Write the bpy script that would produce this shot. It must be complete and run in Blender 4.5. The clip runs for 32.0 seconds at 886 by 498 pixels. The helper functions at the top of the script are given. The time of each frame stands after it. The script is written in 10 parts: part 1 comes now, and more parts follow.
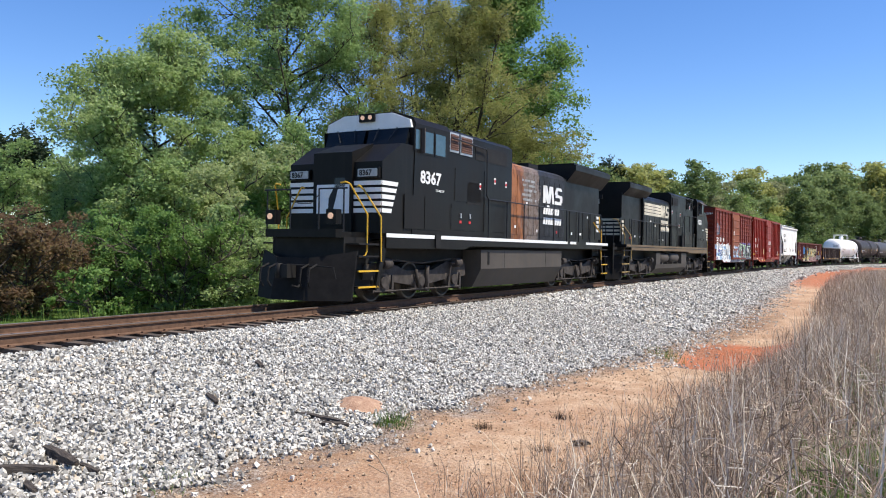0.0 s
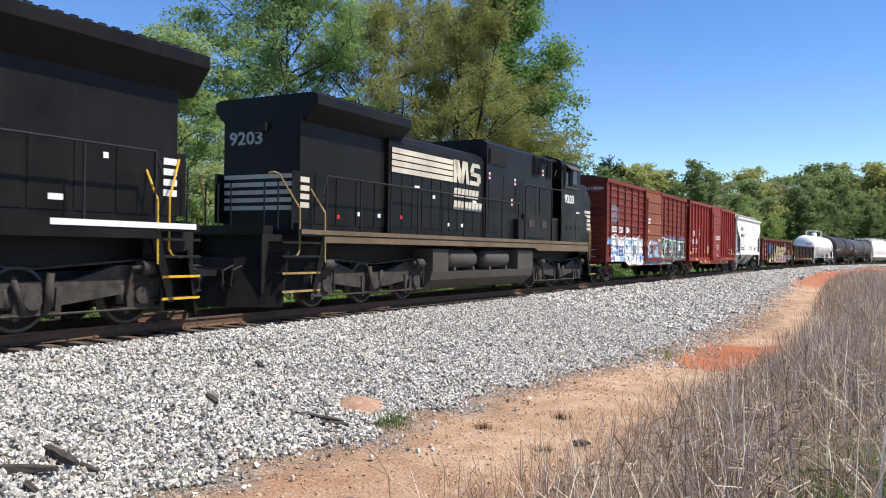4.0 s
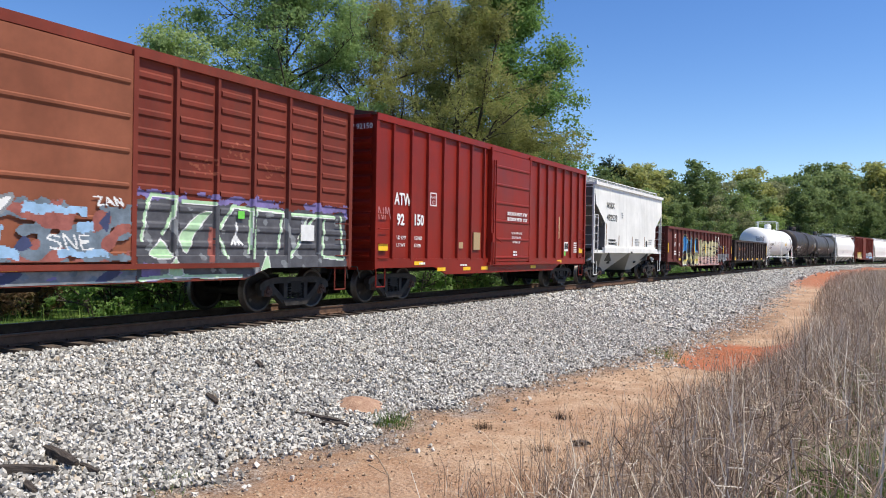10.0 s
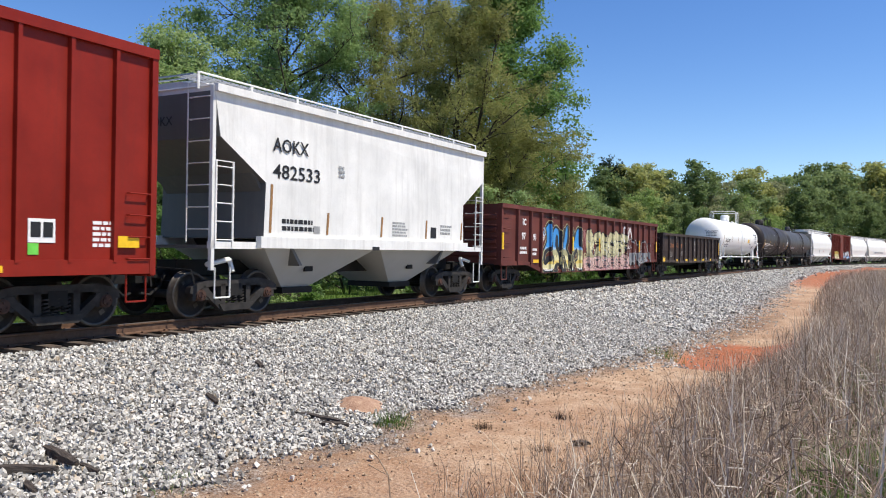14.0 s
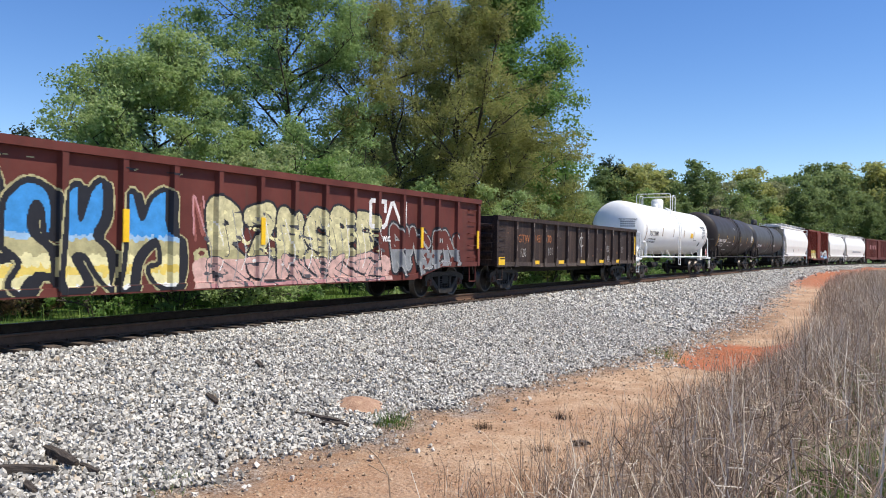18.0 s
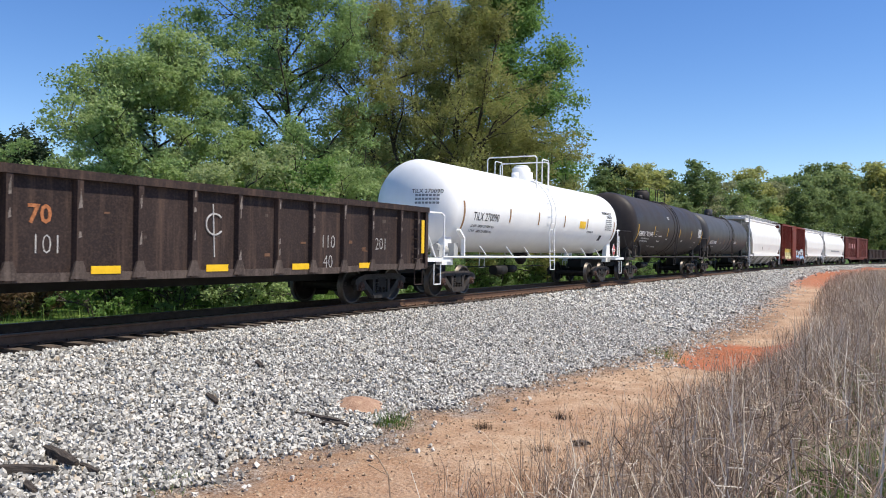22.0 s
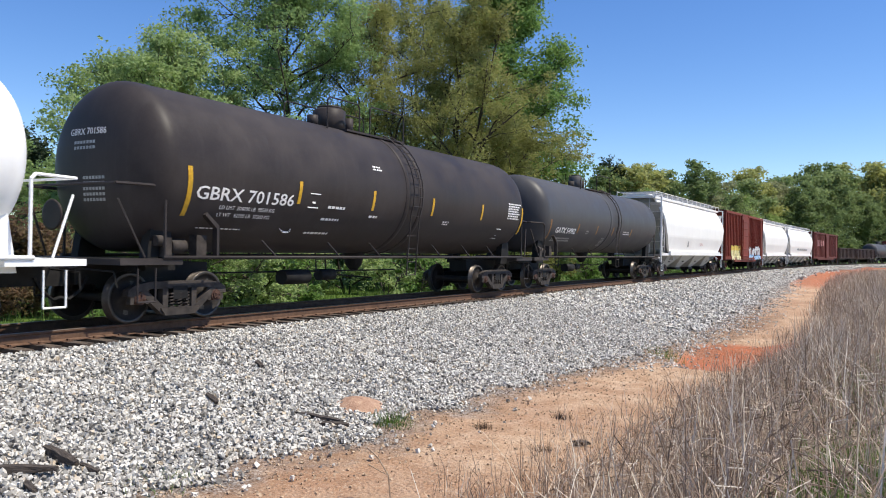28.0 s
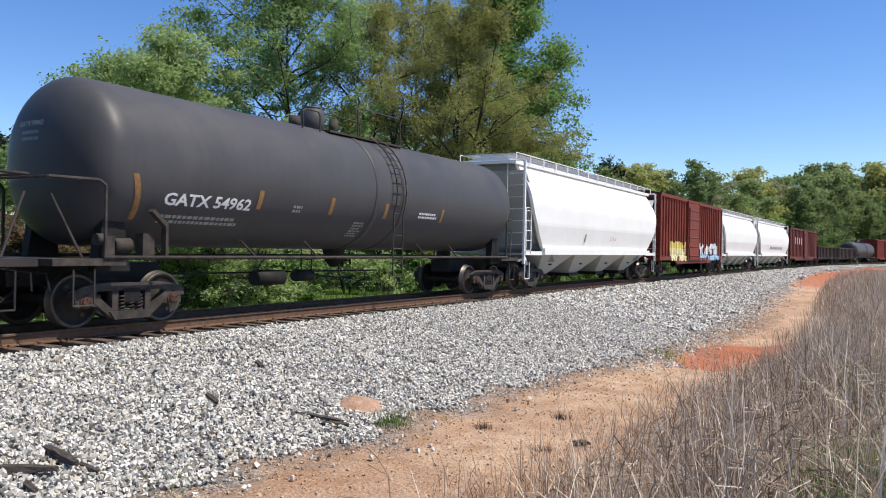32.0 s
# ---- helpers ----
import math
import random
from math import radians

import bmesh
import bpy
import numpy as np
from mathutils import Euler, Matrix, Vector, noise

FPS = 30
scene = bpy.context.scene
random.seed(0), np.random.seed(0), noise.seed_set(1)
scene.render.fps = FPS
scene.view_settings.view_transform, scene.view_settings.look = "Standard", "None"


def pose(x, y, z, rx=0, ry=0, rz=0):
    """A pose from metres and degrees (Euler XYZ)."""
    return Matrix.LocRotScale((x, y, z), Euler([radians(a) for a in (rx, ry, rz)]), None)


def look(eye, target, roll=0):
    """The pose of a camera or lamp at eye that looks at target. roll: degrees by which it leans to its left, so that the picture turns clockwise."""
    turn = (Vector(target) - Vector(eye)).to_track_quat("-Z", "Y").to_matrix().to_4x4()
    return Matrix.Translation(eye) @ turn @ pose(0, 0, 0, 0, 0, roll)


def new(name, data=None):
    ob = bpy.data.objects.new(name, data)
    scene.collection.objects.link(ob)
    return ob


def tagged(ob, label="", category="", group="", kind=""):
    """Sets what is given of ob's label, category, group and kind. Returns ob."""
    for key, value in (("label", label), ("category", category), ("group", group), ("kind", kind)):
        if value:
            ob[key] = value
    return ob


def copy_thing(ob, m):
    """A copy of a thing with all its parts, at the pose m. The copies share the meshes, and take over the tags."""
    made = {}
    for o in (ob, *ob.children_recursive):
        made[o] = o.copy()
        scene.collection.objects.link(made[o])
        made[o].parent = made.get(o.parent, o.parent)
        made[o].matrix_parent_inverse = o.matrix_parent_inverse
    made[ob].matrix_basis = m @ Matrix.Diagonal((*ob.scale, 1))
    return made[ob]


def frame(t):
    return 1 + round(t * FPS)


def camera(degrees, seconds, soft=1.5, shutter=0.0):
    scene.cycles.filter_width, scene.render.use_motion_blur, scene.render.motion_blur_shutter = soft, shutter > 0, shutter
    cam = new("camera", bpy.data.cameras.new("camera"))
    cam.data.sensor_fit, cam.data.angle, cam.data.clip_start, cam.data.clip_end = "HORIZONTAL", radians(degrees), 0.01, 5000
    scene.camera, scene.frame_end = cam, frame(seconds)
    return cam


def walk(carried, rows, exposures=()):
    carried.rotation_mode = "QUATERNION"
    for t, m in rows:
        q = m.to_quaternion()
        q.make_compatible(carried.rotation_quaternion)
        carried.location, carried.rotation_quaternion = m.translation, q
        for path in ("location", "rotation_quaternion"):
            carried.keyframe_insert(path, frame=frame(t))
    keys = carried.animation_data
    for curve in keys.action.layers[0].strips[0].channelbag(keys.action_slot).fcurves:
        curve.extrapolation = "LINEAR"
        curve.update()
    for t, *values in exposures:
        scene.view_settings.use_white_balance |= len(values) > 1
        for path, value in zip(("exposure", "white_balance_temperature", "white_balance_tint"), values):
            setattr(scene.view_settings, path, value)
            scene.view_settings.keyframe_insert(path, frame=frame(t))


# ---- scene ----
# ---- camera ----
SECONDS = 32.0
EYE = Vector((0.0, 0.0, 1.4137))
cam = camera(58.433, SECONDS, soft=1.0, shutter=0.12)
CAM_POSE = look(EYE, EYE + Vector((0.0, 100.0, 0.0508)), roll=0.915)
walk(cam, [(0.0, CAM_POSE), (SECONDS, CAM_POSE)], exposures=[(0.0, 0.32), (7.0, 0.32), (9.0, 0.1), (23.0, 0.1), (25.0, -0.3), (28.0, 0.18), (SECONDS, 0.18)])

# ---- the railway line: arc length s grows towards the tail of the train ----
TRACK_X, TRACK_Y, TRACK_HEAD = -6.9, 13.4005, 0.51017
K0, K1, K2 = 0.0908e-3, 0.7437e-5, 0.3181e-7


def heading(s):
    s = min(max(s, -60.0), 300.0)
    return TRACK_HEAD + K0 * s + K1 * s * s / 2 + K2 * s ** 3 / 3


TABLE_STEP, TABLE_LOW, TABLE_HIGH = 0.5, -230.0, 480.0


def build_table():
    pts = {0: (TRACK_X, TRACK_Y)}
    n_up, n_low = int(TABLE_HIGH / TABLE_STEP), int(-TABLE_LOW / TABLE_STEP)
    x, y = TRACK_X, TRACK_Y
    for i in range(n_up):
        a = heading((i + 0.5) * TABLE_STEP)
        x, y = x + math.sin(a) * TABLE_STEP, y + math.cos(a) * TABLE_STEP
        pts[i + 1] = (x, y)
    x, y = TRACK_X, TRACK_Y
    for i in range(n_low):
        a = heading(-(i + 0.5) * TABLE_STEP)
        x, y = x - math.sin(a) * TABLE_STEP, y - math.cos(a) * TABLE_STEP
        pts[-i - 1] = (x, y)
    return pts


LINE = build_table()


def along(s):
    """The centre of the line at s, and its heading."""
    f = s / TABLE_STEP
    i = math.floor(f)
    (ax, ay), (bx, by) = LINE[i], LINE[i + 1]
    w = f - i
    return ax + (bx - ax) * w, ay + (by - ay) * w, heading(s)


def beside(s, lat, z=0.0):
    """A point lat metres from the centre line, towards the camera's side."""
    x, y, a = along(s)
    return Vector((x + lat * math.cos(a), y - lat * math.sin(a), z))


def train_front(t):
    """Arc length at which the train's reference point stands at t seconds."""
    late = max(t - 25.5, 0.0)
    return 6.3637 - 6.18609 * t + 0.05393 * t * t / 2 - 0.00018 * t ** 3 / 6 - 0.012 * late * late


def smooth(a, b, v):
    w = min(max((v - a) / (b - a), 0.0), 1.0)
    return w * w * (3 - 2 * w)


# ---- world, sun, exposure ----
SUN_UP = radians(60)
SUN_DIR = Vector((0.972 * math.cos(SUN_UP), -0.235 * math.cos(SUN_UP), math.sin(SUN_UP)))
world = bpy.data.worlds.new("sky")
scene.world = world
world.use_nodes = True
wn = world.node_tree.nodes
sky = wn.new("ShaderNodeTexSky")
sky.sky_type = "NISHITA"
sky.sun_disc = False
sky.altitude = 1200.0
sky.sun_elevation = SUN_UP
sky.sun_rotation = math.atan2(SUN_DIR.x, SUN_DIR.y)
sky.air_density, sky.dust_density, sky.ozone_density = 1.0, 0.1, 2.4
wn["Background"].inputs[1].default_value = 0.15
deep = wn.new("ShaderNodeHueSaturation")
deep.inputs["Saturation"].default_value = 1.25
deep.inputs["Hue"].default_value = 0.510
world.node_tree.links.new(sky.outputs[0], deep.inputs["Color"])
world.node_tree.links.new(deep.outputs[0], wn["Background"].inputs[0])
sun_data = bpy.data.lights.new("sun", "SUN")
sun_data.energy, sun_data.angle, sun_data.color = 5.2, radians(0.53), (1.0, 0.925, 0.80)
sun = new("sun", sun_data)
sun.matrix_world = look(SUN_DIR * 400, (0, 0, 0))

# ---- materials ----


class Mat:
    """A small builder for node materials."""

    def __init__(self, name, rough=0.6, metal=0.0, spec=0.5):
        self.m = bpy.data.materials.new(name)
        self.m.use_nodes = True
        self.n, self.l = self.m.node_tree.nodes, self.m.node_tree.links
        self.b = self.n["Principled BSDF"]
        self.b.inputs["Roughness"].default_value = rough
        self.b.inputs["Metallic"].default_value = metal
        self.b.inputs["Specular IOR Level"].default_value = spec
        self.tc = self.n.new("ShaderNodeTexCoord")

    def scaled(self, sx, sy, sz, source="Object"):
        mp = self.n.new("ShaderNodeMapping")
        mp.inputs["Scale"].default_value = (sx, sy, sz)
        self.l.new(self.tc.outputs[source], mp.inputs[0])
        return mp.outputs[0]

    def noise(self, scale, detail=4.0, rough=0.6, vec=None, dist=0.0):
        t = self.n.new("ShaderNodeTexNoise")
        t.inputs["Scale"].default_value, t.inputs["Detail"].default_value = scale, detail
        t.inputs["Roughness"].default_value, t.inputs["Distortion"].default_value = rough, dist
        self.l.new(vec if vec is not None else self.tc.outputs["Object"], t.inputs["Vector"])
        return t.outputs[0]

    def voronoi(self, scale, feature="F1", out=0, vec=None):
        t = self.n.new("ShaderNodeTexVoronoi")
        t.feature = feature
        t.inputs["Scale"].default_value = scale
        self.l.new(vec if vec is not None else self.tc.outputs["Object"], t.inputs["Vector"])
        return t.outputs[out]

    def ramp(self, fac, stops):
        r = self.n.new("ShaderNodeValToRGB")
        e = r.color_ramp.elements
        while len(e) < len(stops):
            e.new(0.5)
        for k, (p, c) in enumerate(stops):
            e[k].position = p
            e[k].color = (*c, 1) if len(c) == 3 else c
        self.l.new(fac, r.inputs[0])
        return r.outputs[0]

    def grey(self, fac, a, b, lo=0.0, hi=1.0):
        return self.ramp(fac, [(lo, (a, a, a)), (hi, (b, b, b))])

    def mix(self, fac, a, b, mode="MIX"):
        x = self.n.new("ShaderNodeMix")
        x.data_type, x.blend_type = "RGBA", mode
        for sock, v in ((x.inputs[0], fac), (x.inputs[6], a), (x.inputs[7], b)):
            if isinstance(v, (int, float)):
                sock.default_value = v
            elif isinstance(v, tuple):
                sock.default_value = (*v, 1)
            else:
                self.l.new(v, sock)
        return x.outputs[2]

    def random(self):
        return self.n.new("ShaderNodeObjectInfo").outputs["Random"]

    def island(self):
        return self.n.new("ShaderNodeNewGeometry").outputs["Random Per Island"]

    def color(self, c):
        if isinstance(c, tuple):
            self.b.inputs["Base Color"].default_value = (*c, 1)
        else:
            self.l.new(c, self.b.inputs["Base Color"])
        return self

    def rough(self, v):
        self.l.new(v, self.b.inputs["Roughness"])
        return self

    def bump(self, h, strength=0.3, dist=0.02):
        b = self.n.new("ShaderNodeBump")
        b.inputs["Strength"].default_value, b.inputs["Distance"].default_value = strength, dist
        self.l.new(h, b.inputs["Height"])
        self.l.new(b.outputs[0], self.b.inputs["Normal"])
        return self


def paint(name, c, rough=0.45, dirt=(0.12, 0.09, 0.06), amount=0.5, streak=0.35, metal=0.0, spec=0.16, faded=1.0):
    """Weathered vehicle paint: broad fading, vertical streaks and fine grain."""
    m = Mat(name, rough, metal, spec)
    fade = m.noise(0.7, 5, 0.65)
    grain = m.noise(26, 3, 0.6)
    run = m.noise(1.0, 4, 0.7, m.scaled(5.0, 5.0, 0.35))
    light = tuple(min(v * (1 + 0.22 * faded) + 0.004 * faded, 0.95) for v in c)
    dark = tuple(v * (1 - 0.22 * faded) for v in c)
    base = m.mix(m.grey(fade, 0, 1, 0.35, 0.68), dark, light)
    base = m.mix(m.grey(run, 0, streak, 0.5, 0.75), base, dirt)
    base = m.mix(m.grey(grain, 0, 0.16 * amount, 0.45, 0.75), base, dirt)
    m.color(base)
    m.rough(m.grey(fade, rough - 0.08, rough + 0.14, 0.3, 0.7))
    return m.bump(grain, 0.12, 0.004).m


def plain(name, c, rough=0.5, metal=0.0, vary=0.15, scale=9.0, spec=0.3):
    m = Mat(name, rough, metal, spec)
    n = m.noise(scale, 5, 0.65)
    fine = m.noise(scale * 9, 3, 0.6)
    a, b = tuple(v * (1 - vary) for v in c), tuple(min(v * (1 + vary), 0.95) for v in c)
    m.color(m.mix(m.grey(n, 0, 1, 0.3, 0.7), a, b))
    return m.bump(fine, 0.15, 0.004).m


LOCO_BLACK = paint("loco_black", (0.0085, 0.0078, 0.0072), 0.4, (0.035, 0.03, 0.025), 0.7, 0.2, 0.0, 0.12)
WHITE_PAINT = paint("white_paint", (0.80, 0.80, 0.78), 0.5, (0.35, 0.31, 0.26), 0.5, 0.12, 0.0, 0.3, 0.3)
DUSTY_CREAM = paint("dust_caked_cream", (0.17, 0.125, 0.08), 0.7, (0.10, 0.07, 0.045), 1.5, 0.5)
CREAM_PAINT = paint("cream_paint", (0.62, 0.57, 0.45), 0.55, (0.3, 0.25, 0.18), 0.6, 0.25)
YELLOW_PAINT = plain("yellow_paint", (0.62, 0.36, 0.03), 0.5, 0.0, 0.25)
WORN_YELLOW = plain("worn_yellow_paint", (0.34, 0.23, 0.085), 0.7, 0.0, 0.45, 7)
REFLECTOR = plain("reflector_yellow", (0.85, 0.52, 0.02), 0.4, 0.0, 0.1)
RED_MARK = plain("red_marker", (0.55, 0.03, 0.03), 0.5)
UNDER = plain("underframe_black", (0.012, 0.0108, 0.0098), 0.7, 0.0, 0.4, 4)
TANK_GREY = paint("fuel_tank_grey", (0.078, 0.068, 0.059), 0.6, (0.12, 0.09, 0.06), 1.0, 0.3)
TRUCK_DUST = plain("truck_dusty_steel", (0.052, 0.043, 0.037), 0.8, 0.0, 0.5, 5)
TRUCK_DARK = plain("truck_dark_steel", (0.035, 0.031, 0.028), 0.75, 0.0, 0.5, 5)
TRUCK_RUST = plain("truck_rust", (0.16, 0.085, 0.05), 0.85, 0.0, 0.4, 6)
BEARING = plain("bearing_cap_red", (0.075, 0.038, 0.027), 0.7, 0.0, 0.4, 12)
WHEEL_STEEL = plain("wheel_steel", (0.024, 0.019, 0.016), 0.7, 0.0, 0.4, 8)
TREAD = plain("polished_steel", (0.10, 0.088, 0.078), 0.45, 0.8, 0.2, 20)
GALV = plain("galvanised_steel", (0.45, 0.46, 0.47), 0.45, 0.6, 0.15, 12)
GLASS_DARK = plain("cab_glass", (0.010, 0.012, 0.014), 0.12, 0.0, 0.1, 3, 0.3)
LAMP_ON = Mat("headlight_glow", 0.2)
LAMP_ON.color((0.42, 0.27, 0.2))
LAMP_ON.b.inputs["Emission Color"].default_value = (1.0, 0.62, 0.40, 1)
LAMP_ON.b.inputs["Emission Strength"].default_value = 0.4
LAMP_ON = LAMP_ON.m

BOX_BROWN = paint("boxcar_brown", (0.185, 0.036, 0.022), 0.55, (0.10, 0.045, 0.032), 1.1, 0.4)
DOOR_TAN = paint("boxcar_door_tan", (0.25, 0.085, 0.046), 0.6, (0.16, 0.07, 0.04), 0.6, 0.2)
BOX_RED = paint("boxcar_red", (0.235, 0.016, 0.0072), 0.42, (0.12, 0.022, 0.015), 0.9, 0.35, 0.0, 0.2, 0.8)
BOX_ROOF = paint("boxcar_roof", (0.10, 0.04, 0.03), 0.6)
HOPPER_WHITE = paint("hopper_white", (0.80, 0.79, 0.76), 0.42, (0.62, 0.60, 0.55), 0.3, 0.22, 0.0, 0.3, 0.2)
# end grey of the short white hopper, darkened to put shade on its ends
CEMENT_SHADE_GREY = paint("hopper_end_shade_grey", (0.13, 0.13, 0.128), 0.5, (0.2, 0.18, 0.16), 0.8, 0.4, 0.0, 0.3, 0.5)
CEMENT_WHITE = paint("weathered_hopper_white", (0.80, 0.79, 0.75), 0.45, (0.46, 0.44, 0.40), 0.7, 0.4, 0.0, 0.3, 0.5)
# white greyed down: shade put into hopper ends and bays; also valve grey
HOPPER_SHADE_GREY = paint("hopper_shade_white", (0.44, 0.44, 0.42), 0.5, (0.45, 0.42, 0.38), 0.6, 0.3, 0.0, 0.3, 0.35)
GON_BROWN = paint("gondola_brown", (0.135, 0.038, 0.030), 0.62, (0.09, 0.05, 0.04), 1.0, 0.4)
# paler than the black sides: scuffs and rust, plus painted-in light on the flange
GON_SILL = paint("scuffed_lit_sill", (0.07, 0.052, 0.045), 0.65, (0.22, 0.17, 0.14), 2.2, 0.6)
GON_BLACK = paint("gondola_black", (0.032, 0.022, 0.020), 0.62, (0.15, 0.095, 0.07), 2.0, 0.6)
TANK_WHITE = paint("tank_white", (0.90, 0.90, 0.88), 0.36, (0.66, 0.63, 0.58), 0.3, 0.14, 0.0, 0.3, 0.15)
TANK_BLACK = paint("tank_black", (0.043, 0.036, 0.034), 0.5, (0.07, 0.062, 0.06), 0.8, 0.25)
TANK_SLATE = paint("tank_slate", (0.068, 0.067, 0.069), 0.5, (0.048, 0.045, 0.045), 0.8, 0.35, 0.0, 0.25, 0.5)
BLACK_INK = plain("black_lettering", (0.02, 0.02, 0.022), 0.6)
WHITE_INK = plain("white_lettering", (0.82, 0.81, 0.79), 0.6, 0.0, 0.1, 14)
RUST_TAPE = plain("faded_reflector", (0.30, 0.16, 0.06), 0.6, 0.0, 0.3, 14)
BLUE_PLATE = plain("blue_plate", (0.03, 0.10, 0.28), 0.5)
GREEN_TAG = plain("green_tag", (0.16, 0.6, 0.08), 0.5)
WOOD_PLATE = plain("wood_plate", (0.42, 0.30, 0.16), 0.7, 0.0, 0.2, 20)

# ---- mesh helpers ----


def box(bm, x0, x1, y0, y1, z0, z1):
    v = [bm.verts.new((x, y, z)) for x in (x0, x1) for y in (y0, y1) for z in (z0, z1)]
    for f in ((0, 1, 3, 2), (4, 6, 7, 5), (0, 4, 5, 1), (2, 3, 7, 6), (0, 2, 6, 4), (1, 5, 7, 3)):
        bm.faces.new([v[i] for i in f])
    return bm


def cyl(bm, p0, p1, r, n=12, r2=None, caps=True):
    p0, p1 = Vector(p0), Vector(p1)
    d = (p1 - p0).normalized()
    a = d.orthogonal().normalized()
    b = d.cross(a)
    r2 = r if r2 is None else r2
    rings = []
    for p, rr in ((p0, r), (p1, r2)):
        rings.append([bm.verts.new(p + (a * math.cos(2 * math.pi * k / n) + b * math.sin(2 * math.pi * k / n)) * rr) for k in range(n)])
    for k in range(n):
        f = bm.faces.new((rings[0][k], rings[0][(k + 1) % n], rings[1][(k + 1) % n], rings[1][k]))
        f.smooth = n > 6
    if caps:
        bm.faces.new(list(reversed(rings[0])))
        bm.faces.new(rings[1])
    return bm


def pipe(bm, pts, r, n=6):
    for a, b in zip(pts, pts[1:]):
        cyl(bm, a, b, r, n)
    return bm


def prism(bm, poly, axis, a, b):
    """A polygon in the two other axes (in x, y, z order), extruded from a to b along axis."""
    def at(p, w):
        q = list(p)
        q.insert(axis, w)
        return bm.verts.new(q)
    lo, hi = [at(p, a) for p in poly], [at(p, b) for p in poly]
    n = len(poly)
    for k in range(n):
        bm.faces.new((lo[k], lo[(k + 1) % n], hi[(k + 1) % n], hi[k]))
    bm.faces.new(list(reversed(lo)))
    bm.faces.new(hi)
    return bm


def lathe(bm, prof, centre, axis, n=28):
    """Rings of (along, radius) turned round an axis (0 x, 1 y, 2 z) through centre; ends closed."""
    rings = []
    for w, r in prof:
        ring = []
        for k in range(n):
            q = [math.cos(2 * math.pi * k / n) * r, math.sin(2 * math.pi * k / n) * r]
            q.insert(axis, w)
            ring.append(bm.verts.new(Vector(q) + Vector(centre)))
        rings.append(ring)
    for a, b in zip(rings, rings[1:]):
        for k in range(n):
            bm.faces.new((a[k], a[(k + 1) % n], b[(k + 1) % n], b[k])).smooth = True
    bm.faces.new(list(reversed(rings[0])))
    bm.faces.new(rings[-1])
    return bm


def mesh_of(name, bm, material, bev=0.0):
    if bev:
        bmesh.ops.bevel(bm, geom=[e for e in bm.edges if len(e.link_faces) == 2 and e.calc_face_angle(0) > 0.5],
                        offset=bev, segments=1, affect="EDGES", clamp_overlap=True)
    bmesh.ops.recalc_face_normals(bm, faces=bm.faces)
    me = bpy.data.meshes.new(name)
    bm.to_mesh(me)
    bm.free()
    me.materials.append(material)
    return me


def part(name, bm, material, parent, label="", bev=0.0):
    ob = new(name, bm if isinstance(bm, bpy.types.Mesh) else mesh_of(name, bm, material, bev))
    ob.parent = parent
    return tagged(ob, label)


def thing(name, label, category, group=""):
    return tagged(new(name), label, category, group)


def fast_mesh(name, verts, faces, material, smooth=False):
    """A mesh from numpy arrays; all faces have the same number of corners."""
    me = bpy.data.meshes.new(name)
    k = faces.shape[1]
    me.vertices.add(len(verts))
    me.vertices.foreach_set("co", np.ascontiguousarray(verts, dtype=np.float32).ravel())
    me.loops.add(faces.size)
    me.loops.foreach_set("vertex_index", np.ascontiguousarray(faces, dtype=np.int32).ravel())
    me.polygons.add(len(faces))
    me.polygons.foreach_set("loop_start", np.arange(0, faces.size, k, dtype=np.int32))
    me.polygons.foreach_set("loop_total", np.full(len(faces), k, dtype=np.int32))
    me.polygons.foreach_set("use_smooth", np.full(len(faces), smooth))
    me.update(calc_edges=True)
    me.materials.append(material)
    return me


SIDE = Matrix(((-1, 0, 0, 0), (0, 0, 1, 0), (0, 1, 0, 0), (0, 0, 0, 1)))
FRONT = Matrix(((0, 0, 1, 0), (1, 0, 0, 0), (0, 1, 0, 0), (0, 0, 0, 1)))


def text_mesh(body, size, material, stretch=1.0, thick=0.002, bold=0.0):
    cu = bpy.data.curves.new("lettering", "FONT")
    cu.body, cu.size, cu.extrude, cu.offset, cu.resolution_u = body, size, thick, bold, 2
    ob = bpy.data.objects.new("lettering", cu)
    me = bpy.data.meshes.new_from_object(ob)
    bpy.data.objects.remove(ob)
    bpy.data.curves.remove(cu)
    for v in me.vertices:
        v.co.x *= stretch
    me.materials.clear()
    me.materials.append(material)
    return me


def lettering(body, x, y, z, size, material, parent, stretch=1.0, bold=0.0, turn=SIDE, name="lettering"):
    """Text on a side: its left end at x, its foot at z."""
    ob = new(name, text_mesh(body, size, material, stretch, 0.002, bold))
    ob.parent = parent
    ob.matrix_basis = Matrix.Translation((x, y, z)) @ turn
    return ob


def bars(x, y, z, w, h, rows, material, parent, name="small_print"):
    """Unreadable lines of print as broken bars."""
    bm = bmesh.new()
    rng = random.Random(int(x * 100 + z * 991))
    pitch = h / rows
    for k in range(rows):
        u = 0.0
        end = w * rng.uniform(0.75, 1.0)
        while u < end:
            step = min(rng.uniform(0.05, 0.16), end - u)
            box(bm, x - u - step, x - u, y - 0.002, y + 0.003, z - k * pitch - pitch * 0.62, z - k * pitch)
            u += step + 0.03
    return part(name, bm, material, parent)

# ---- ground: one sheet, shaped by the distance from the line ----
LINE_XY = np.array([LINE[i] for i in sorted(LINE)])
LINE_S = np.array([i * TABLE_STEP for i in sorted(LINE)])
LINE_A = np.array([heading(s) for s in LINE_S])


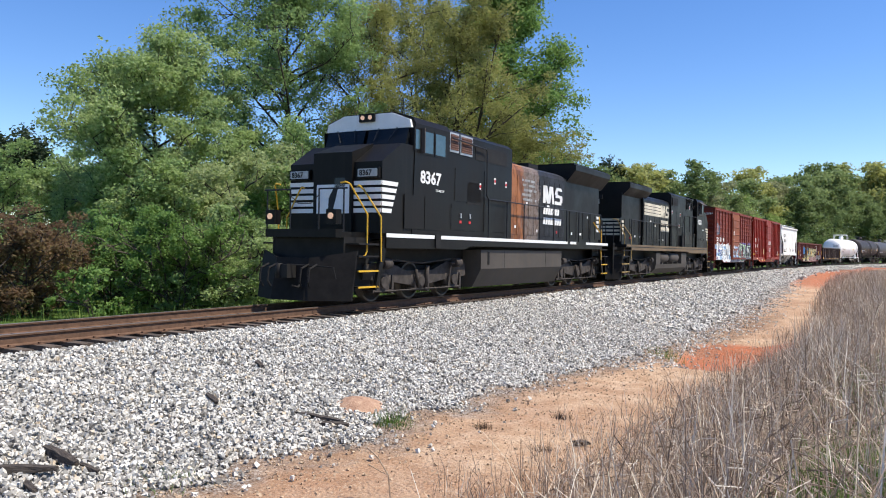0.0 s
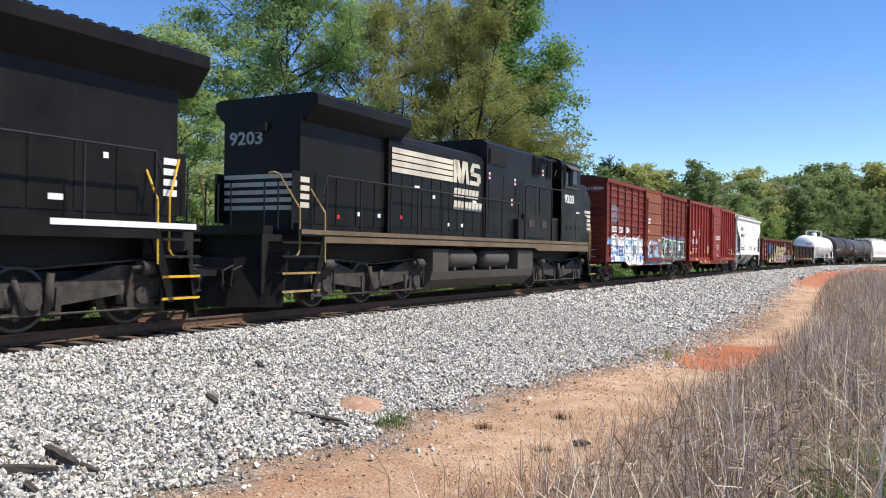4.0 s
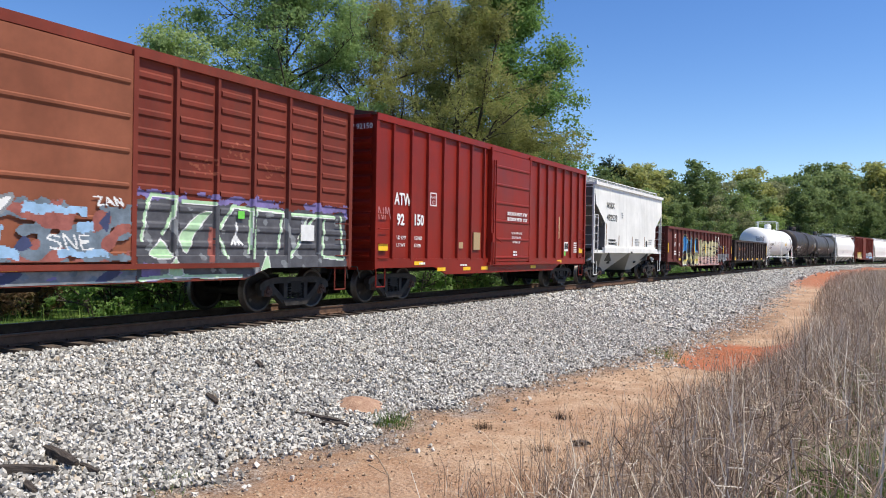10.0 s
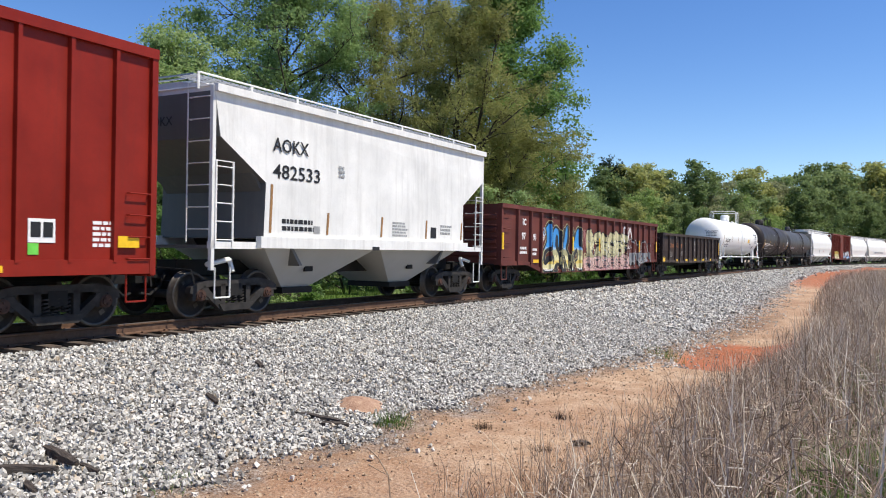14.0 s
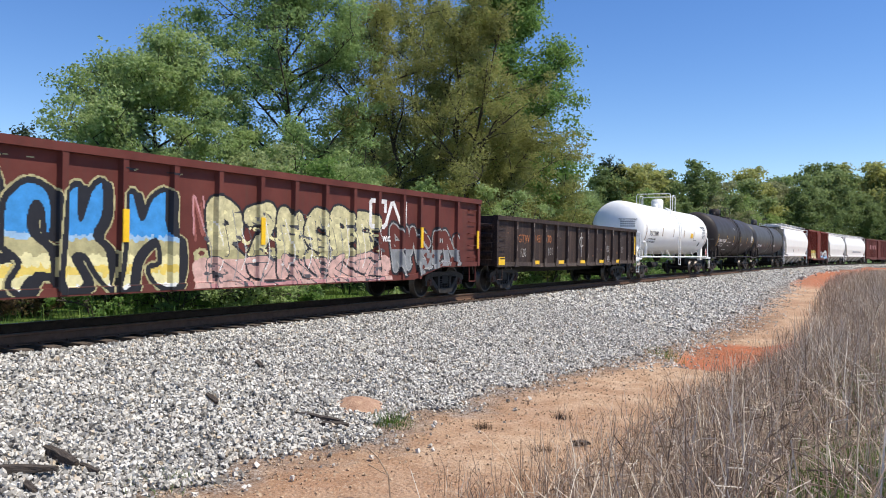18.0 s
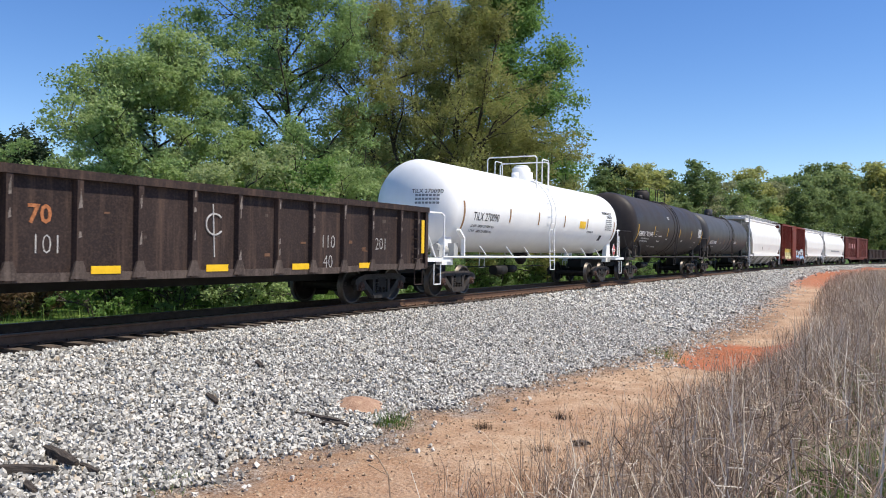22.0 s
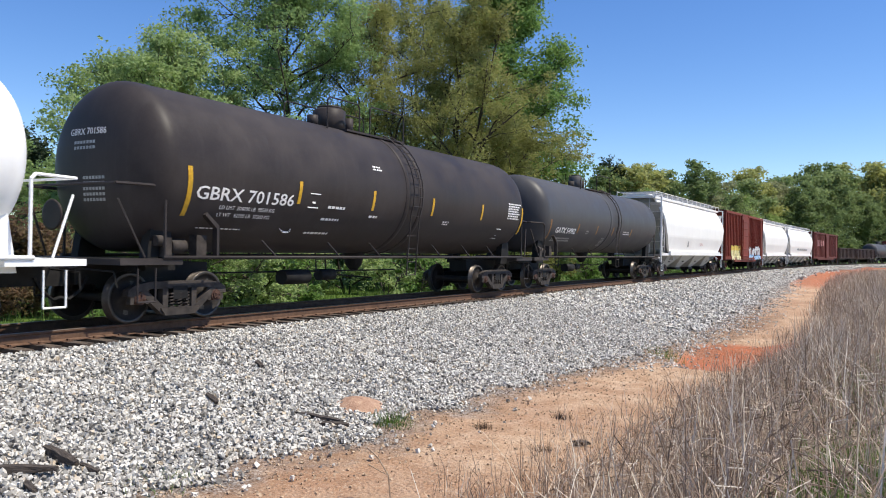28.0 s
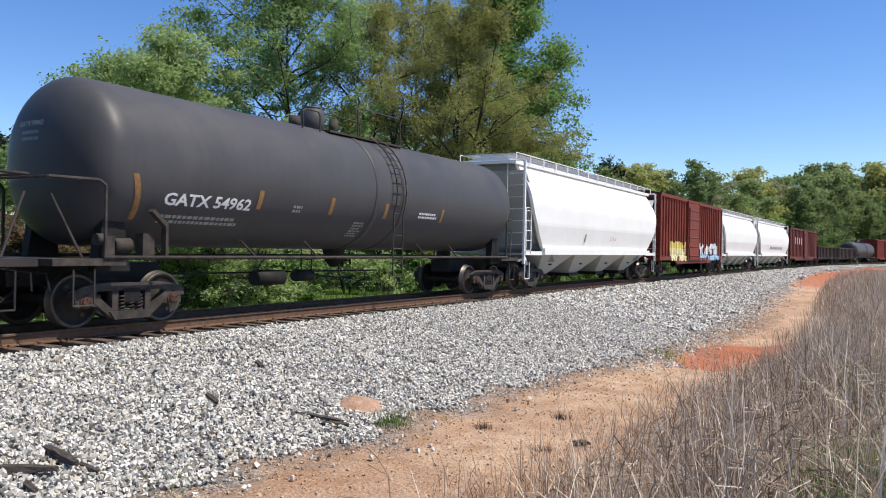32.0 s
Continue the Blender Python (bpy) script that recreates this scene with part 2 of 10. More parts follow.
def line_coords(x, y):
    """Arc length and signed distance from the line of many points."""
    s, lat = np.empty(len(x)), np.empty(len(x))
    for i in range(0, len(x), 4000):
        d = (x[i:i + 4000, None] - LINE_XY[:, 0]) ** 2 + (y[i:i + 4000, None] - LINE_XY[:, 1]) ** 2
        j = d.argmin(1)
        a = LINE_A[j]
        dx, dy = x[i:i + 4000] - LINE_XY[j, 0], y[i:i + 4000] - LINE_XY[j, 1]
        s[i:i + 4000] = LINE_S[j] + dx * np.sin(a) + dy * np.cos(a)
        lat[i:i + 4000] = dx * np.cos(a) - dy * np.sin(a)
    return s, lat


def waves(x, y, seed, size):
    """Smooth cheap relief between -1 and 1."""
    rng = np.random.RandomState(seed)
    out = np.zeros_like(x)
    for k in range(6):
        a, f, p = rng.uniform(0, 6.28), rng.uniform(0.6, 1.7) / size, rng.uniform(0, 6.28)
        out += np.sin((x * np.cos(a) + y * np.sin(a)) * f * 6.28 + p)
    return out / 4.0


TOE_S = (-6.0, -2.5, -0.3, 2.5, 5.0, 8.0, 10.0, 16.0, 26.0, 34.0, 53.0, 75.0, 100.0, 150.0)
TOE_L = (6.3, 6.1, 6.5, 6.4, 6.6, 6.7, 7.1, 7.2, 6.95, 6.5, 5.35, 4.4, 3.4, 3.0)
GRASS_S = (-7.0, 0.0, 4.0, 8.0, 12.0, 18.0, 25.0, 37.0, 60.0, 95.0, 140.0)
GRASS_L = (9.5, 9.4, 9.45, 9.9, 10.7, 10.5, 10.1, 9.5, 8.0, 6.0, 5.2)


def toe(s):
    """Lateral place where the ballast ends on the path."""
    return np.interp(s, TOE_S, TOE_L) + 0.16 * np.sin(s * 2.3 + 1) + 0.1 * np.sin(s * 5.1)


PROFILE_L = np.array([-4000, -60, -14, -5.5, -3.7, -1.9, -1.35, 1.4, 1.9, 3.2, 4.8, 6.2, 7.2, 9.6, 10.6, 12.2, 15, 40, 4000.0])
PROFILE_Z = np.array([-1.3, -1.3, -1.0, -0.95, -0.85, -0.34, -0.27, -0.27, -0.335, -0.57, -0.87, -1.10, -1.17, -1.16, -0.95, -0.42, -0.20, -0.1, -0.1])


def ground_height(s, lat, x, y):
    z = np.interp(lat, PROFILE_L, PROFILE_Z)
    rough = np.clip((np.abs(lat) - 1.9) / 2.0, 0, 1) * np.clip((400 - np.abs(lat)) / 100, 0, 1)
    z = z + rough * (0.05 * waves(x, y, 1, 7.0) + 0.022 * waves(x, y, 2, 1.3))
    # washed-out hollow in the red clay beside the path
    hollow = np.exp(-((s - 12.6) / 2.0) ** 4 - ((lat - 9.25) / 1.3) ** 4)
    return z - 0.34 * hollow


def ground_at(s, lat):
    p = beside(s, lat)
    a = [np.array([v]) for v in (s, lat, p.x, p.y)]
    return float(ground_height(*a)[0])


def on_ground(s, lat, lift=0.0):
    p = beside(s, lat)
    p.z = ground_at(s, lat) + lift
    return p


def spread(lo, hi, fine_lo, fine_hi, step, growth=1.16):
    mid = list(np.arange(fine_lo, fine_hi, step))
    out, d, v = [], step, fine_lo
    while v > lo:
        d *= growth
        v -= d
        out.append(v)
    out = out[::-1] + mid
    d, v = step, mid[-1]
    while v < hi:
        d *= growth
        v += d
        out.append(v)
    return np.array(out)


def ground_material():
    m = Mat("ground_soil", 0.95, 0.0, 0.2)
    lat = m.n.new("ShaderNodeAttribute")
    lat.attribute_name = "lat"
    wob = m.noise(0.9, 5, 0.7)
    wide = m.noise(0.22, 4, 0.6)
    add = m.n.new("ShaderNodeMath")
    add.operation = "MULTIPLY_ADD"
    m.l.new(wob, add.inputs[0])
    add.inputs[1].default_value = 3.0
    m.l.new(lat.outputs["Fac"], add.inputs[2])
    edge = add.outputs[0]
    grain = m.noise(34, 5, 0.75)
    pebble = m.voronoi(16)
    sand = m.ramp(m.noise(1.6, 6, 0.7), [(0.28, (0.36, 0.22, 0.125)), (0.48, (0.52, 0.345, 0.215)), (0.68, (0.68, 0.51, 0.355))])
    clay = m.ramp(m.noise(1.1, 5, 0.7), [(0.3, (0.26, 0.12, 0.065)), (0.7, (0.38, 0.20, 0.115))])
    redness = m.n.new("ShaderNodeAttribute")
    redness.attribute_name = "clay"
    sand = m.mix(m.grey(wide, 0, 0.6, 0.42, 0.62), sand, clay)
    soil = m.mix(m.unit(redness.outputs["Fac"], 0.25, 0.65), sand, m.ramp(m.noise(2.6, 6, 0.75), [(0.35, (0.30, 0.11, 0.055)), (0.6, (0.50, 0.145, 0.06))]))
    worn = m.n.new("ShaderNodeAttribute")
    worn.attribute_name = "worn"
    mould = m.n.new("ShaderNodeAttribute")
    mould.attribute_name = "mould"
    uneven = m.noise(1.9, 6, 0.75)
    soil = m.mix(m.mix(uneven, (0, 0, 0), m.unit(worn.outputs["Fac"], 0.1, 0.75), "OVERLAY"), soil, m.ramp(m.noise(5.0, 5, 0.7), [(0.3, (0.58, 0.42, 0.29)), (0.7, (0.80, 0.64, 0.48))]))
    soil = m.mix(m.mix(1.0, m.unit(mould.outputs["Fac"], 0.1, 0.8), m.grey(uneven, 0.25, 1.0, 0.36, 0.58), "MULTIPLY"), soil, m.ramp(m.noise(9.0, 5, 0.8), [(0.3, (0.10, 0.06, 0.038)), (0.6, (0.26, 0.155, 0.095)), (0.75, (0.36, 0.25, 0.17))]))
    soil = m.mix(m.grey(pebble, 0.35, 0, 0.06, 0.22), soil, (0.55, 0.47, 0.38))
    soil = m.mix(m.grey(grain, 0.0, 0.45, 0.46, 0.75), soil, (0.16, 0.10, 0.065))
    litter = m.noise(7.0, 6, 0.85, None, 1.5)
    soil = m.mix(m.grey(litter, 0.0, 0.7, 0.53, 0.66), soil, (0.21, 0.135, 0.085))
    clod = m.noise(19.0, 4, 0.8)
    soil = m.mix(m.grey(clod, 0.0, 0.6, 0.55, 0.66), soil, (0.62, 0.48, 0.35))
    soil = m.mix(m.grey(clod, 0.55, 0.0, 0.34, 0.44), soil, (0.13, 0.085, 0.055))
    cell = m.voronoi(24, "F1", 1)
    sep = m.n.new("ShaderNodeSeparateColor")
    m.l.new(cell, sep.inputs[0])
    stone = m.ramp(sep.outputs[0], [(0.0, (0.17, 0.165, 0.155)), (0.5, (0.44, 0.425, 0.395)), (1.0, (0.72, 0.70, 0.65))])
    # near-black rim round each stone cell: shade of the gaps, painted on
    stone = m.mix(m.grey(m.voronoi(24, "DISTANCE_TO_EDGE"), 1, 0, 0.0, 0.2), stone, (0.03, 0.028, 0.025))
    thatch = m.ramp(m.noise(5.0, 6, 0.7), [(0.3, (0.16, 0.115, 0.08)), (0.6, (0.34, 0.26, 0.185)), (0.8, (0.16, 0.18, 0.06))])
    green = m.ramp(m.noise(1.2, 6, 0.7), [(0.3, (0.035, 0.07, 0.012)), (0.55, (0.075, 0.13, 0.022)), (0.8, (0.17, 0.17, 0.06))])

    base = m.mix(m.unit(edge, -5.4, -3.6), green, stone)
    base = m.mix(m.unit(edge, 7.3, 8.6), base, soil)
    base = m.mix(m.unit(edge, 11.3, 12.4), base, thatch)
    m.color(base)
    h = m.mix(0.5, m.grey(pebble, 1, 0, 0, 0.5), grain)
    return m.bump(h, 1.0, 0.04).m


def unit(self, v, a, b):
    r = self.n.new("ShaderNodeMapRange")
    r.inputs["From Min"].default_value, r.inputs["From Max"].default_value = a, b
    self.l.new(v, r.inputs["Value"])
    return r.outputs[0]


Mat.unit = unit


def build_ground():
    gx = spread(-2600, 2600, -13, 30, 0.28)
    gy = spread(-2600, 3200, 3, 45, 0.28)
    X, Y = np.meshgrid(gx, gy)
    x, y = X.ravel(), Y.ravel()
    s, lat = line_coords(x, y)
    z = ground_height(s, lat, x, y)
    nx, ny = len(gx), len(gy)
    i = np.arange(nx * ny).reshape(ny, nx)
    faces = np.stack([i[:-1, :-1].ravel(), i[:-1, 1:].ravel(), i[1:, 1:].ravel(), i[1:, :-1].ravel()], 1)
    me = fast_mesh("ground", np.stack([x, y, z], 1), faces, ground_material(), True)
    inner = np.where(lat < toe(s) - 1.5, np.minimum(lat, 4.9), np.interp(lat - toe(s), (-1.5, 0.0), (4.9, 6.4)))
    edge = np.interp(s, GRASS_S, GRASS_L) + 0.5
    outer = 6.4 + (lat - toe(s)) / np.maximum(edge - toe(s), 0.5) * 3.8
    band = np.where(lat < toe(s), inner, outer)
    me.attributes.new("lat", "FLOAT", "POINT").data.foreach_set("value", band.astype(np.float32))
    clay = np.exp(-((s - 13.4) / 2.3) ** 4 - ((lat - 9.3) / 1.5) ** 4) + 0.62 * np.clip((s - 48) / 20, 0, 1)
    worn = np.exp(-((lat - np.interp(s, (-6, 0, 4, 9, 12, 20, 37, 60), (8.5, 8.7, 9.0, 9.4, 10.4, 9.7, 9.1, 7.2))) / 0.6) ** 2) + 0.9 * np.exp(-((s - 7.6) / 0.9) ** 2 - ((lat - 8.0) / 0.3) ** 2)
    mould = 0.9 * np.exp(-((lat - toe(s) - 0.15) / 0.5) ** 2) + np.exp(-((s - 22) / 7.0) ** 2) * np.clip((9.2 - lat) / 0.8, 0, 1)
    for key, value in (("worn", worn), ("mould", mould)):
        me.attributes.new(key, "FLOAT", "POINT").data.foreach_set("value", value.astype(np.float32))
    me.attributes.new("clay", "FLOAT", "POINT").data.foreach_set("value", clay.astype(np.float32))
    return tagged(new("ground", me), "sandy red-clay path, grey ballast bed and green verge", "ground", kind="structure")


build_ground()

# ---- rails, ties and ballast ----
RAIL_TOP = plain("rail_head_steel", (0.20, 0.165, 0.14), 0.35, 0.7, 0.2, 20)
RAIL_RUST = plain("rail_rust", (0.125, 0.07, 0.043), 0.85, 0.0, 0.3, 7)
TIE_WOOD = Mat("tie_wood", 0.9)
_grain = TIE_WOOD.noise(3.0, 6, 0.7, TIE_WOOD.scaled(9, 1.2, 9))
TIE_WOOD.color(TIE_WOOD.mix(TIE_WOOD.random(), TIE_WOOD.ramp(_grain, [(0.3, (0.025, 0.018, 0.014)), (0.7, (0.10, 0.075, 0.055))]),
                            TIE_WOOD.ramp(_grain, [(0.3, (0.05, 0.035, 0.025)), (0.7, (0.16, 0.12, 0.09))])))
TIE_WOOD = TIE_WOOD.bump(_grain, 0.6, 0.02).m
RAIL_PROFILE = ((-0.07, -0.19), (0.07, -0.19), (0.07, -0.175), (0.012, -0.155), (0.010, -0.05), (0.036, -0.035), (0.038, -0.008), (0.030, 0.0),
                (-0.030, 0.0), (-0.038, -0.008), (-0.036, -0.035), (-0.010, -0.05), (-0.012, -0.155), (-0.07, -0.175))


def build_rail(name, lat, label):
    cuts = list(np.arange(-220, -30, 5.0)) + list(np.arange(-30, 60, 1.0)) + list(np.arange(60, 420, 4.0))
    n = len(RAIL_PROFILE)
    verts = [beside(s, lat + a, b) for s in cuts for a, b in RAIL_PROFILE]
    faces = [(i * n + k, i * n + (k + 1) % n, (i + 1) * n + (k + 1) % n, (i + 1) * n + k) for i in range(len(cuts) - 1) for k in range(n)]
    me = fast_mesh(name, np.array(verts), np.array(faces), RAIL_RUST)
    me.materials.append(RAIL_TOP)
    top = np.tile([1 if k in (6, 7, 8) else 0 for k in range(n)], len(cuts) - 1)
    me.polygons.foreach_set("material_index", top.astype(np.int32))
    return tagged(new(name, me), label, "rail", kind="structure")


build_rail("rail_1", 0.755, "rusty steel rail with a polished head on wooden ties")
build_rail("rail_2", -0.755, "rusty steel rail with a polished head on wooden ties")


def build_ties():
    base = tagged(new("tie_row"), "weathered wooden railway ties bedded in ballast", "railway ties", kind="structure")
    bm = box(bmesh.new(), -0.115, 0.115, -1.32, 1.32, -0.36, -0.195)
    me = mesh_of("tie", bm, TIE_WOOD, 0.012)
    rng = random.Random(5)
    s = -9.0
    near = 0
    while s < 78:
        p = beside(s, rng.uniform(-0.05, 0.05), rng.uniform(-0.012, 0.004))
        ob = new("tie", me)
        ob.parent = base
        ob.matrix_basis = Matrix.Translation(p) @ Matrix.Rotation(-heading(s) + math.pi / 2 + rng.uniform(-0.02, 0.02), 4, "Z")
        s += rng.uniform(0.47, 0.53)
        near += 1
    # plates and spikes
    verts, faces = [], []
    s = -9.0
    bm = bmesh.new()
    for k in range(near):
        s = -9.0 + k * 0.5
        for lat in (0.755, -0.755):
            p = beside(s, lat)
            a = heading(s)
            b2 = bmesh.new()
            box(b2, -0.09, 0.09, -0.18, 0.18, -0.2, -0.183)
            for q in (-0.1, 0.1):
                box(b2, 0.02, 0.05, q - 0.02, q + 0.02, -0.2, -0.155)
            bmesh.ops.transform(b2, matrix=Matrix.Translation(p) @ Matrix.Rotation(math.pi / 2 - a, 4, "Z"), verts=b2.verts)
            o = len(verts)
            b2.verts.index_update()
            verts += [v.co.copy() for v in b2.verts]
            faces += [[v.index + o for v in f.verts] for f in b2.faces]
            b2.free()
    bm.free()
    ob = new("tie_plates", fast_mesh("tie_plates", np.array(verts), np.array(faces), RAIL_RUST))
    tagged(ob, "rusty steel tie plates and spikes under the rails", "tie plates", kind="stuff")


build_ties()

BALLAST = Mat("ballast_stone", 0.9, 0.0, 0.25)
_r = BALLAST.island()
BALLAST.color(BALLAST.mix(BALLAST.grey(BALLAST.noise(22, 4, 0.7), 0, 0.35, 0.4, 0.75),
                          BALLAST.ramp(_r, [(0.0, (0.09, 0.083, 0.075)), (0.16, (0.25, 0.235, 0.21)), (0.45, (0.46, 0.44, 0.395)), (0.9, (0.76, 0.735, 0.67)), (1.0, (0.50, 0.39, 0.26))]),
                          (0.46, 0.44, 0.40)))
BALLAST = BALLAST.bump(BALLAST.noise(60, 4, 0.7), 0.4, 0.01).m


def scatter_stones(name, label, count, s_lo, s_hi, size_lo, size_hi, seed, lat_pick, material, sink=0.25, bias=1.0, pile=0.0):
    """Angular stones strewn over the ground: each a skewed eight-cornered block."""
    rng = np.random.RandomState(seed)
    s = s_lo + (s_hi - s_lo) * rng.rand(count) ** bias
    lat = lat_pick(rng, count, s)
    xy = np.empty((count, 2))
    f = (s - LINE_S[0]) / TABLE_STEP
    j = np.clip(f.astype(int), 0, len(LINE_S) - 2)
    w = (f - j)[:, None]
    centre = LINE_XY[j] * (1 - w) + LINE_XY[j + 1] * w
    a = np.interp(s, LINE_S, LINE_A)
    xy[:, 0] = centre[:, 0] + lat * np.cos(a)
    xy[:, 1] = centre[:, 1] - lat * np.sin(a)
    z = ground_height(s, lat, xy[:, 0], xy[:, 1]) + rng.uniform(0, pile, count)
    size = rng.uniform(size_lo, size_hi, count) * 0.5
    corner = np.array([(x, y, q) for x in (-1, 1) for y in (-1, 1) for q in (-1, 1)], float)
    v = corner[None] * (0.35 + 0.85 * rng.rand(count, 8, 3)) * size[:, None, None]
    v *= np.stack([rng.uniform(0.8, 1.3, count), rng.uniform(0.7, 1.1, count), rng.uniform(0.55, 0.9, count)], 1)[:, None]
    # random turns
    q = rng.randn(count, 4)
    q /= np.linalg.norm(q, axis=1, keepdims=True)
    qw, qx, qy, qz = q.T
    R = np.stack([1 - 2 * (qy * qy + qz * qz), 2 * (qx * qy - qz * qw), 2 * (qx * qz + qy * qw),
                  2 * (qx * qy + qz * qw), 1 - 2 * (qx * qx + qz * qz), 2 * (qy * qz - qx * qw),
                  2 * (qx * qz - qy * qw), 2 * (qy * qz + qx * qw), 1 - 2 * (qx * qx + qy * qy)], 1).reshape(count, 3, 3)
    v = np.einsum("nij,nkj->nki", R, v)
    v += np.stack([xy[:, 0], xy[:, 1], z + size * (1 - 2 * sink) * 0.8 + rng.uniform(-0.01, 0.012, count)], 1)[:, None]
    quad = np.array([(0, 1, 3, 2), (4, 6, 7, 5), (0, 4, 5, 1), (2, 3, 7, 6), (0, 2, 6, 4), (1, 5, 7, 3)])
    faces = (np.arange(count)[:, None, None] * 8 + quad[None]).reshape(-1, 4)
    ob = new(name, fast_mesh(name, v.reshape(-1, 3), faces, material))
    return tagged(ob, label, "ballast", kind="stuff")


def shoulder(rng, n, s):
    u = rng.rand(n)
    return 1.34 + u * (toe(s) - 1.34) + np.where(rng.rand(n) < 0.06, np.abs(rng.randn(n)) * 0.5, 0)


def between(rng, n, s):
    return rng.uniform(-3.4, 1.2, n)


def path_stones(rng, n, s):
    return toe(s) + np.abs(rng.randn(n)) * np.where(rng.rand(n) < 0.6, 0.5, 1.6)


PEBBLE = plain("tan_pebble", (0.42, 0.31, 0.21), 0.9, 0.0, 0.4, 12)
scatter_stones("ballast_near", "pale grey crushed-stone ballast on the railway shoulder", 70000, -5.0, 18.0, 0.03, 0.062, 11, shoulder, BALLAST, 0.25, 1.0, 0.04)
scatter_stones("ballast_middle", "pale grey crushed-stone ballast on the railway shoulder", 26000, 18.0, 70.0, 0.065, 0.13, 12, shoulder, BALLAST, 0.25, 1.35, 0.05)
scatter_stones("ballast_far", "pale grey crushed-stone ballast along the curving line", 9000, 70.0, 200.0, 0.14, 0.26, 13, shoulder, BALLAST)
scatter_stones("ballast_between", "grey crushed-stone ballast between the ties", 7000, -6.0, 50.0, 0.05, 0.09, 14, between, BALLAST, 0.6)
scatter_stones("path_pebbles", "loose pale pebbles strewn on the sandy path", 5200, -6.0, 40.0, 0.012, 0.045, 15, path_stones, PEBBLE, 0.4)
LITTER = plain("dead_leaf_litter", (0.20, 0.135, 0.085), 0.9, 0.0, 0.6, 30)


def path_litter(rng, n, s):
    return toe(s) + rng.rand(n) ** 1.4 * (np.interp(s, GRASS_S, GRASS_L) + 0.8 - toe(s))


scatter_stones("path_litter", "dark crumbs of soil and dead leaves on the path", 3600, -6.0, 22.0, 0.006, 0.026, 16, path_litter, LITTER, 0.4)
scatter_stones("path_gravel", "grey gravel washed over the far path", 4200, 9.0, 60.0, 0.03, 0.08, 18, lambda rng, n, s: toe(s) + np.abs(rng.randn(n)) * 0.7, BALLAST, 0.4)

# ---- rolling stock: x points forwards along the train, y to the camera's side, z = 0 on the rail head ----
MOVING = []
WHEELSETS = []


class Car:
    """A vehicle: u is the distance from its front end."""

    def __init__(self, name, label, category, start, length, group=""):
        self.e = thing(name, label, category, group)
        self.start, self.length = start, length
        MOVING.append((self.e, start + length / 2, length * 0.34))

    def x(self, u):
        return self.length / 2 - u

    def box(self, name, u0, u1, y0, y1, z0, z1, mat, label="", bev=0.0, parent=None):
        return part(name, box(bmesh.new(), self.x(u1), self.x(u0), y0, y1, z0, z1), mat, parent or self.e, label, bev)

    def pipe(self, name, pts, r, mat, label="", n=6, parent=None):
        return part(name, pipe(bmesh.new(), [(self.x(u), y, z) for u, y, z in pts], r, n), mat, parent or self.e, label)

    def side(self, name, poly, y0, y1, mat, label="", bev=0.0, parent=None):
        """A polygon of (u, z) between two y."""
        return part(name, prism(bmesh.new(), [(self.x(u), z) for u, z in poly], 1, y0, y1), mat, parent or self.e, label, bev)

    def text(self, body, u, y, z, size, mat, stretch=1.0, bold=0.0):
        return lettering(body, self.x(u), y, z, size, mat, self.e, stretch, bold)

    def bars(self, u, y, z, w, h, rows, mat):
        return bars(self.x(u), y, z, w, h, rows, mat, self.e)


def wheel_mesh(r):
    k = r / 0.457
    half = [(0.69, 0.085), (0.72, 0.13), (0.74, 0.30 * k), (0.70, 0.385 * k), (0.685, 0.40 * k), (0.685, 0.465 * k), (0.695, 0.485 * k), (0.712, 0.48 * k), (0.722, r),
            (0.825, r - 0.005), (0.832, r - 0.014), (0.832, 0.395 * k), (0.80, 0.375 * k), (0.79, 0.2), (0.845, 0.16), (0.86, 0.09), (0.97, 0.08)]
    prof = [(-a, b) for a, b in reversed(half)] + half
    bm = lathe(bmesh.new(), prof, (0, 0, 0), 1, 32)
    for f in bm.faces:
        c = f.calc_center_median()
        if math.hypot(c.x, c.z) > 0.40 * k:
            f.material_index = 1
    # chalk dab and balance lug on the wheel plate
    n = len(bm.faces)
    box(bm, 0.22 * k, 0.30 * k, 0.79, 0.80, -0.05, 0.05)
    box(bm, -0.31 * k, -0.25 * k, 0.79, 0.80, -0.03, 0.03)
    bm.faces.ensure_lookup_table()
    for f in bm.faces[n:]:
        f.material_index = 1
    me = mesh_of("wheelset", bm, WHEEL_STEEL)
    me.materials.append(TREAD)
    return me


FREIGHT_WHEEL = wheel_mesh(0.457)
LOCO_WHEEL = wheel_mesh(0.533)


def add_wheels(car, us, radius, mesh):
    for u in us:
        ob = part("wheelset", mesh, None, car.e)
        ob.location = (car.x(u), 0, radius)
        WHEELSETS.append((ob, Vector((car.x(u), 0, radius)), radius))


def beam(bm, a, b, w, y0, y1):
    """A flat bar of width w in the x-z plane."""
    a, b = Vector((a[0], 0, a[1])), Vector((b[0], 0, b[1]))
    d = (b - a).normalized()
    n = Vector((-d.z, 0, d.x)) * w / 2
    return prism(bm, [((p.x), (p.z)) for p in (a + n, b + n, b - n, a - n)], 1, y0, y1)


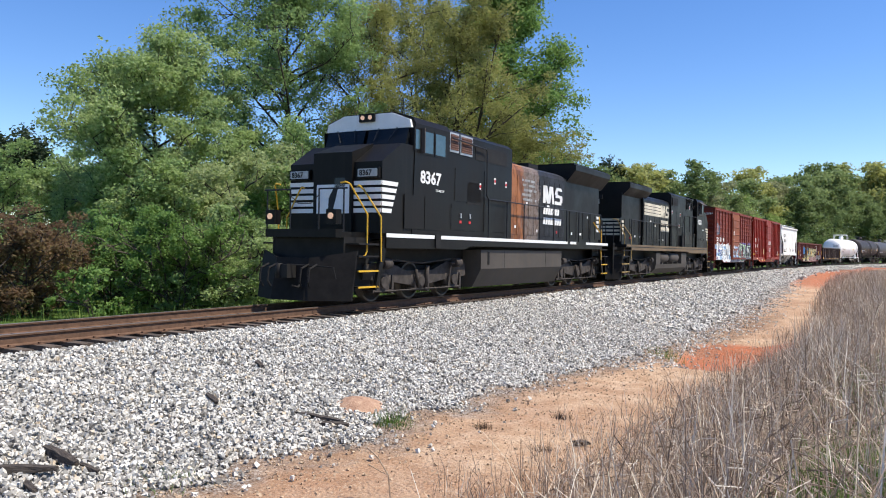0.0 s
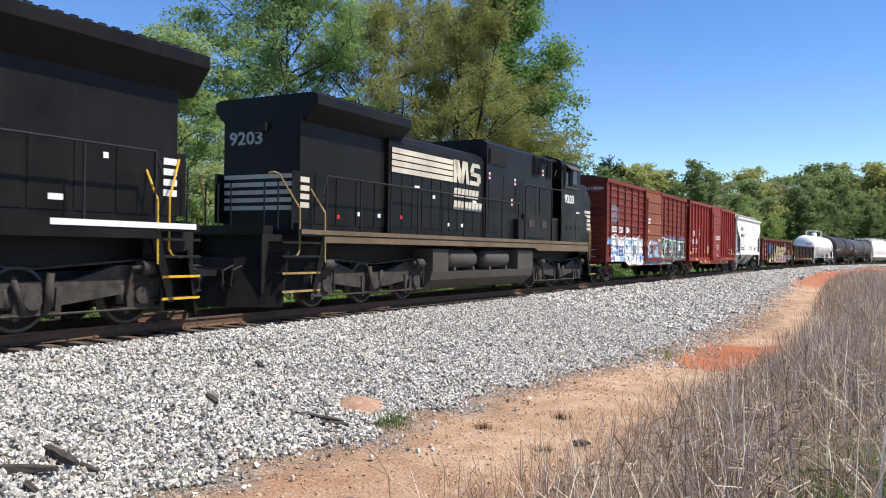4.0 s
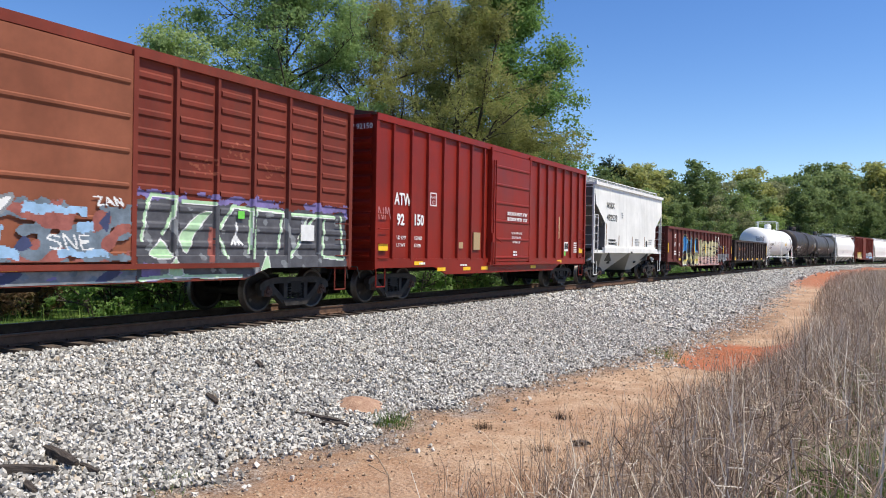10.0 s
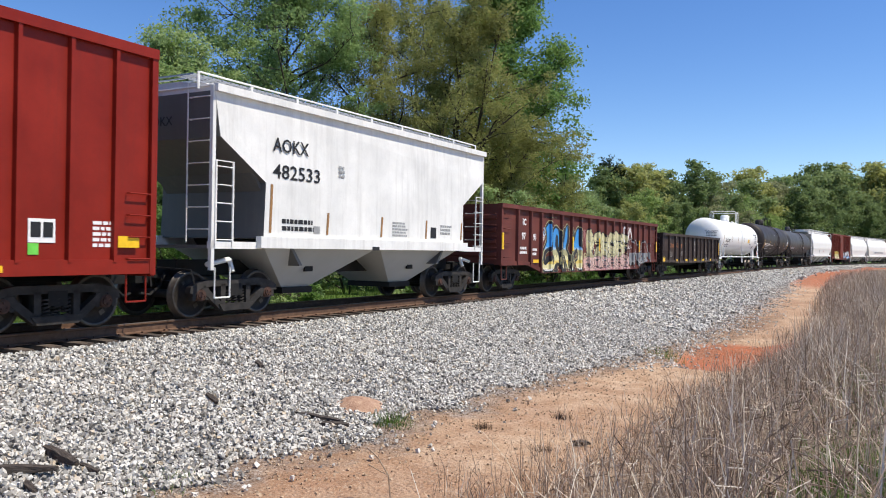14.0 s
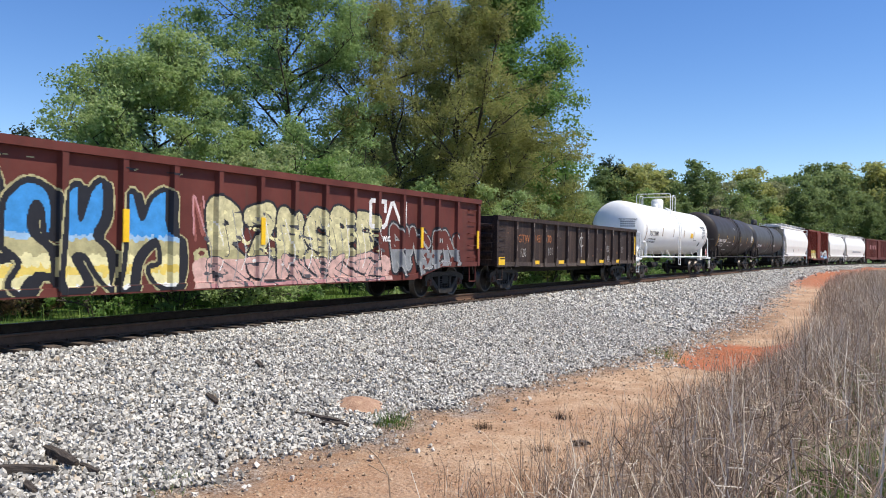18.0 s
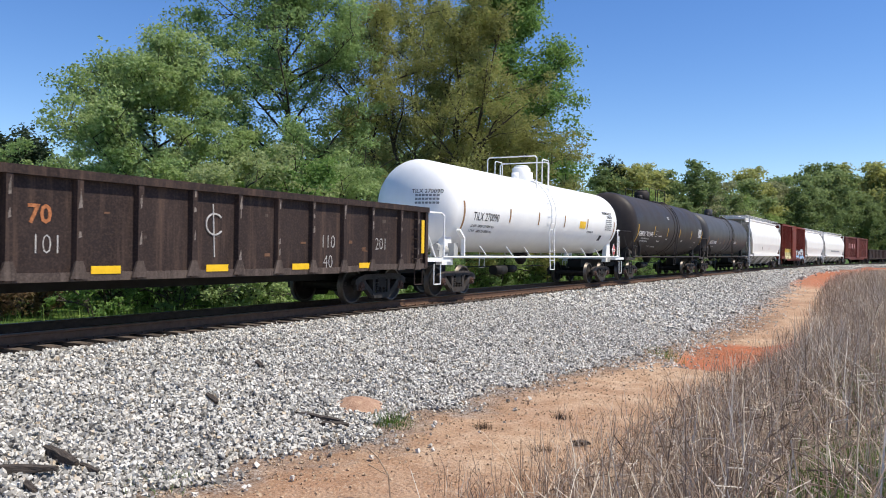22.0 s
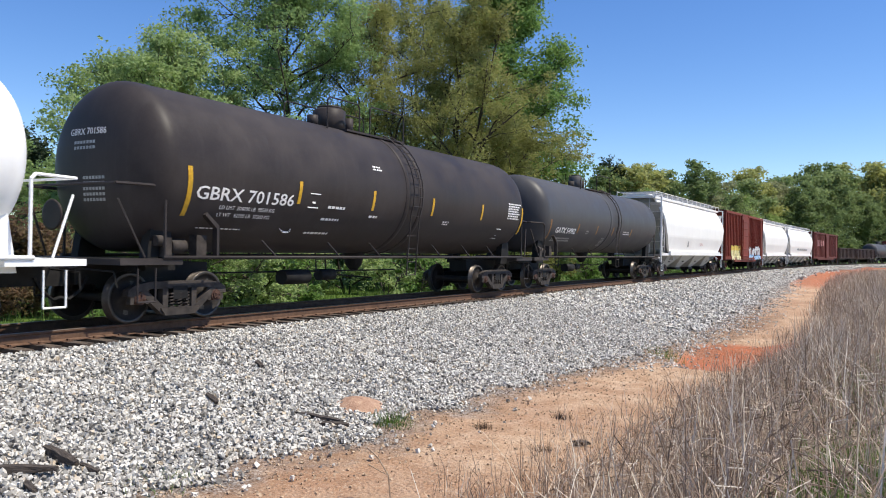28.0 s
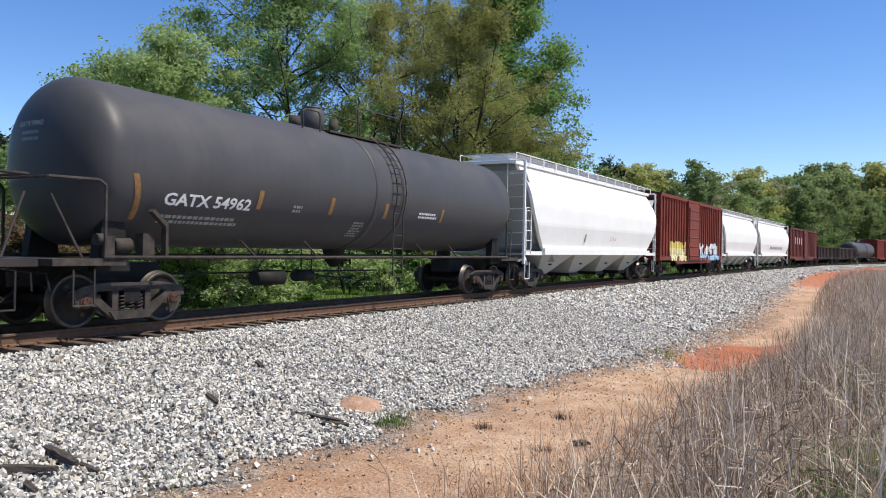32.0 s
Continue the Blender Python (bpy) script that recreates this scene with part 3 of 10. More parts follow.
def side_frame_mesh(mat):
    bm = bmesh.new()
    y0, y1 = -0.07, 0.07
    prism(bm, [(-1.17, 0.50), (-1.15, 0.62), (-1.02, 0.69), (-0.72, 0.75), (0.72, 0.75), (1.02, 0.69), (1.15, 0.62), (1.17, 0.50), (1.02, 0.49), (0.93, 0.58), (0.66, 0.62),
               (-0.66, 0.62), (-0.93, 0.58), (-1.02, 0.49)], 1, y0, y1)
    for q in (-1, 1):
        beam(bm, (q * 0.86, 0.60), (q * 0.36, 0.20), 0.13, y0, y1)
        box(bm, min(q * 0.28, q * 0.40), max(q * 0.28, q * 0.40), y0, y1, 0.18, 0.66)
        box(bm, min(q * 0.70, q * 0.78), max(q * 0.70, q * 0.78), y0 + 0.01, y1 - 0.01, 0.36, 0.60)
        box(bm, min(q * 1.02, q * 1.10), max(q * 1.02, q * 1.10), y0 + 0.01, y1 - 0.01, 0.36, 0.60)
        box(bm, min(q * 0.78, q * 1.02), max(q * 0.78, q * 1.02), y0 + 0.02, y1 - 0.02, 0.53, 0.60)
    prism(bm, [(-0.46, 0.27), (0.46, 0.27), (0.36, 0.13), (-0.36, 0.13)], 1, y0 - 0.03, y1 + 0.03)
    return mesh_of("side_frame", bm, mat, 0.015)


def spring_mesh(mat):
    bm = bmesh.new()
    for cx in (-0.18, 0.0, 0.18):
        pts = [(cx + 0.075 * math.cos(k * 0.9), 0.075 * math.sin(k * 0.9), 0.27 + 0.30 * k / 35) for k in range(36)]
        pipe(bm, pts, 0.017, 4)
    return mesh_of("spring_nest", bm, mat)


def bearing_mesh():
    bm = cyl(bmesh.new(), (0, -0.06, 0), (0, 0.05, 0), 0.115, 14)
    cyl(bm, (0, 0.05, 0), (0, 0.08, 0), 0.085, 12)
    for k in range(3):
        a = k * 2.1
        cyl(bm, (0.05 * math.cos(a), 0.08, 0.05 * math.sin(a)), (0.05 * math.cos(a), 0.1, 0.05 * math.sin(a)), 0.016, 6)
    return mesh_of("bearing_cap", bm, BEARING)


FRAMES = {m.name: side_frame_mesh(m) for m in (TRUCK_DARK, TRUCK_DUST, TRUCK_RUST)}
SPRINGS = {m.name: spring_mesh(m) for m in (TRUCK_DARK, TRUCK_DUST, TRUCK_RUST)}
CAP = bearing_mesh()


def truck(car, u, half=0.9, mat=TRUCK_DARK, detail=True):
    """A two-axle freight truck."""
    cx = car.x(u)
    bm = box(bmesh.new(), cx - 0.17, cx + 0.17, -1.12, 1.12, 0.42, 0.66)
    box(bm, cx - 0.3, cx + 0.3, -0.35, 0.35, 0.62, 0.78)
    for q in (-1, 1):
        box(bm, cx + q * (half - 0.5) - 0.05, cx + q * (half - 0.5) + 0.05, -0.75, 0.75, 0.28, 0.40)
        for y in (-0.72, 0.72):
            box(bm, cx + q * (half - 0.46) - 0.03, cx + q * (half - 0.46) + 0.03, y - 0.1, y + 0.1, 0.30, 0.56)
    tr = part("truck", bm, UNDER, car.e, "dusty steel four-wheel truck", 0.02)
    for y in (-1.04, 1.04):
        f = part("side_frame", FRAMES[mat.name], None, tr)
        f.location = (cx, y, 0)
        f.scale = (half / 0.9, 1, 1)
        if detail or y > 0:
            sp = part("spring_nest", SPRINGS[mat.name], None, tr)
            sp.location = (cx, y, 0)
        for q in (-1, 1):
            if y > 0 or detail:
                b = part("bearing_cap", CAP, None, tr)
                b.location = (cx + q * half, y * 1.03, 0.457)
                b.rotation_euler = (0, 0.7 * q, 0) if y > 0 else (0, 0, math.pi)
    add_wheels(car, (u - half, u + half), 0.457, FREIGHT_WHEEL)
    return tr


def coupler(car, front, mat=UNDER, reach=0.0):
    q = 1 if front else -1
    x0 = q * (car.length / 2 + 0.25 + reach)
    bm = bmesh.new()
    a, b = sorted((x0 - q * 1.1, x0 - q * 0.3))
    box(bm, a, b, -0.08, 0.08, 0.77, 0.93)
    a, b = sorted((x0 - q * 0.32, x0 - q * 0.02))
    prism(bm, [(a, -0.18), (b, -0.10), (b, 0.16), (a, 0.18)], 2, 0.68, 1.0)
    cyl(bm, (x0 - q * 0.05, -0.12, 0.66), (x0 - q * 0.05, -0.12, 1.02), 0.08, 8)
    c = part("coupler", bm, mat, car.e, "rusty steel coupler", 0.02)
    hose = [(x0 - q * 0.55, 0.34, 0.85), (x0 - q * 0.42, 0.36, 0.62), (x0 - q * 0.2, 0.34, 0.46), (x0 - q * 0.02, 0.3, 0.5)]
    part("air_hose", pipe(bmesh.new(), hose, 0.028, 6), UNDER, car.e, "black rubber air hose")
    lever = [(x0 - q * 0.1, 0.1, 1.0), (x0 - q * 0.35, 0.5, 0.98), (x0 - q * 0.38, 1.25, 0.95), (x0 - q * 0.4, 1.32, 0.68)]
    part("uncoupling_lever", pipe(bmesh.new(), lever, 0.016, 5), mat, car.e)
    return c


def ladder(car, u0, u1, y, z0, z1, rungs, mat, r=0.013, stand=0.07, rails=True):
    xa, xb = car.x(u0), car.x(u1)
    base = None
    if rails:
        bm = bmesh.new()
        for x in (xa, xb):
            box(bm, x - 0.018, x + 0.018, y + stand - 0.015, y + stand + 0.015, z0 - 0.12, z1 + 0.12)
        box(bm, min(xa, xb), max(xa, xb), y + stand - 0.01, y + stand + 0.01, z1 + 0.10, z1 + 0.12)
        base = part("ladder", bm, mat, car.e)
    for k in range(rungs):
        z = z0 + (z1 - z0) * k / max(rungs - 1, 1)
        bm = pipe(bmesh.new(), [(xa, y, z), (xa, y + stand, z), (xb, y + stand, z), (xb, y, z)], r, 5)
        if base is None:
            part("grab_iron", bm, mat, car.e)
        else:
            part("rung", bm, mat, base)
    return base


def end_ladder(car, u, y0, y1, z0, z1, rungs, mat, out):
    x = car.x(u)
    for k in range(rungs):
        z = z0 + (z1 - z0) * k / max(rungs - 1, 1)
        part("grab_iron", pipe(bmesh.new(), [(x, y0, z), (x + out, y0, z), (x + out, y1, z), (x, y1, z)], 0.013, 5), mat, car.e)


def sill_step(car, u, y, mat, z=0.45, w=0.4):
    return car.pipe("sill_step", [(u - w / 2, y, 1.0), (u - w / 2, y, z), (u + w / 2, y, z), (u + w / 2, y, 1.0)], 0.018, mat)


def brake_gear(car, u, mat=UNDER):
    bm = cyl(bmesh.new(), (car.x(u), 0.5, 0.72), (car.x(u + 0.9), 0.5, 0.72), 0.17, 14)
    part("air_reservoir", bm, mat, car.e)
    bm = cyl(bmesh.new(), (car.x(u + 1.6), 0.3, 0.74), (car.x(u + 2.2), 0.3, 0.74), 0.14, 12)
    pipe(bm, [(car.x(u - 2.5), 0.35, 0.85), (car.x(u + 5.0), 0.35, 0.82)], 0.02, 5)
    pipe(bm, [(car.x(u + 2.2), 0.3, 0.74), (car.x(u + 4.2), 0.1, 0.6)], 0.02, 5)
    return part("brake_cylinder", bm, mat, car.e)


# -- strokes of spray paint that follow the ribs of a side --
GLYPHS = {
    "S": [(0.9, 0.85), (0.5, 1.0), (0.12, 0.8), (0.2, 0.58), (0.75, 0.45), (0.85, 0.2), (0.5, 0.0), (0.08, 0.14)],
    "K": [(0.15, 1.0), (0.18, 0.0), (0.2, 0.45), (0.85, 1.0), (0.3, 0.5), (0.95, 0.0)],
    "M": [(0.05, 0.0), (0.2, 1.0), (0.5, 0.35), (0.8, 1.0), (0.98, 0.0)],
    "A": [(0.0, 0.0), (0.45, 1.0), (0.95, 0.0), (0.75, 0.38), (0.2, 0.36)],
    "R": [(0.12, 0.0), (0.15, 1.0), (0.7, 0.95), (0.8, 0.65), (0.2, 0.5), (0.95, 0.0)],
    "E": [(0.9, 1.0), (0.15, 0.95), (0.12, 0.5), (0.7, 0.52), (0.12, 0.5), (0.1, 0.02), (0.95, 0.0)],
    "Z": [(0.05, 0.95), (0.95, 1.0), (0.1, 0.05), (0.98, 0.0)],
    "O": [(0.5, 1.0), (0.1, 0.75), (0.1, 0.2), (0.5, 0.0), (0.9, 0.25), (0.88, 0.8), (0.5, 1.0)],
    "N": [(0.1, 0.0), (0.12, 1.0), (0.85, 0.05), (0.9, 1.0)],
    "2": [(0.1, 0.8), (0.5, 1.0), (0.85, 0.75), (0.1, 0.05), (0.98, 0.0)],
}


def bent(path, step=0.035):
    """A smooth line through the given points, in even short steps."""
    pts = [path[0]] + list(path) + [path[-1]]
    out = []
    for p0, p1, p2, p3 in zip(pts, pts[1:], pts[2:], pts[3:]):
        n = max(2, int(math.hypot(p2[0] - p1[0], p2[1] - p1[1]) / step))
        for k in range(n):
            t = k / n
            out.append(tuple(0.5 * (2 * b + (c - a) * t + (2 * a - 5 * b + 4 * c - d) * t * t + (3 * b - a - 3 * c + d) * t ** 3) for a, b, c, d in zip(p0, p1, p2, p3)))
    return out + [path[-1]]


def spray(car, word, u0, u1, z0, z1, surface, mats, pick, seed, width=0.2, lean=0.12, edge=0.05, jitter=0.06, parent=None, label="spray-painted graffiti letters"):
    """Fat rounded strokes; surface(x) gives y of the painted face, pick(z01, rng) a fill colour's index in mats, mats[0] the outline."""
    rng = random.Random(seed)
    verts, faces, index = [], [], []
    cell = (u1 - u0) / len(word)

    def ribbon(path, w, lift, col):
        pts = bent(path)
        rows = []
        for i, (a, b) in enumerate(pts):
            (pa, pb), (na, nb) = pts[max(i - 1, 0)], pts[min(i + 1, len(pts) - 1)]
            d = math.hypot(na - pa, nb - pb) or 1e-6
            nx, nz = -(nb - pb) / d, (na - pa) / d
            tip = min(i, len(pts) - 1 - i) * 0.035
            fat = w / 2 * (0.35 + 0.65 * math.sqrt(min(tip / (w / 2), 1.0))) if w > 0.08 else w / 2
            rows.append([(a + nx * fat * t, min(max(b + nz * fat * t, z0 - 0.02), z1 + 0.02)) for t in (-1, -0.6, -0.2, 0.2, 0.6, 1)])
        for i in range(len(rows) - 1):
            for j in range(5):
                o = len(verts)
                quad = (rows[i][j], rows[i][j + 1], rows[i + 1][j + 1], rows[i + 1][j])
                for uu, zz in quad:
                    x = car.x(uu)
                    verts.append((x, surface(x) + lift, zz))
                faces.append((o, o + 1, o + 2, o + 3))
                index.append(col if col is not None else pick((quad[0][1] + quad[2][1] - 2 * z0) / 2 / (z1 - z0), rng))

    for k, ch in enumerate(word):
        path = []
        for a, b in GLYPHS[ch]:
            b2 = b + rng.uniform(-jitter, jitter)
            uu = u0 + (k + 0.08 + 0.84 * a + rng.uniform(-jitter, jitter)) * cell - lean * cell * (b2 - 0.5)
            path.append((uu, z0 + (z1 - z0) * (0.10 + 0.80 * min(max(b2, 0), 1))))
        ribbon(path, width + 2 * edge, 0.003 + 0.0022 * k, 0)
        ribbon(path, width, 0.0042 + 0.0022 * k, None)
    me = fast_mesh("graffiti", np.array(verts), np.array(faces), mats[0])
    for m in mats[1:]:
        me.materials.append(m)
    me.polygons.foreach_set("material_index", np.array(index, dtype=np.int32))
    return part("graffiti", me, None, parent or car.e, label)


class Mural:
    """Spray paint on a car's side: one thin skin of small cells that follows the steel below it."""
    def __init__(self, car, u0, u1, z0, z1, cell=0.02):
        self.car, self.cell, self.mats = car, cell, []
        self.us = u0 + np.arange(int((u1 - u0) / cell) + 1) * cell
        self.zs = z0 + np.arange(int((z1 - z0) / cell) + 1) * cell
        self.u, self.z = np.meshgrid(self.us[:-1] + cell / 2, self.zs[:-1] + cell / 2)
        self.pick = np.full(self.u.shape, -1)

    def fill(self, mask, mat):
        if mat is None:
            self.pick[mask] = -1
            return
        if mat not in self.mats:
            self.mats.append(mat)
        self.pick[mask] = self.mats.index(mat)

    def cloud(self, mat, limit, seed, size=0.5, u=(-99, 99), z=(-99, 99), ragged=0.1, stretch=1.0):
        """Blotches where a slow random field passes the limit (0: all, 1: nothing)."""
        v = 0.65 * waves(self.u + 0.4 * self.z, self.z * stretch, seed, size * 2.0) + 0.5 * waves(self.u, self.z * 1.3 * stretch, seed + 1, size)
        edge = ragged * (waves(self.u, self.z, seed + 2, 0.5) + 0.5 * waves(self.u, self.z, seed + 3, 0.12))
        ok = (self.u > u[0] + edge) & (self.u < u[1] + edge) & (self.z > z[0] + edge) & (self.z < z[1] + edge)
        self.fill(ok & (0.5 + 0.5 * np.tanh(v * 1.1) >= limit), mat)

    def away(self, path):
        d = np.full(self.u.shape, 9e9)
        for (a, b), (c, e) in zip(path, path[1:]):
            du, dz = c - a, e - b
            t = np.clip(((self.u - a) * du + (self.z - b) * dz) / max(du * du + dz * dz, 1e-9), 0, 1)
            d = np.minimum(d, (self.u - a - t * du) ** 2 + (self.z - b - t * dz) ** 2)
        return np.sqrt(d)

    def line(self, path, width, mat, curl=True):
        self.fill(self.away(bent(path, 0.08) if curl else path) < width / 2, mat)

    def shape(self, path, bands, rim=None, width=0.05, shade=None, shift=(0.1, -0.03), halo=None):
        """A rounded closed form; bands: (mat, from which height) upwards."""
        loop = bent(list(path) + [path[0]], 0.08)
        inside = np.zeros(self.u.shape, bool)
        for (a, b), (c, e) in zip(loop, loop[1:]):
            if b != e:
                inside ^= ((b > self.z) != (e > self.z)) & (self.u < a + (self.z - b) * (c - a) / (e - b))
        d = self.away(loop)
        if shade:
            n, m = int(round(shift[0] / self.cell)), int(round(shift[1] / self.cell))
            body = inside | (d < width)
            if halo:
                self.fill(np.roll(body, (m, n), (0, 1)) | (d < width + 0.035), halo)
                body = (inside & (d > 0.0)) | (d < width - 0.01)
            for k in range(1, 5):
                self.fill(np.roll(body, (round(m * k / 4), round(n * k / 4 - (1 if halo else 0))), (0, 1)), shade)
        if rim:
            self.fill(inside | (d < width), rim)
        core = inside & (d > (width * 0.6 if rim else 0))
        wobble = 0.05 * waves(self.u, self.z, 7, 0.2)
        for mat, low in bands:
            self.fill(core & (self.z + wobble > low), mat)

    def word(self, text, u0, u1, z0, z1, width, edge, rim, bands, seed, lean=0.12, jitter=0.06):
        rng = random.Random(seed)
        cell = (u1 - u0) / len(text)
        for k, ch in enumerate(text):
            path = []
            for a, b in GLYPHS[ch]:
                b = b + rng.uniform(-jitter, jitter)
                path.append((u0 + (k + 0.08 + 0.84 * a + rng.uniform(-jitter, jitter)) * cell - lean * cell * (b - 0.5), z0 + (z1 - z0) * (0.1 + 0.8 * b)))
            d = self.away(bent(path, 0.08))
            self.fill(d < width / 2 + edge, rim)
            for mat, low in bands:
                self.fill((d < width / 2) & (self.z > low), mat)

    def done(self, surface, label, parent=None):
        """surface(u, z) gives the steel's y."""
        gu, gz = np.meshgrid(self.us, self.zs)
        y = surface(gu, gz) + 0.005
        nv = len(self.us)
        r, c = np.nonzero(self.pick >= 0)
        o = r * nv + c
        faces = np.stack([o, o + 1, o + nv + 1, o + nv], 1)
        keep, faces = np.unique(faces, return_inverse=True)
        verts = np.stack([self.car.length / 2 - gu.ravel(), y.ravel(), gz.ravel()], 1)[keep]
        me = fast_mesh("graffiti", verts, faces.reshape(-1, 4), self.mats[0])
        for m in self.mats[1:]:
            me.materials.append(m)
        me.polygons.foreach_set("material_index", self.pick[r, c].astype(np.int32))
        return part("graffiti", me, None, parent or self.car.e, label)


def ramp_up(d, top, foot, height):
    """Height of a trapezoid rib at distance d from its middle."""
    return height * np.clip((foot - d) / (foot - top), 0, 1)


def ribbed(y, rib_us, top, foot, depth):
    """The y of a side with upright posts."""
    def surface(u, z):
        out = np.zeros_like(u)
        for q in rib_us:
            out = np.maximum(out, ramp_up(abs(u - q), top, foot, depth))
        return y + out
    return surface


SPRAY_BLACK = plain("spray_black", (0.02, 0.02, 0.025), 0.5)
SPRAY_WHITE = plain("spray_white", (0.74, 0.74, 0.72), 0.5, 0.0, 0.12, 5)
SPRAY_BLUE = plain("spray_blue", (0.05, 0.27, 0.62), 0.5, 0.0, 0.2, 5)
SPRAY_SKY = plain("spray_sky_blue", (0.30, 0.47, 0.66), 0.5, 0.0, 0.2, 5)
SPRAY_NAVY = plain("spray_navy", (0.05, 0.06, 0.13), 0.5, 0.0, 0.2, 5)
SPRAY_YELLOW = plain("spray_yellow", (0.72, 0.55, 0.13), 0.5, 0.0, 0.2, 5)
SPRAY_CREAM = plain("spray_cream", (0.72, 0.66, 0.36), 0.5, 0.0, 0.2, 5)
SPRAY_PINK = plain("spray_pink", (0.55, 0.27, 0.27), 0.5, 0.0, 0.2, 5)
SPRAY_GREEN = plain("spray_mint", (0.42, 0.62, 0.38), 0.5, 0.0, 0.2, 5)
SPRAY_DUSK = plain("spray_dusk_grey", (0.085, 0.085, 0.095), 0.55, 0.0, 0.35, 4)
SPRAY_GREY = plain("spray_grey", (0.22, 0.23, 0.24), 0.5, 0.0, 0.3, 5)
SPRAY_SILVER = plain("spray_silver", (0.36, 0.36, 0.35), 0.45, 0.2, 0.2, 5)
SPRAY_OCHRE = plain("spray_dull_ochre", (0.42, 0.38, 0.20), 0.55, 0.0, 0.3, 5)
SPRAY_BLUSH = plain("spray_blush", (0.58, 0.37, 0.32), 0.55, 0.0, 0.3, 6)
SPRAY_DUN = plain("spray_dun", (0.56, 0.51, 0.29), 0.55, 0.0, 0.35, 6)
SPRAY_LILAC = plain("spray_lilac", (0.20, 0.16, 0.36), 0.5, 0.0, 0.3, 5)
SPRAY_STEEL = plain("spray_steel_blue", (0.15, 0.19, 0.23), 0.6, 0.0, 0.35, 5)
SPRAY_ROSE = plain("spray_rose", (0.30, 0.10, 0.08), 0.6, 0.0, 0.3, 5)
SPRAY_ORANGE = plain("spray_orange", (0.6, 0.2, 0.06), 0.6, 0.0, 0.3, 5)


# -- box cars --
def boxcar(name, label, start, length, c0, c1, z_top, z_bot, mats, posts, door, truck_u, group="freight cars of the train", fluted=0, deep_sill=True, half=0.9, detail=True):
    """c0, c1: the body's ends; posts: their places on the side; door: its two edges; fluted: pressed ridges in each panel."""
    skin, door_skin, roof_skin = mats
    car = Car(name, label, "boxcar", start, length, group)
    y = 1.50
    xa, xb = car.x(c1), car.x(c0)
    part("body", box(bmesh.new(), xa + 0.03, xb - 0.03, -y, y, z_bot + 0.12, z_top), skin, car.e, "ribbed steel box body")
    for q in (-1, 1):
        side_y = (y, y + 0.07) if q > 0 else (-y - 0.07, -y)
        if deep_sill:
            poly = [(c0, z_bot), (truck_u[0] + 1.4, z_bot), (truck_u[0] + 2.1, z_bot - 0.22), (truck_u[1] - 2.1, z_bot - 0.22), (truck_u[1] - 1.4, z_bot), (c1, z_bot), (c1, z_bot + 0.24), (c0, z_bot + 0.24)]
        else:
            poly = [(c0, z_bot - 0.05), (c1, z_bot - 0.05), (c1, z_bot + 0.22), (c0, z_bot + 0.22)]
        car.side("side_sill", poly, side_y[0], side_y[1] - 0.01 * (q > 0), skin)
        car.box("top_chord", c0 - 0.02, c1 + 0.02, min(q * y, q * (y + 0.09)), max(q * y, q * (y + 0.09)), z_top - 0.13, z_top + 0.04, skin, "", 0.01)
        for u in posts:
            bm = prism(bmesh.new(), [(car.x(u) - 0.05, q * y), (car.x(u) - 0.032, q * (y + 0.075)), (car.x(u) + 0.032, q * (y + 0.075)), (car.x(u) + 0.05, q * y)], 2, z_bot + 0.2, z_top - 0.11)
            part("side_post", bm, skin, car.e)
        for u in (c0 + 0.04, c1 - 0.04):
            car.box("corner_post", u - 0.06, u + 0.06, min(q * y, q * (y + 0.07)), max(q * y, q * (y + 0.07)), z_bot - 0.02, z_top, skin)
        if fluted and (q > 0):
            edges = sorted([c0 + 0.1] + [p for p in posts] + [c1 - 0.1, door[0], door[1]])
            for a, b in zip(edges, edges[1:]):
                if b - a < 0.3 or (a >= door[0] - 0.01 and b <= door[1] + 0.01):
                    continue
                panel = part("side_panel", box(bmesh.new(), car.x(b - 0.07), car.x(a + 0.07), y - 0.01, y + 0.006, z_bot + 0.3, z_top - 0.2), skin, car.e, "pressed steel panel with horizontal ridges")
                for k in range(fluted):
                    z = z_bot + 0.45 + (z_top - z_bot - 0.85) * k / (fluted - 1)
                    part("panel_ridge", prism(bmesh.new(), [(y - 0.01, z - 0.09), (y + 0.035, z - 0.035), (y + 0.035, z + 0.035), (y - 0.01, z + 0.09)], 0, car.x(b - 0.11), car.x(a + 0.11)), skin, panel)
    # roof with cross ribs
    bm = prism(bmesh.new(), [(-y - 0.06, z_top), (y + 0.06, z_top), (y + 0.06, z_top + 0.03), (0.7, z_top + 0.2), (0, z_top + 0.23), (-0.7, z_top + 0.2), (-y - 0.06, z_top + 0.03)], 0, xa - 0.04, xb + 0.04)
    roof = part("roof", bm, roof_skin, car.e, "rusting galvanised roof sheet")
    n = 16
    for k in range(n + 1):
        x = xa + (xb - xa) * k / n
        part("roof_rib", prism(bmesh.new(), [(-y, z_top + 0.03), (0, z_top + 0.24), (y, z_top + 0.03), (y, z_top + 0.06), (0, z_top + 0.28), (-y, z_top + 0.06)], 0, x - 0.03, x + 0.03), roof_skin, roof)
    # ends: horizontal corrugations
    for q, x in ((1, xb), (-1, xa)):
        bm = bmesh.new()
        k = 0
        z = z_bot + 0.25
        while z < z_top - 0.1:
            prism(bm, [(x - q * 0.04, z), (x + q * 0.05, z + 0.09), (x + q * 0.05, z + 0.16), (x - q * 0.04, z + 0.25)], 1, -y + 0.1, y - 0.1)
            z += 0.31
        part("end_wall", bm, skin, car.e, "corrugated steel end")
        box_end = bmesh.new()
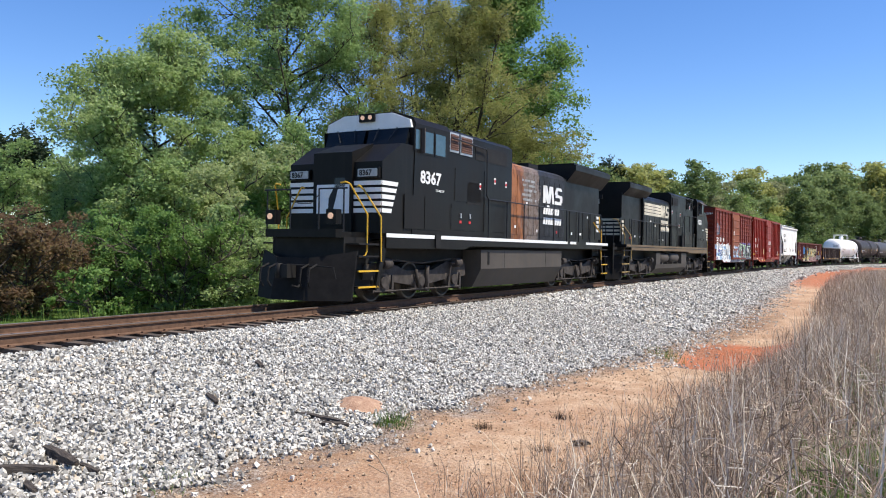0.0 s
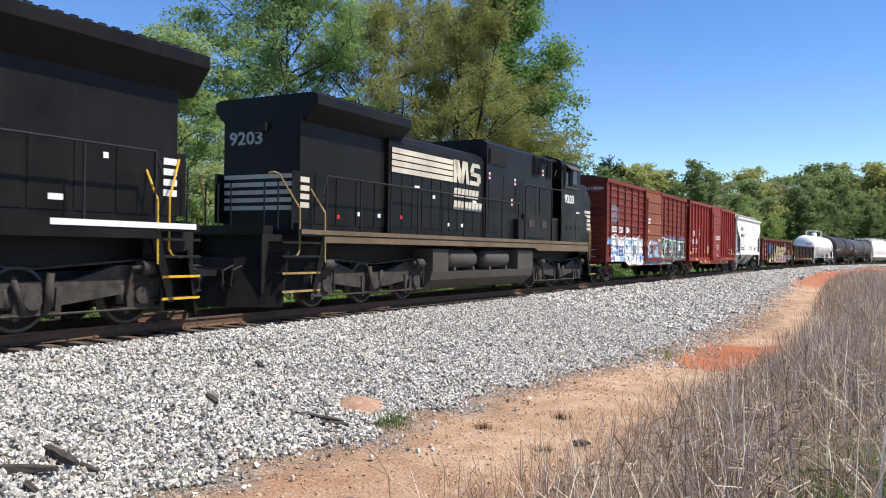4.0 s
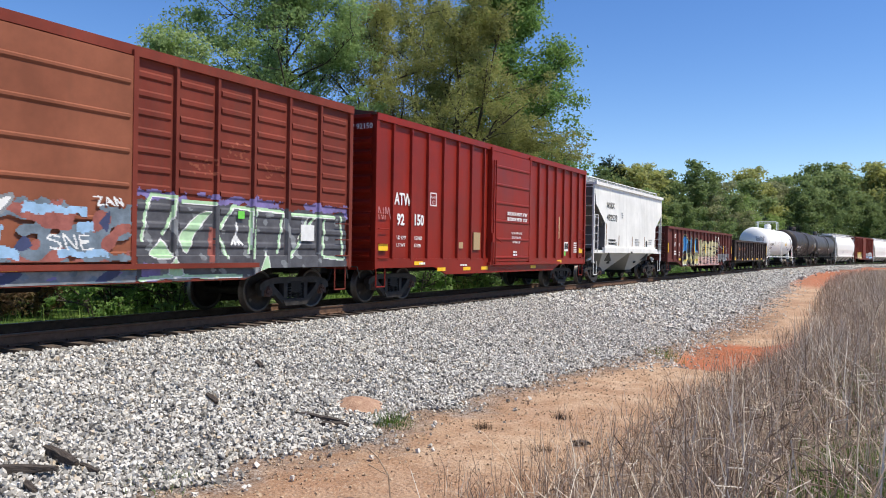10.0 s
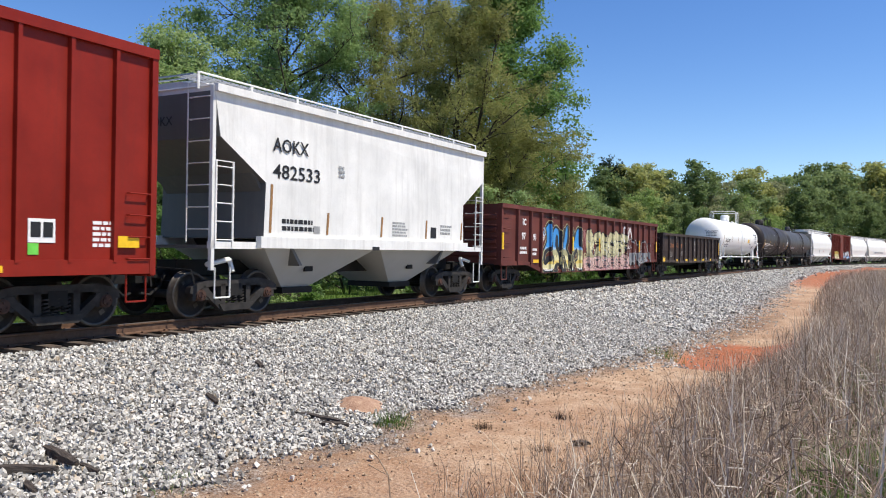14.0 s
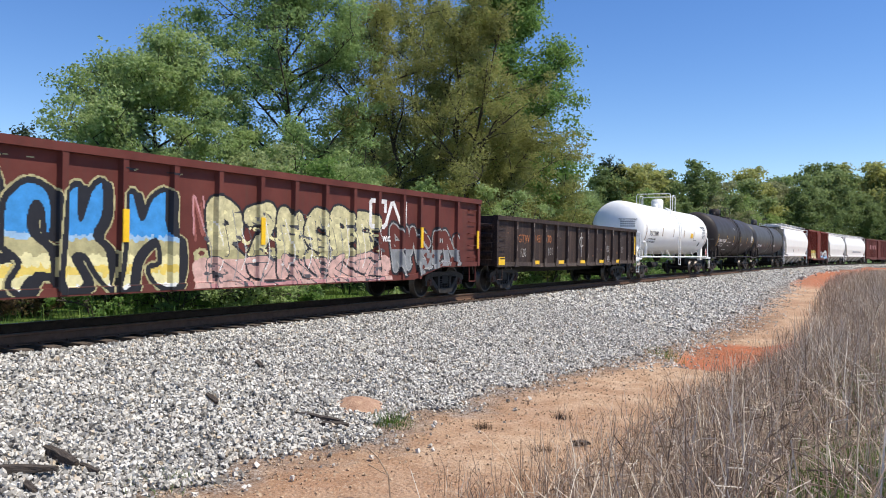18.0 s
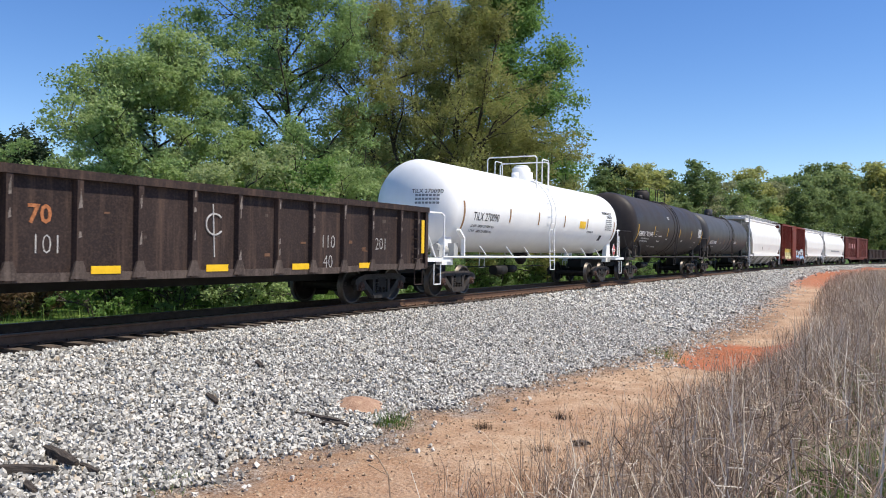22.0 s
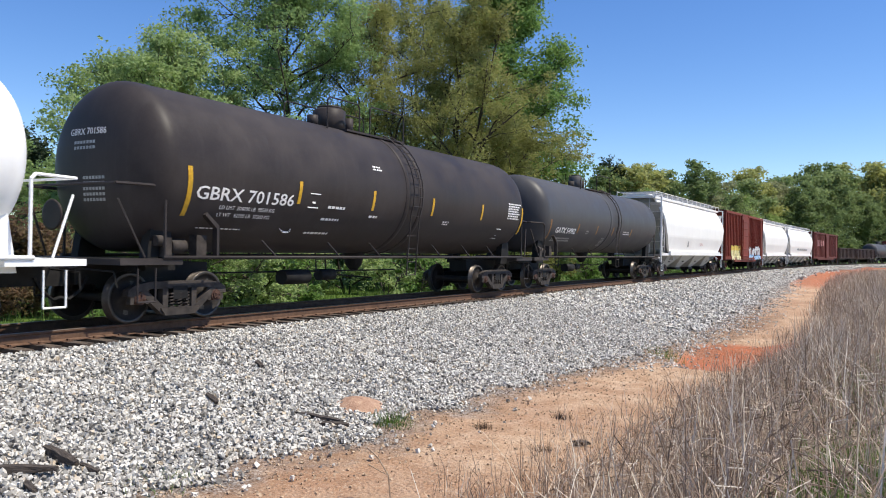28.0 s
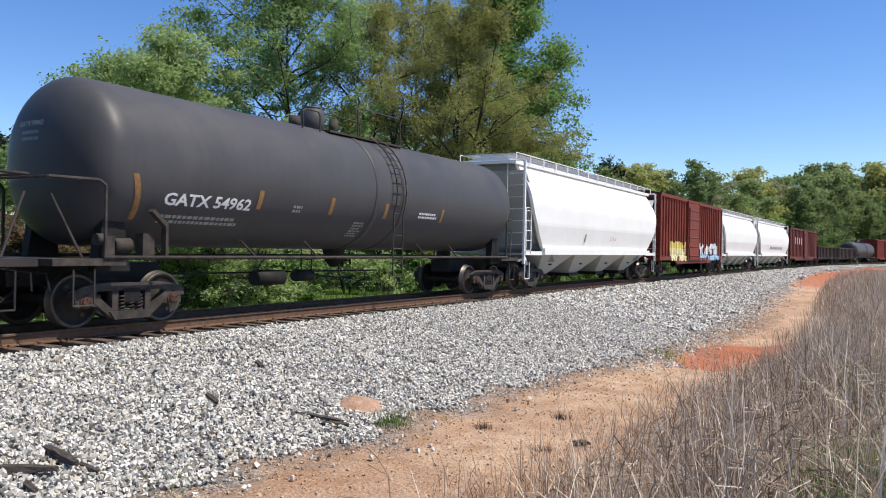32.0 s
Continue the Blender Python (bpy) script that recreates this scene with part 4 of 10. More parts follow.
        box(box_end, x - 0.03, x + 0.03, -y - 0.02, y + 0.02, z_bot - 0.05, z_bot + 0.16)
        part("end_sill", box_end, skin, car.e)
    # doors
    for q in (-1, 1):
        d0, d1 = door
        w = d1 - d0
        ys = sorted((q * (y + 0.075), q * (y + 0.135)))
        dz0, dz1 = z_bot + 0.14, z_top - 0.16
        dr = car.box("door", d0, d1, ys[0], ys[1], dz0, dz1, door_skin, "closed sliding plug door", 0.01)
        panels = 6
        for k in range(panels):
            za, zb = dz0 + (dz1 - dz0) * k / panels + 0.06, dz0 + (dz1 - dz0) * (k + 1) / panels - 0.04
            ys2 = sorted((q * (y + 0.13), q * (y + 0.165)))
            part("door_panel", prism(bmesh.new(), [(ys2[0], za), (ys2[1], za + 0.05), (ys2[1], za + 0.09), (ys2[0], za + 0.12)] if q > 0 else [(ys2[1], za), (ys2[0], za + 0.05), (ys2[0], za + 0.09), (ys2[1], za + 0.12)],
                                     0, car.x(d1 - 0.08), car.x(d0 + 0.08)), door_skin, dr)
        for u in (d0 - 0.04, d1 + 0.04):
            car.box("door_post", u - 0.05, u + 0.05, min(q * y, q * (y + 0.15)), max(q * y, q * (y + 0.15)), z_bot + 0.1, z_top - 0.05, skin)
        if q > 0:
            for u in (d0 + 0.12, d0 - 0.03):
                part("lock_rod", pipe(bmesh.new(), [(car.x(u), y + 0.2, dz0 - 0.1), (car.x(u), y + 0.2, dz1 - 0.3)], 0.022, 6), door_skin, dr)
            part("door_handle", pipe(bmesh.new(), [(car.x(d0 + 0.1), y + 0.22, dz0 + 0.75), (car.x(d0 + 0.55), y + 0.22, dz0 + 0.62)], 0.022, 6), door_skin, dr)
            part("gear_box", box(bmesh.new(), car.x(d0 + 0.05), car.x(d0 - 0.12), y + 0.1, y + 0.22, dz0 + 0.6, dz0 + 0.9), door_skin, dr, "", 0.02)
            car.box("door_track", d0 - 0.2, min(d1 + w, c1 - 0.3), y + 0.07, y + 0.17, dz0 - 0.12, dz0 - 0.03, skin)
    # ladders, steps, platform
    ladder(car, c0 + 0.12, c0 + 0.55, y + 0.02, z_bot + 0.25, z_bot + 1.35, 4, skin, rails=False)
    ladder(car, c1 - 0.55, c1 - 0.12, y + 0.02, z_bot + 0.25, z_bot + 1.35, 4, skin, rails=False)
    end_ladder(car, c0 - 0.02, 0.95, 1.42, z_bot + 0.3, z_bot + 1.4, 4, skin, 0.1)
    end_ladder(car, c1 + 0.02, 0.95, 1.42, z_bot + 0.3, z_bot + 1.4, 4, skin, -0.1)
    sill_step(car, c0 + 0.33, y, skin)
    sill_step(car, c1 - 0.33, y, skin)
    car.box("centre_sill", c0 + 0.2, c1 - 0.2, -0.32, 0.32, z_bot - 0.16, z_bot + 0.2, UNDER)
    brake_gear(car, (c0 + c1) / 2 - 1.5)
    for u in truck_u:
        truck(car, u, half, TRUCK_DARK, detail)
    coupler(car, True), coupler(car, False)
    return car, y


GHOST_ORANGE = paint("peeled_orange", (0.29, 0.085, 0.05), 0.6, (0.20, 0.05, 0.03), 1.5, 0.7)


def fluted_side(y, posts, z_bot, z_top, flutes):
    """The y of a box car's side: pressed ridges between posts, the deeper sill at the foot."""
    walls = ribbed(y + 0.007, posts, 0.045, 0.075, 0.07)

    def surface(u, z):
        out = walls(u, z)
        gap = np.min([abs(u - q) for q in posts], 0)
        for k in range(flutes):
            mid = z_bot + 0.45 + (z_top - z_bot - 0.85) * k / (flutes - 1)
            out = np.maximum(out, y + np.where(gap > 0.1, ramp_up(abs(z - mid), 0.04, 0.095, 0.045) - 0.01, 0))
        return np.maximum(out, np.where(z < z_bot + 0.25, y + 0.062, 0))
    return surface


def first_boxcar():
    posts = [0.92, 2.02, 3.16, 4.29, 5.46, 10.55, 11.55, 12.55, 13.6, 14.65]
    car, y = boxcar("boxcar", "brown steel boxcar with a tan door and graffiti along its foot", 43.9, 16.2, 0.32, 15.82, 4.70, 0.98,
                    (BOX_BROWN, DOOR_TAN, BOX_ROOF), posts, (6.5, 9.55), (1.72, 14.4), fluted=10)
    out = fluted_side(y, posts, 0.98, 4.70, 10)
    foot = (1.72 + 1.4, 14.4 - 1.4)
    # white and sky-blue piece ahead of the door
    m = Mural(car, 0.36, 6.38, 0.78, 2.4)
    m.cloud(SPRAY_WHITE, 0.0, 3, 0.5, (1.05, 6.34), (0.8, 2.12), 0.07)
    m.cloud(SPRAY_SKY, 0.0, 4, 0.5, (0.5, 1.35), (1.78, 2.05), 0.04)
    m.cloud(SPRAY_LILAC, 0.55, 14, 0.4, (0.9, 2.0), (1.0, 1.75), 0.05)
    m.cloud(SPRAY_SKY, 0.8, 9, 0.3, (1.6, 6.2), (0.8, 1.95), 0.02, 1.6)
    for k, (a, b) in enumerate(((2.3, 1.0), (3.75, 1.75), (5.6, 1.05), (1.25, 1.28))):
        m.cloud(SPRAY_SKY, 0.0, 40 + k, 0.3, (a, a + 0.8), (b, b + 0.24), 0.05)
    for a, b, c, e, w in ((1.72, 2.1, 1.95, 1.72, 0.09), (2.6, 1.85, 3.25, 2.15, 0.05), (3.35, 1.85, 3.7, 1.45, 0.11), (3.5, 1.3, 3.9, 0.9, 0.12), (4.6, 2.0, 4.8, 1.75, 0.08), (4.7, 1.35, 4.55, 1.05, 0.10), (5.0, 0.9, 5.35, 1.35, 0.12),
                          (5.55, 1.75, 5.8, 1.45, 0.10), (5.75, 0.85, 6.0, 1.3, 0.14), (6.1, 1.95, 6.3, 1.6, 0.08), (2.9, 0.85, 3.2, 1.15, 0.07), (4.0, 0.95, 4.5, 1.1, 0.04)):
        n = math.hypot(c - a, e - b)
        ox, oz = -(e - b) / n * w, (c - a) / n * w
        m.shape([(a, b), ((a + c) / 2 + ox, (b + e) / 2 + oz), (c, e), ((a + c) / 2 - 0.3 * ox, (b + e) / 2 - 0.3 * oz)], [(SPRAY_NAVY, 0)])
    for path in ([(1.0, 1.62), (1.4, 1.95), (1.9, 2.08), (1.75, 1.6), (1.95, 1.35), (1.2, 1.55)], [(2.2, 1.3), (3.0, 1.2), (3.15, 1.9)], [(4.3, 2.1), (4.1, 1.5), (4.5, 1.2)], [(5.1, 2.1), (5.4, 1.3), (5.9, 1.2)], [(3.3, 2.2), (3.2, 2.0)], [(5.5, 2.2), (5.7, 2.05), (5.9, 2.12)]):
        m.line(path, 0.03, SPRAY_GREY)
    for path in ([(1.1, 2.12), (1.75, 2.24), (2.0, 2.14)], [(3.05, 2.1), (3.25, 2.28), (3.4, 2.12)], [(5.35, 2.1), (5.5, 2.27), (5.66, 2.1)]):
        m.line(path, 0.06, SPRAY_WHITE)
    m.fill(m.z < np.where(m.u > foot[0] + 0.7, 0.77, np.where(m.u < foot[0], 0.99, 0.99 - 0.22 * (m.u - foot[0]) / 0.7)), None)
    m.done(out, "white and sky-blue graffiti with navy wedges")
    # dusk-grey letters with mint outlines behind the door
    m = Mural(car, 9.72, 15.74, 0.78, 2.5)
    m.cloud(SPRAY_LILAC, 0.35, 15, 0.4, (9.72, 15.7), (2.0, 2.36), 0.05)
    m.cloud(SPRAY_DUSK, 0.0, 5, 0.5, (9.72, 15.66), (0.8, 2.2), 0.04)
    m.cloud(SPRAY_GREY, 0.72, 6, 0.4, (9.72, 15.6), (0.8, 2.1), 0.03)
    m.cloud(SPRAY_ROSE, 0.0, 8, 0.3, (11.36, 11.5), (1.1, 1.75), 0.02)
    m.cloud(SPRAY_LILAC, 0.0, 16, 0.3, (9.85, 10.2), (0.8, 1.1), 0.04)
    for path in ([(9.85, 1.5), (9.95, 2.1), (10.05, 2.28), (10.55, 2.26), (10.5, 1.95), (10.3, 1.62)], [(10.75, 2.2), (11.5, 2.2)], [(11.65, 1.75), (12.0, 2.18), (12.5, 2.14), (12.45, 1.3)], [(12.65, 2.17), (13.45, 2.13), (13.3, 1.3)], [(12.65, 2.17), (12.55, 1.2)],
                 [(13.72, 2.1), (14.5, 2.1), (13.9, 1.4), (13.68, 1.2)], [(14.5, 2.1), (15.2, 2.1)], [(14.85, 2.0), (14.8, 1.2), (15.5, 1.15)], [(11.85, 1.2), (11.62, 1.6)], [(15.45, 2.1), (15.55, 1.2)], [(9.8, 0.82), (10.4, 0.86), (12.2, 0.83)]):
        m.line(path, 0.075, SPRAY_GREEN, False)
        m.line([(a + 0.02, b - 0.025) for a, b in path], 0.02, SPRAY_WHITE, False)
    for path in ([(11.45, 2.05), (11.15, 2.0), (10.68, 1.58), (10.85, 1.28), (11.05, 1.65)], [(10.25, 1.52), (10.02, 1.22), (10.5, 1.2)], [(10.55, 1.2), (10.4, 0.9), (10.75, 0.88)], [(12.95, 1.3), (12.75, 0.86), (13.05, 0.86)], [(14.25, 2.05), (14.15, 1.75), (13.95, 1.6)]):
        m.shape(path, [(SPRAY_GREEN, 0)], SPRAY_WHITE, 0.012)
    for a in (11.95, 12.05, 12.15, 12.25):
        m.line([(a, 1.45), (12.08, 1.62), (12.1, 1.85)], 0.05, SPRAY_WHITE)
    m.fill(m.z < np.where(m.u < foot[1] - 0.7, 0.77, np.where(m.u > foot[1], 0.99, 0.77 + 0.22 * (m.u - foot[1] + 0.7) / 0.7)), None)
    m.done(out, "dusk-grey graffiti letters outlined in mint")
    # the door's foot, and the sill below it
    m = Mural(car, 6.52, 9.54, 1.13, 2.2)
    m.cloud(SPRAY_STEEL, 0.42, 21, 0.5, (6.55, 9.5), (1.1, 2.05), 0.06)
    m.cloud(SPRAY_ROSE, 0.6, 24, 0.5, (6.55, 9.5), (1.1, 2.02), 0.06)
    for a, b, w, h in ((6.6, 1.45, 0.7, 0.2), (7.6, 1.85, 1.1, 0.14), (7.0, 1.18, 0.6, 0.16), (8.2, 1.2, 0.9, 0.12), (8.5, 1.6, 0.3, 0.15)):
        m.cloud(SPRAY_SKY, 0.0, int(a * 10), 0.3, (a, a + w), (b, b + h), 0.04)
    m.shape([(6.6, 1.75), (7.45, 2.1), (7.2, 1.75), (6.9, 1.6)], [(SPRAY_WHITE, 0)], SPRAY_GREY, 0.03)
    m.shape([(6.6, 1.2), (6.75, 1.55), (7.05, 1.3)], [(SPRAY_WHITE, 0)], SPRAY_NAVY, 0.04)
    m.shape([(8.9, 1.75), (9.1, 1.95), (9.05, 1.6)], [(SPRAY_NAVY, 0)])
    m.shape([(7.5, 1.35), (7.65, 1.52), (7.78, 1.38), (7.6, 1.28)], [(SPRAY_NAVY, 0)])
    m.word("SNE", 8.0, 8.8, 1.3, 1.58, 0.03, 0.0, SPRAY_WHITE, (), 8, 0.4)
    m.word("ZAN", 8.8, 9.35, 2.02, 2.18, 0.03, 0.0, SPRAY_WHITE, (), 9, 0.4)
    m.done(lambda u, z: 0 * u + y + 0.166, "sky-blue and white graffiti over the door's foot")
    m = Mural(car, 6.4, 9.72, 0.78, 1.0)
    m.cloud(SPRAY_GREY, 0.0, 22, 0.5, (6.4, 9.7), (0.6, 1.2), 0.0)
    m.cloud(SPRAY_STEEL, 0.5, 23, 0.4)
    m.cloud(SPRAY_LILAC, 0.75, 25, 0.4)
    for a in (6.5, 7.2, 8.9):
        m.shape([(a, 0.8), (a + 0.25, 0.98), (a + 0.5, 0.96), (a + 0.3, 0.82)], [(SPRAY_NAVY, 0)])
    m.done(lambda u, z: 0 * u + y + 0.062, "grey and navy spray paint along the sill")
    # an old blue throw-up over the number
    m = Mural(car, 1.0, 2.3, 2.75, 3.75)
    m.shape([(1.08, 2.85), (1.05, 3.5), (1.5, 3.65), (1.95, 3.5), (2.2, 3.3), (2.0, 3.1), (1.9, 2.82)], [(SPRAY_STEEL, 0)])
    m.cloud(None, 0.72, 27, 0.2)
    m.word("SAO", 1.1, 1.95, 2.95, 3.55, 0.07, 0.0, SPRAY_ROSE, (), 10)
    m.done(out, "worn steel-blue blot of spray paint")
    car.text("SOU", 1.08, y + 0.05, 2.33, 0.40, WHITE_INK, 1.0, 0.012)
    car.text("528", 2.2, y + 0.05, 2.34, 0.38, WHITE_INK, 1.0, 0.012)
    car.text("584", 3.27, y + 0.05, 2.35, 0.37, WHITE_INK, 1.0, 0.012)
    # flaking remains of old lettering on the side
    for k, u in enumerate((2.12, 3.28, 10.75, 11.7, 12.7)):
        m = Mural(car, u + 0.06, u + 0.86, 2.6, 3.6)
        z = (3.0, 3.0, 2.7, 3.1, 2.8)[k]
        m.word("KE" if k % 2 else "SN", u + 0.1, u + 0.8, z, z + 0.34, 0.06, 0.0, GHOST_ORANGE, (), 50 + k, 0.0, 0.03)
        m.cloud(None, 0.42, 70 + 5 * k, 0.12, ragged=0)
        m.done(out, "faded orange remains of old lettering")
    car.box("data_plate", 2.15, 2.85, y + 0.05, y + 0.062, 1.25, 1.68, BLUE_PLATE, "blue painted data panel")
    car.text("154700", 2.22, y + 0.064, 1.52, 0.17, WHITE_INK)
    car.text("65300", 2.30, y + 0.064, 1.31, 0.17, WHITE_INK)
    car.box("placard_board", 4.55, 4.98, y + 0.05, y + 0.075, 1.3, 1.78, SPRAY_GREY, "grey placard board")
    for u in (1.15, 3.05, 5.2, 7.2, 9.4, 11.6, 13.6, 15.2):
        car.box("reflector", u, u + 0.42, y + 0.062, y + 0.066, 0.99, 1.09, REFLECTOR if u > 3 else SPRAY_ORANGE)
    car.box("scale_label", 14.0, 14.45, y + 0.05, y + 0.056, 1.55, 1.9, SPRAY_WHITE, "white repack stencil")
    car.box("route_tag", 12.1, 12.28, y + 0.05, y + 0.056, 1.95, 2.1, GREEN_TAG, "green route tag")
    car.bars(6.75, y + 0.17, 3.2, 0.5, 0.34, 2, WHITE_INK)
    car.text("176", 6.75, y + 0.172, 2.92, 0.27, SPRAY_WHITE, 0.9, -0.006)
    car.text("444", 6.75, y + 0.172, 2.45, 0.24, SPRAY_WHITE, 0.9, -0.006)
    lettering("SOU 528584", car.x(0.32) + 0.06, 0.35, 4.22, 0.2, WHITE_INK, car.e, 1.0, 0.0, FRONT)
    return car


def red_boxcar():
    posts = [1.24, 2.13, 3.0, 3.87, 4.74, 5.6, 6.45, 10.9, 11.74, 12.59, 13.42, 14.28, 15.1]
    car, y = boxcar("boxcar", "clean brick-red riveted boxcar with a closed plug door", 60.3, 16.2, 0.45, 15.9, 4.73, 0.92,
                    (BOX_RED, BOX_RED, BOX_ROOF), posts, (6.88, 9.85), (2.0, 14.4))
    car.text("ATW", 1.36, y + 0.02, 2.56, 0.44, WHITE_INK, 0.78, 0.010)
    car.text("92", 1.48, y + 0.02, 2.04, 0.40, WHITE_INK, 0.9, 0.014)
    car.text("150", 2.3, y + 0.02, 2.06, 0.40, WHITE_INK, 0.9, 0.014)
    car.text("LD LMT", 1.48, y + 0.02, 1.66, 0.14, WHITE_INK)
    car.text("156400", 2.34, y + 0.02, 1.66, 0.14, WHITE_INK)
    car.text("LT WT", 1.48, y + 0.02, 1.46, 0.14, WHITE_INK)
    car.text("63600", 2.34, y + 0.02, 1.46, 0.14, WHITE_INK)
    bm = bmesh.new()
    for a, b, c, d in ((3.2, 3.55, 2.62, 2.65), (3.2, 3.55, 2.96, 2.99), (3.2, 3.23, 2.62, 2.99), (3.52, 3.55, 2.62, 2.99)):
        box(bm, car.x(b), car.x(a), y, y + 0.006, c, d)
    part("plate_mark", bm, WHITE_INK, car.e, "white stencilled plate mark")
    car.text("PLATE", 3.24, y + 0.004, 2.83, 0.09, WHITE_INK)
    car.text("C", 3.32, y + 0.004, 2.67, 0.15, WHITE_INK)
    car.text("SIDE DOOR HEIGHT 10' 04\"", 7.95, y + 0.17, 2.58, 0.155, WHITE_INK, 0.86, 0.005)
    car.text("SIDE DOOR WIDTH  10' 00\"", 7.95, y + 0.17, 2.40, 0.155, WHITE_INK, 0.86, 0.005)
    for k, s in enumerate(("CLOSE AND LOCK", "DOORS BEFORE", "MOVING CAR")):
        car.text(s, 8.28 + 0.05 * k, y + 0.17, 1.96 - 0.15 * k, 0.105, WHITE_INK)
    car.bars(8.45, y + 0.17, 1.4, 0.35, 0.2, 2, WHITE_INK)
    car.box("route_board", 5.78, 6.22, y + 0.02, y + 0.05, 1.42, 1.95, WOOD_PLATE, "bare plywood placard board")
    car.box("small_board", 4.86, 5.1, y + 0.02, y + 0.04, 1.45, 1.64, WOOD_PLATE)
    for u in (0.58, 2.3, 3.55, 5.1, 6.3, 10.2, 12.75, 15.15):
        low = u in (0.58, 15.15)
        car.box("reflector", u, u + (0.42 if low else 0.46), y + 0.062, y + 0.068, 1.36 if low else 0.80 if 3.5 < u < 12.4 else 0.98, 1.55 if low else 0.90 if 3.5 < u < 12.4 else 1.08, REFLECTOR)
    car.box("repack_label", 13.62, 14.06, y + 0.004, y + 0.012, 1.42, 1.78, WHITE_INK, "white framed repack stencil")
    car.box("repack_square", 13.66, 13.82, y + 0.012, y + 0.016, 1.5, 1.73, BLACK_INK)
    car.box("repack_square", 13.86, 14.02, y + 0.012, y + 0.016, 1.5, 1.73, BLACK_INK)
    car.box("route_tag", 13.62, 13.79, y + 0.004, y + 0.012, 1.24, 1.41, GREEN_TAG, "green route tag")
    car.bars(14.72, y + 0.004, 1.78, 0.42, 0.45, 5, WHITE_INK)
    car.bars(2.55, y + 0.07, 1.05, 0.3, 0.09, 1, WHITE_INK)
    car.bars(4.9, y + 0.07, 0.98, 0.5, 0.07, 1, WHITE_INK)
    bm = prism(bmesh.new(), [(car.x(13.05), 1.9), (car.x(13.09), 1.9), (car.x(13.1), 2.75), (car.x(13.04), 2.75)], 1, y + 0.0, y + 0.01)
    part("chalk_streak", bm, SPRAY_CREAM, car.e, "cream chalk streak")
    spray(car, "NM", 0.62, 1.2, 2.1, 2.5, lambda x: y + 0.002, [SPRAY_PINK, SPRAY_PINK], lambda v, r: 1, 3, 0.02, 0.1, 0.004)
    lettering("ATW 92150", car.x(0.45) + 0.06, 0.45, 4.38, 0.2, WHITE_INK, car.e, 1.0, 0.0, FRONT)
    return car


def graffiti_boxcar():
    posts = [0.9 + 0.62 * k for k in range(9)] + [10.3 + 0.62 * k for k in range(11)]
    car, y = boxcar("boxcar", "faded red ribbed boxcar with coloured graffiti at its foot", 200.96, 17.9, 0.25, 17.6, 4.72, 1.0,
                    (BOX_BROWN, BOX_BROWN, BOX_ROOF), posts, (6.6, 9.6), (2.1, 15.8), detail=False)
    out = ribbed(y, posts, 0.045, 0.075, 0.075)
    m = Mural(car, 2.4, 17.0, 0.95, 2.15, 0.04)
    m.word("RMSE", 2.6, 7.0, 1.0, 2.0, 0.36, 0.05, SPRAY_BLACK, ((SPRAY_CREAM, 0), (SPRAY_YELLOW, 1.7)), 21)
    m.word("KAER", 10.2, 16.4, 1.0, 2.0, 0.36, 0.05, SPRAY_BLACK, ((SPRAY_SKY, 0), (SPRAY_WHITE, 1.4)), 22)
    m.fill((m.u > 6.55) & (m.u < 9.65), None)
    m.done(lambda u, z: np.maximum(out(u, z), np.where(z < 1.25, y + 0.065, 0)), "cream and sky-blue spray-painted letters")
    return car


def low_boxcar():
    posts = [1.0 + 1.02 * k for k in range(20)]
    car, y = boxcar("boxcar", "dark red ribbed boxcar far back in the train", 255.26, 22.6, 0.3, 22.2, 4.55, 1.0,
                    (GON_BROWN, GON_BROWN, BOX_ROOF), posts, (10.2, 12.6), (2.3, 20.2), detail=False)
    for u in (3.4, 5.0, 6.6, 8.2):
        car.box("side_letter", u, u + 0.5, y + 0.08, y + 0.085, 2.7, 3.5, SPRAY_PINK, "faded block of old lettering")
    return car


# -- covered hoppers --
def roof_walk(car, c0, c1, z, mat, posts, wide=0.75):
    """Running boards with a side rail along the roof."""
    walkway = part("running_board", bmesh_grid(car, c0, c1, wide, z + 0.22), GALV, car.e, "galvanised grating running board")
    for q in (-1, 1):
        car.pipe("roof_rail", [(c0, q * 1.12, z - 0.02), (c0, q * 1.12, z + 0.26), (c1, q * 1.12, z + 0.26), (c1, q * 1.12, z - 0.02)], 0.022, mat)
        for k in range(posts + 1):
            u = c0 + (c1 - c0) * k / posts
            part("rail_post", box(bmesh.new(), car.x(u) - 0.03, car.x(u) + 0.03, q * 1.12 - 0.012, q * 1.12 + 0.012, z - 0.06, z + 0.26), mat, car.e)
    return walkway


def bmesh_grid(car, c0, c1, half, z):
    bm = bmesh.new()
    for q in (-1, 1):
        for k in range(5):
            y = q * (half + 0.1 * k - 0.2)
            box(bm, car.x(c1), car.x(c0), y - 0.012, y + 0.012, z, z + 0.035)
    n = int((c1 - c0) / 0.25)
    for k in range(n):
        x = car.x(c0 + (c1 - c0) * k / n)
        box(bm, x - 0.01, x + 0.01, -half - 0.25, half + 0.25, z + 0.002, z + 0.03)
    return bm


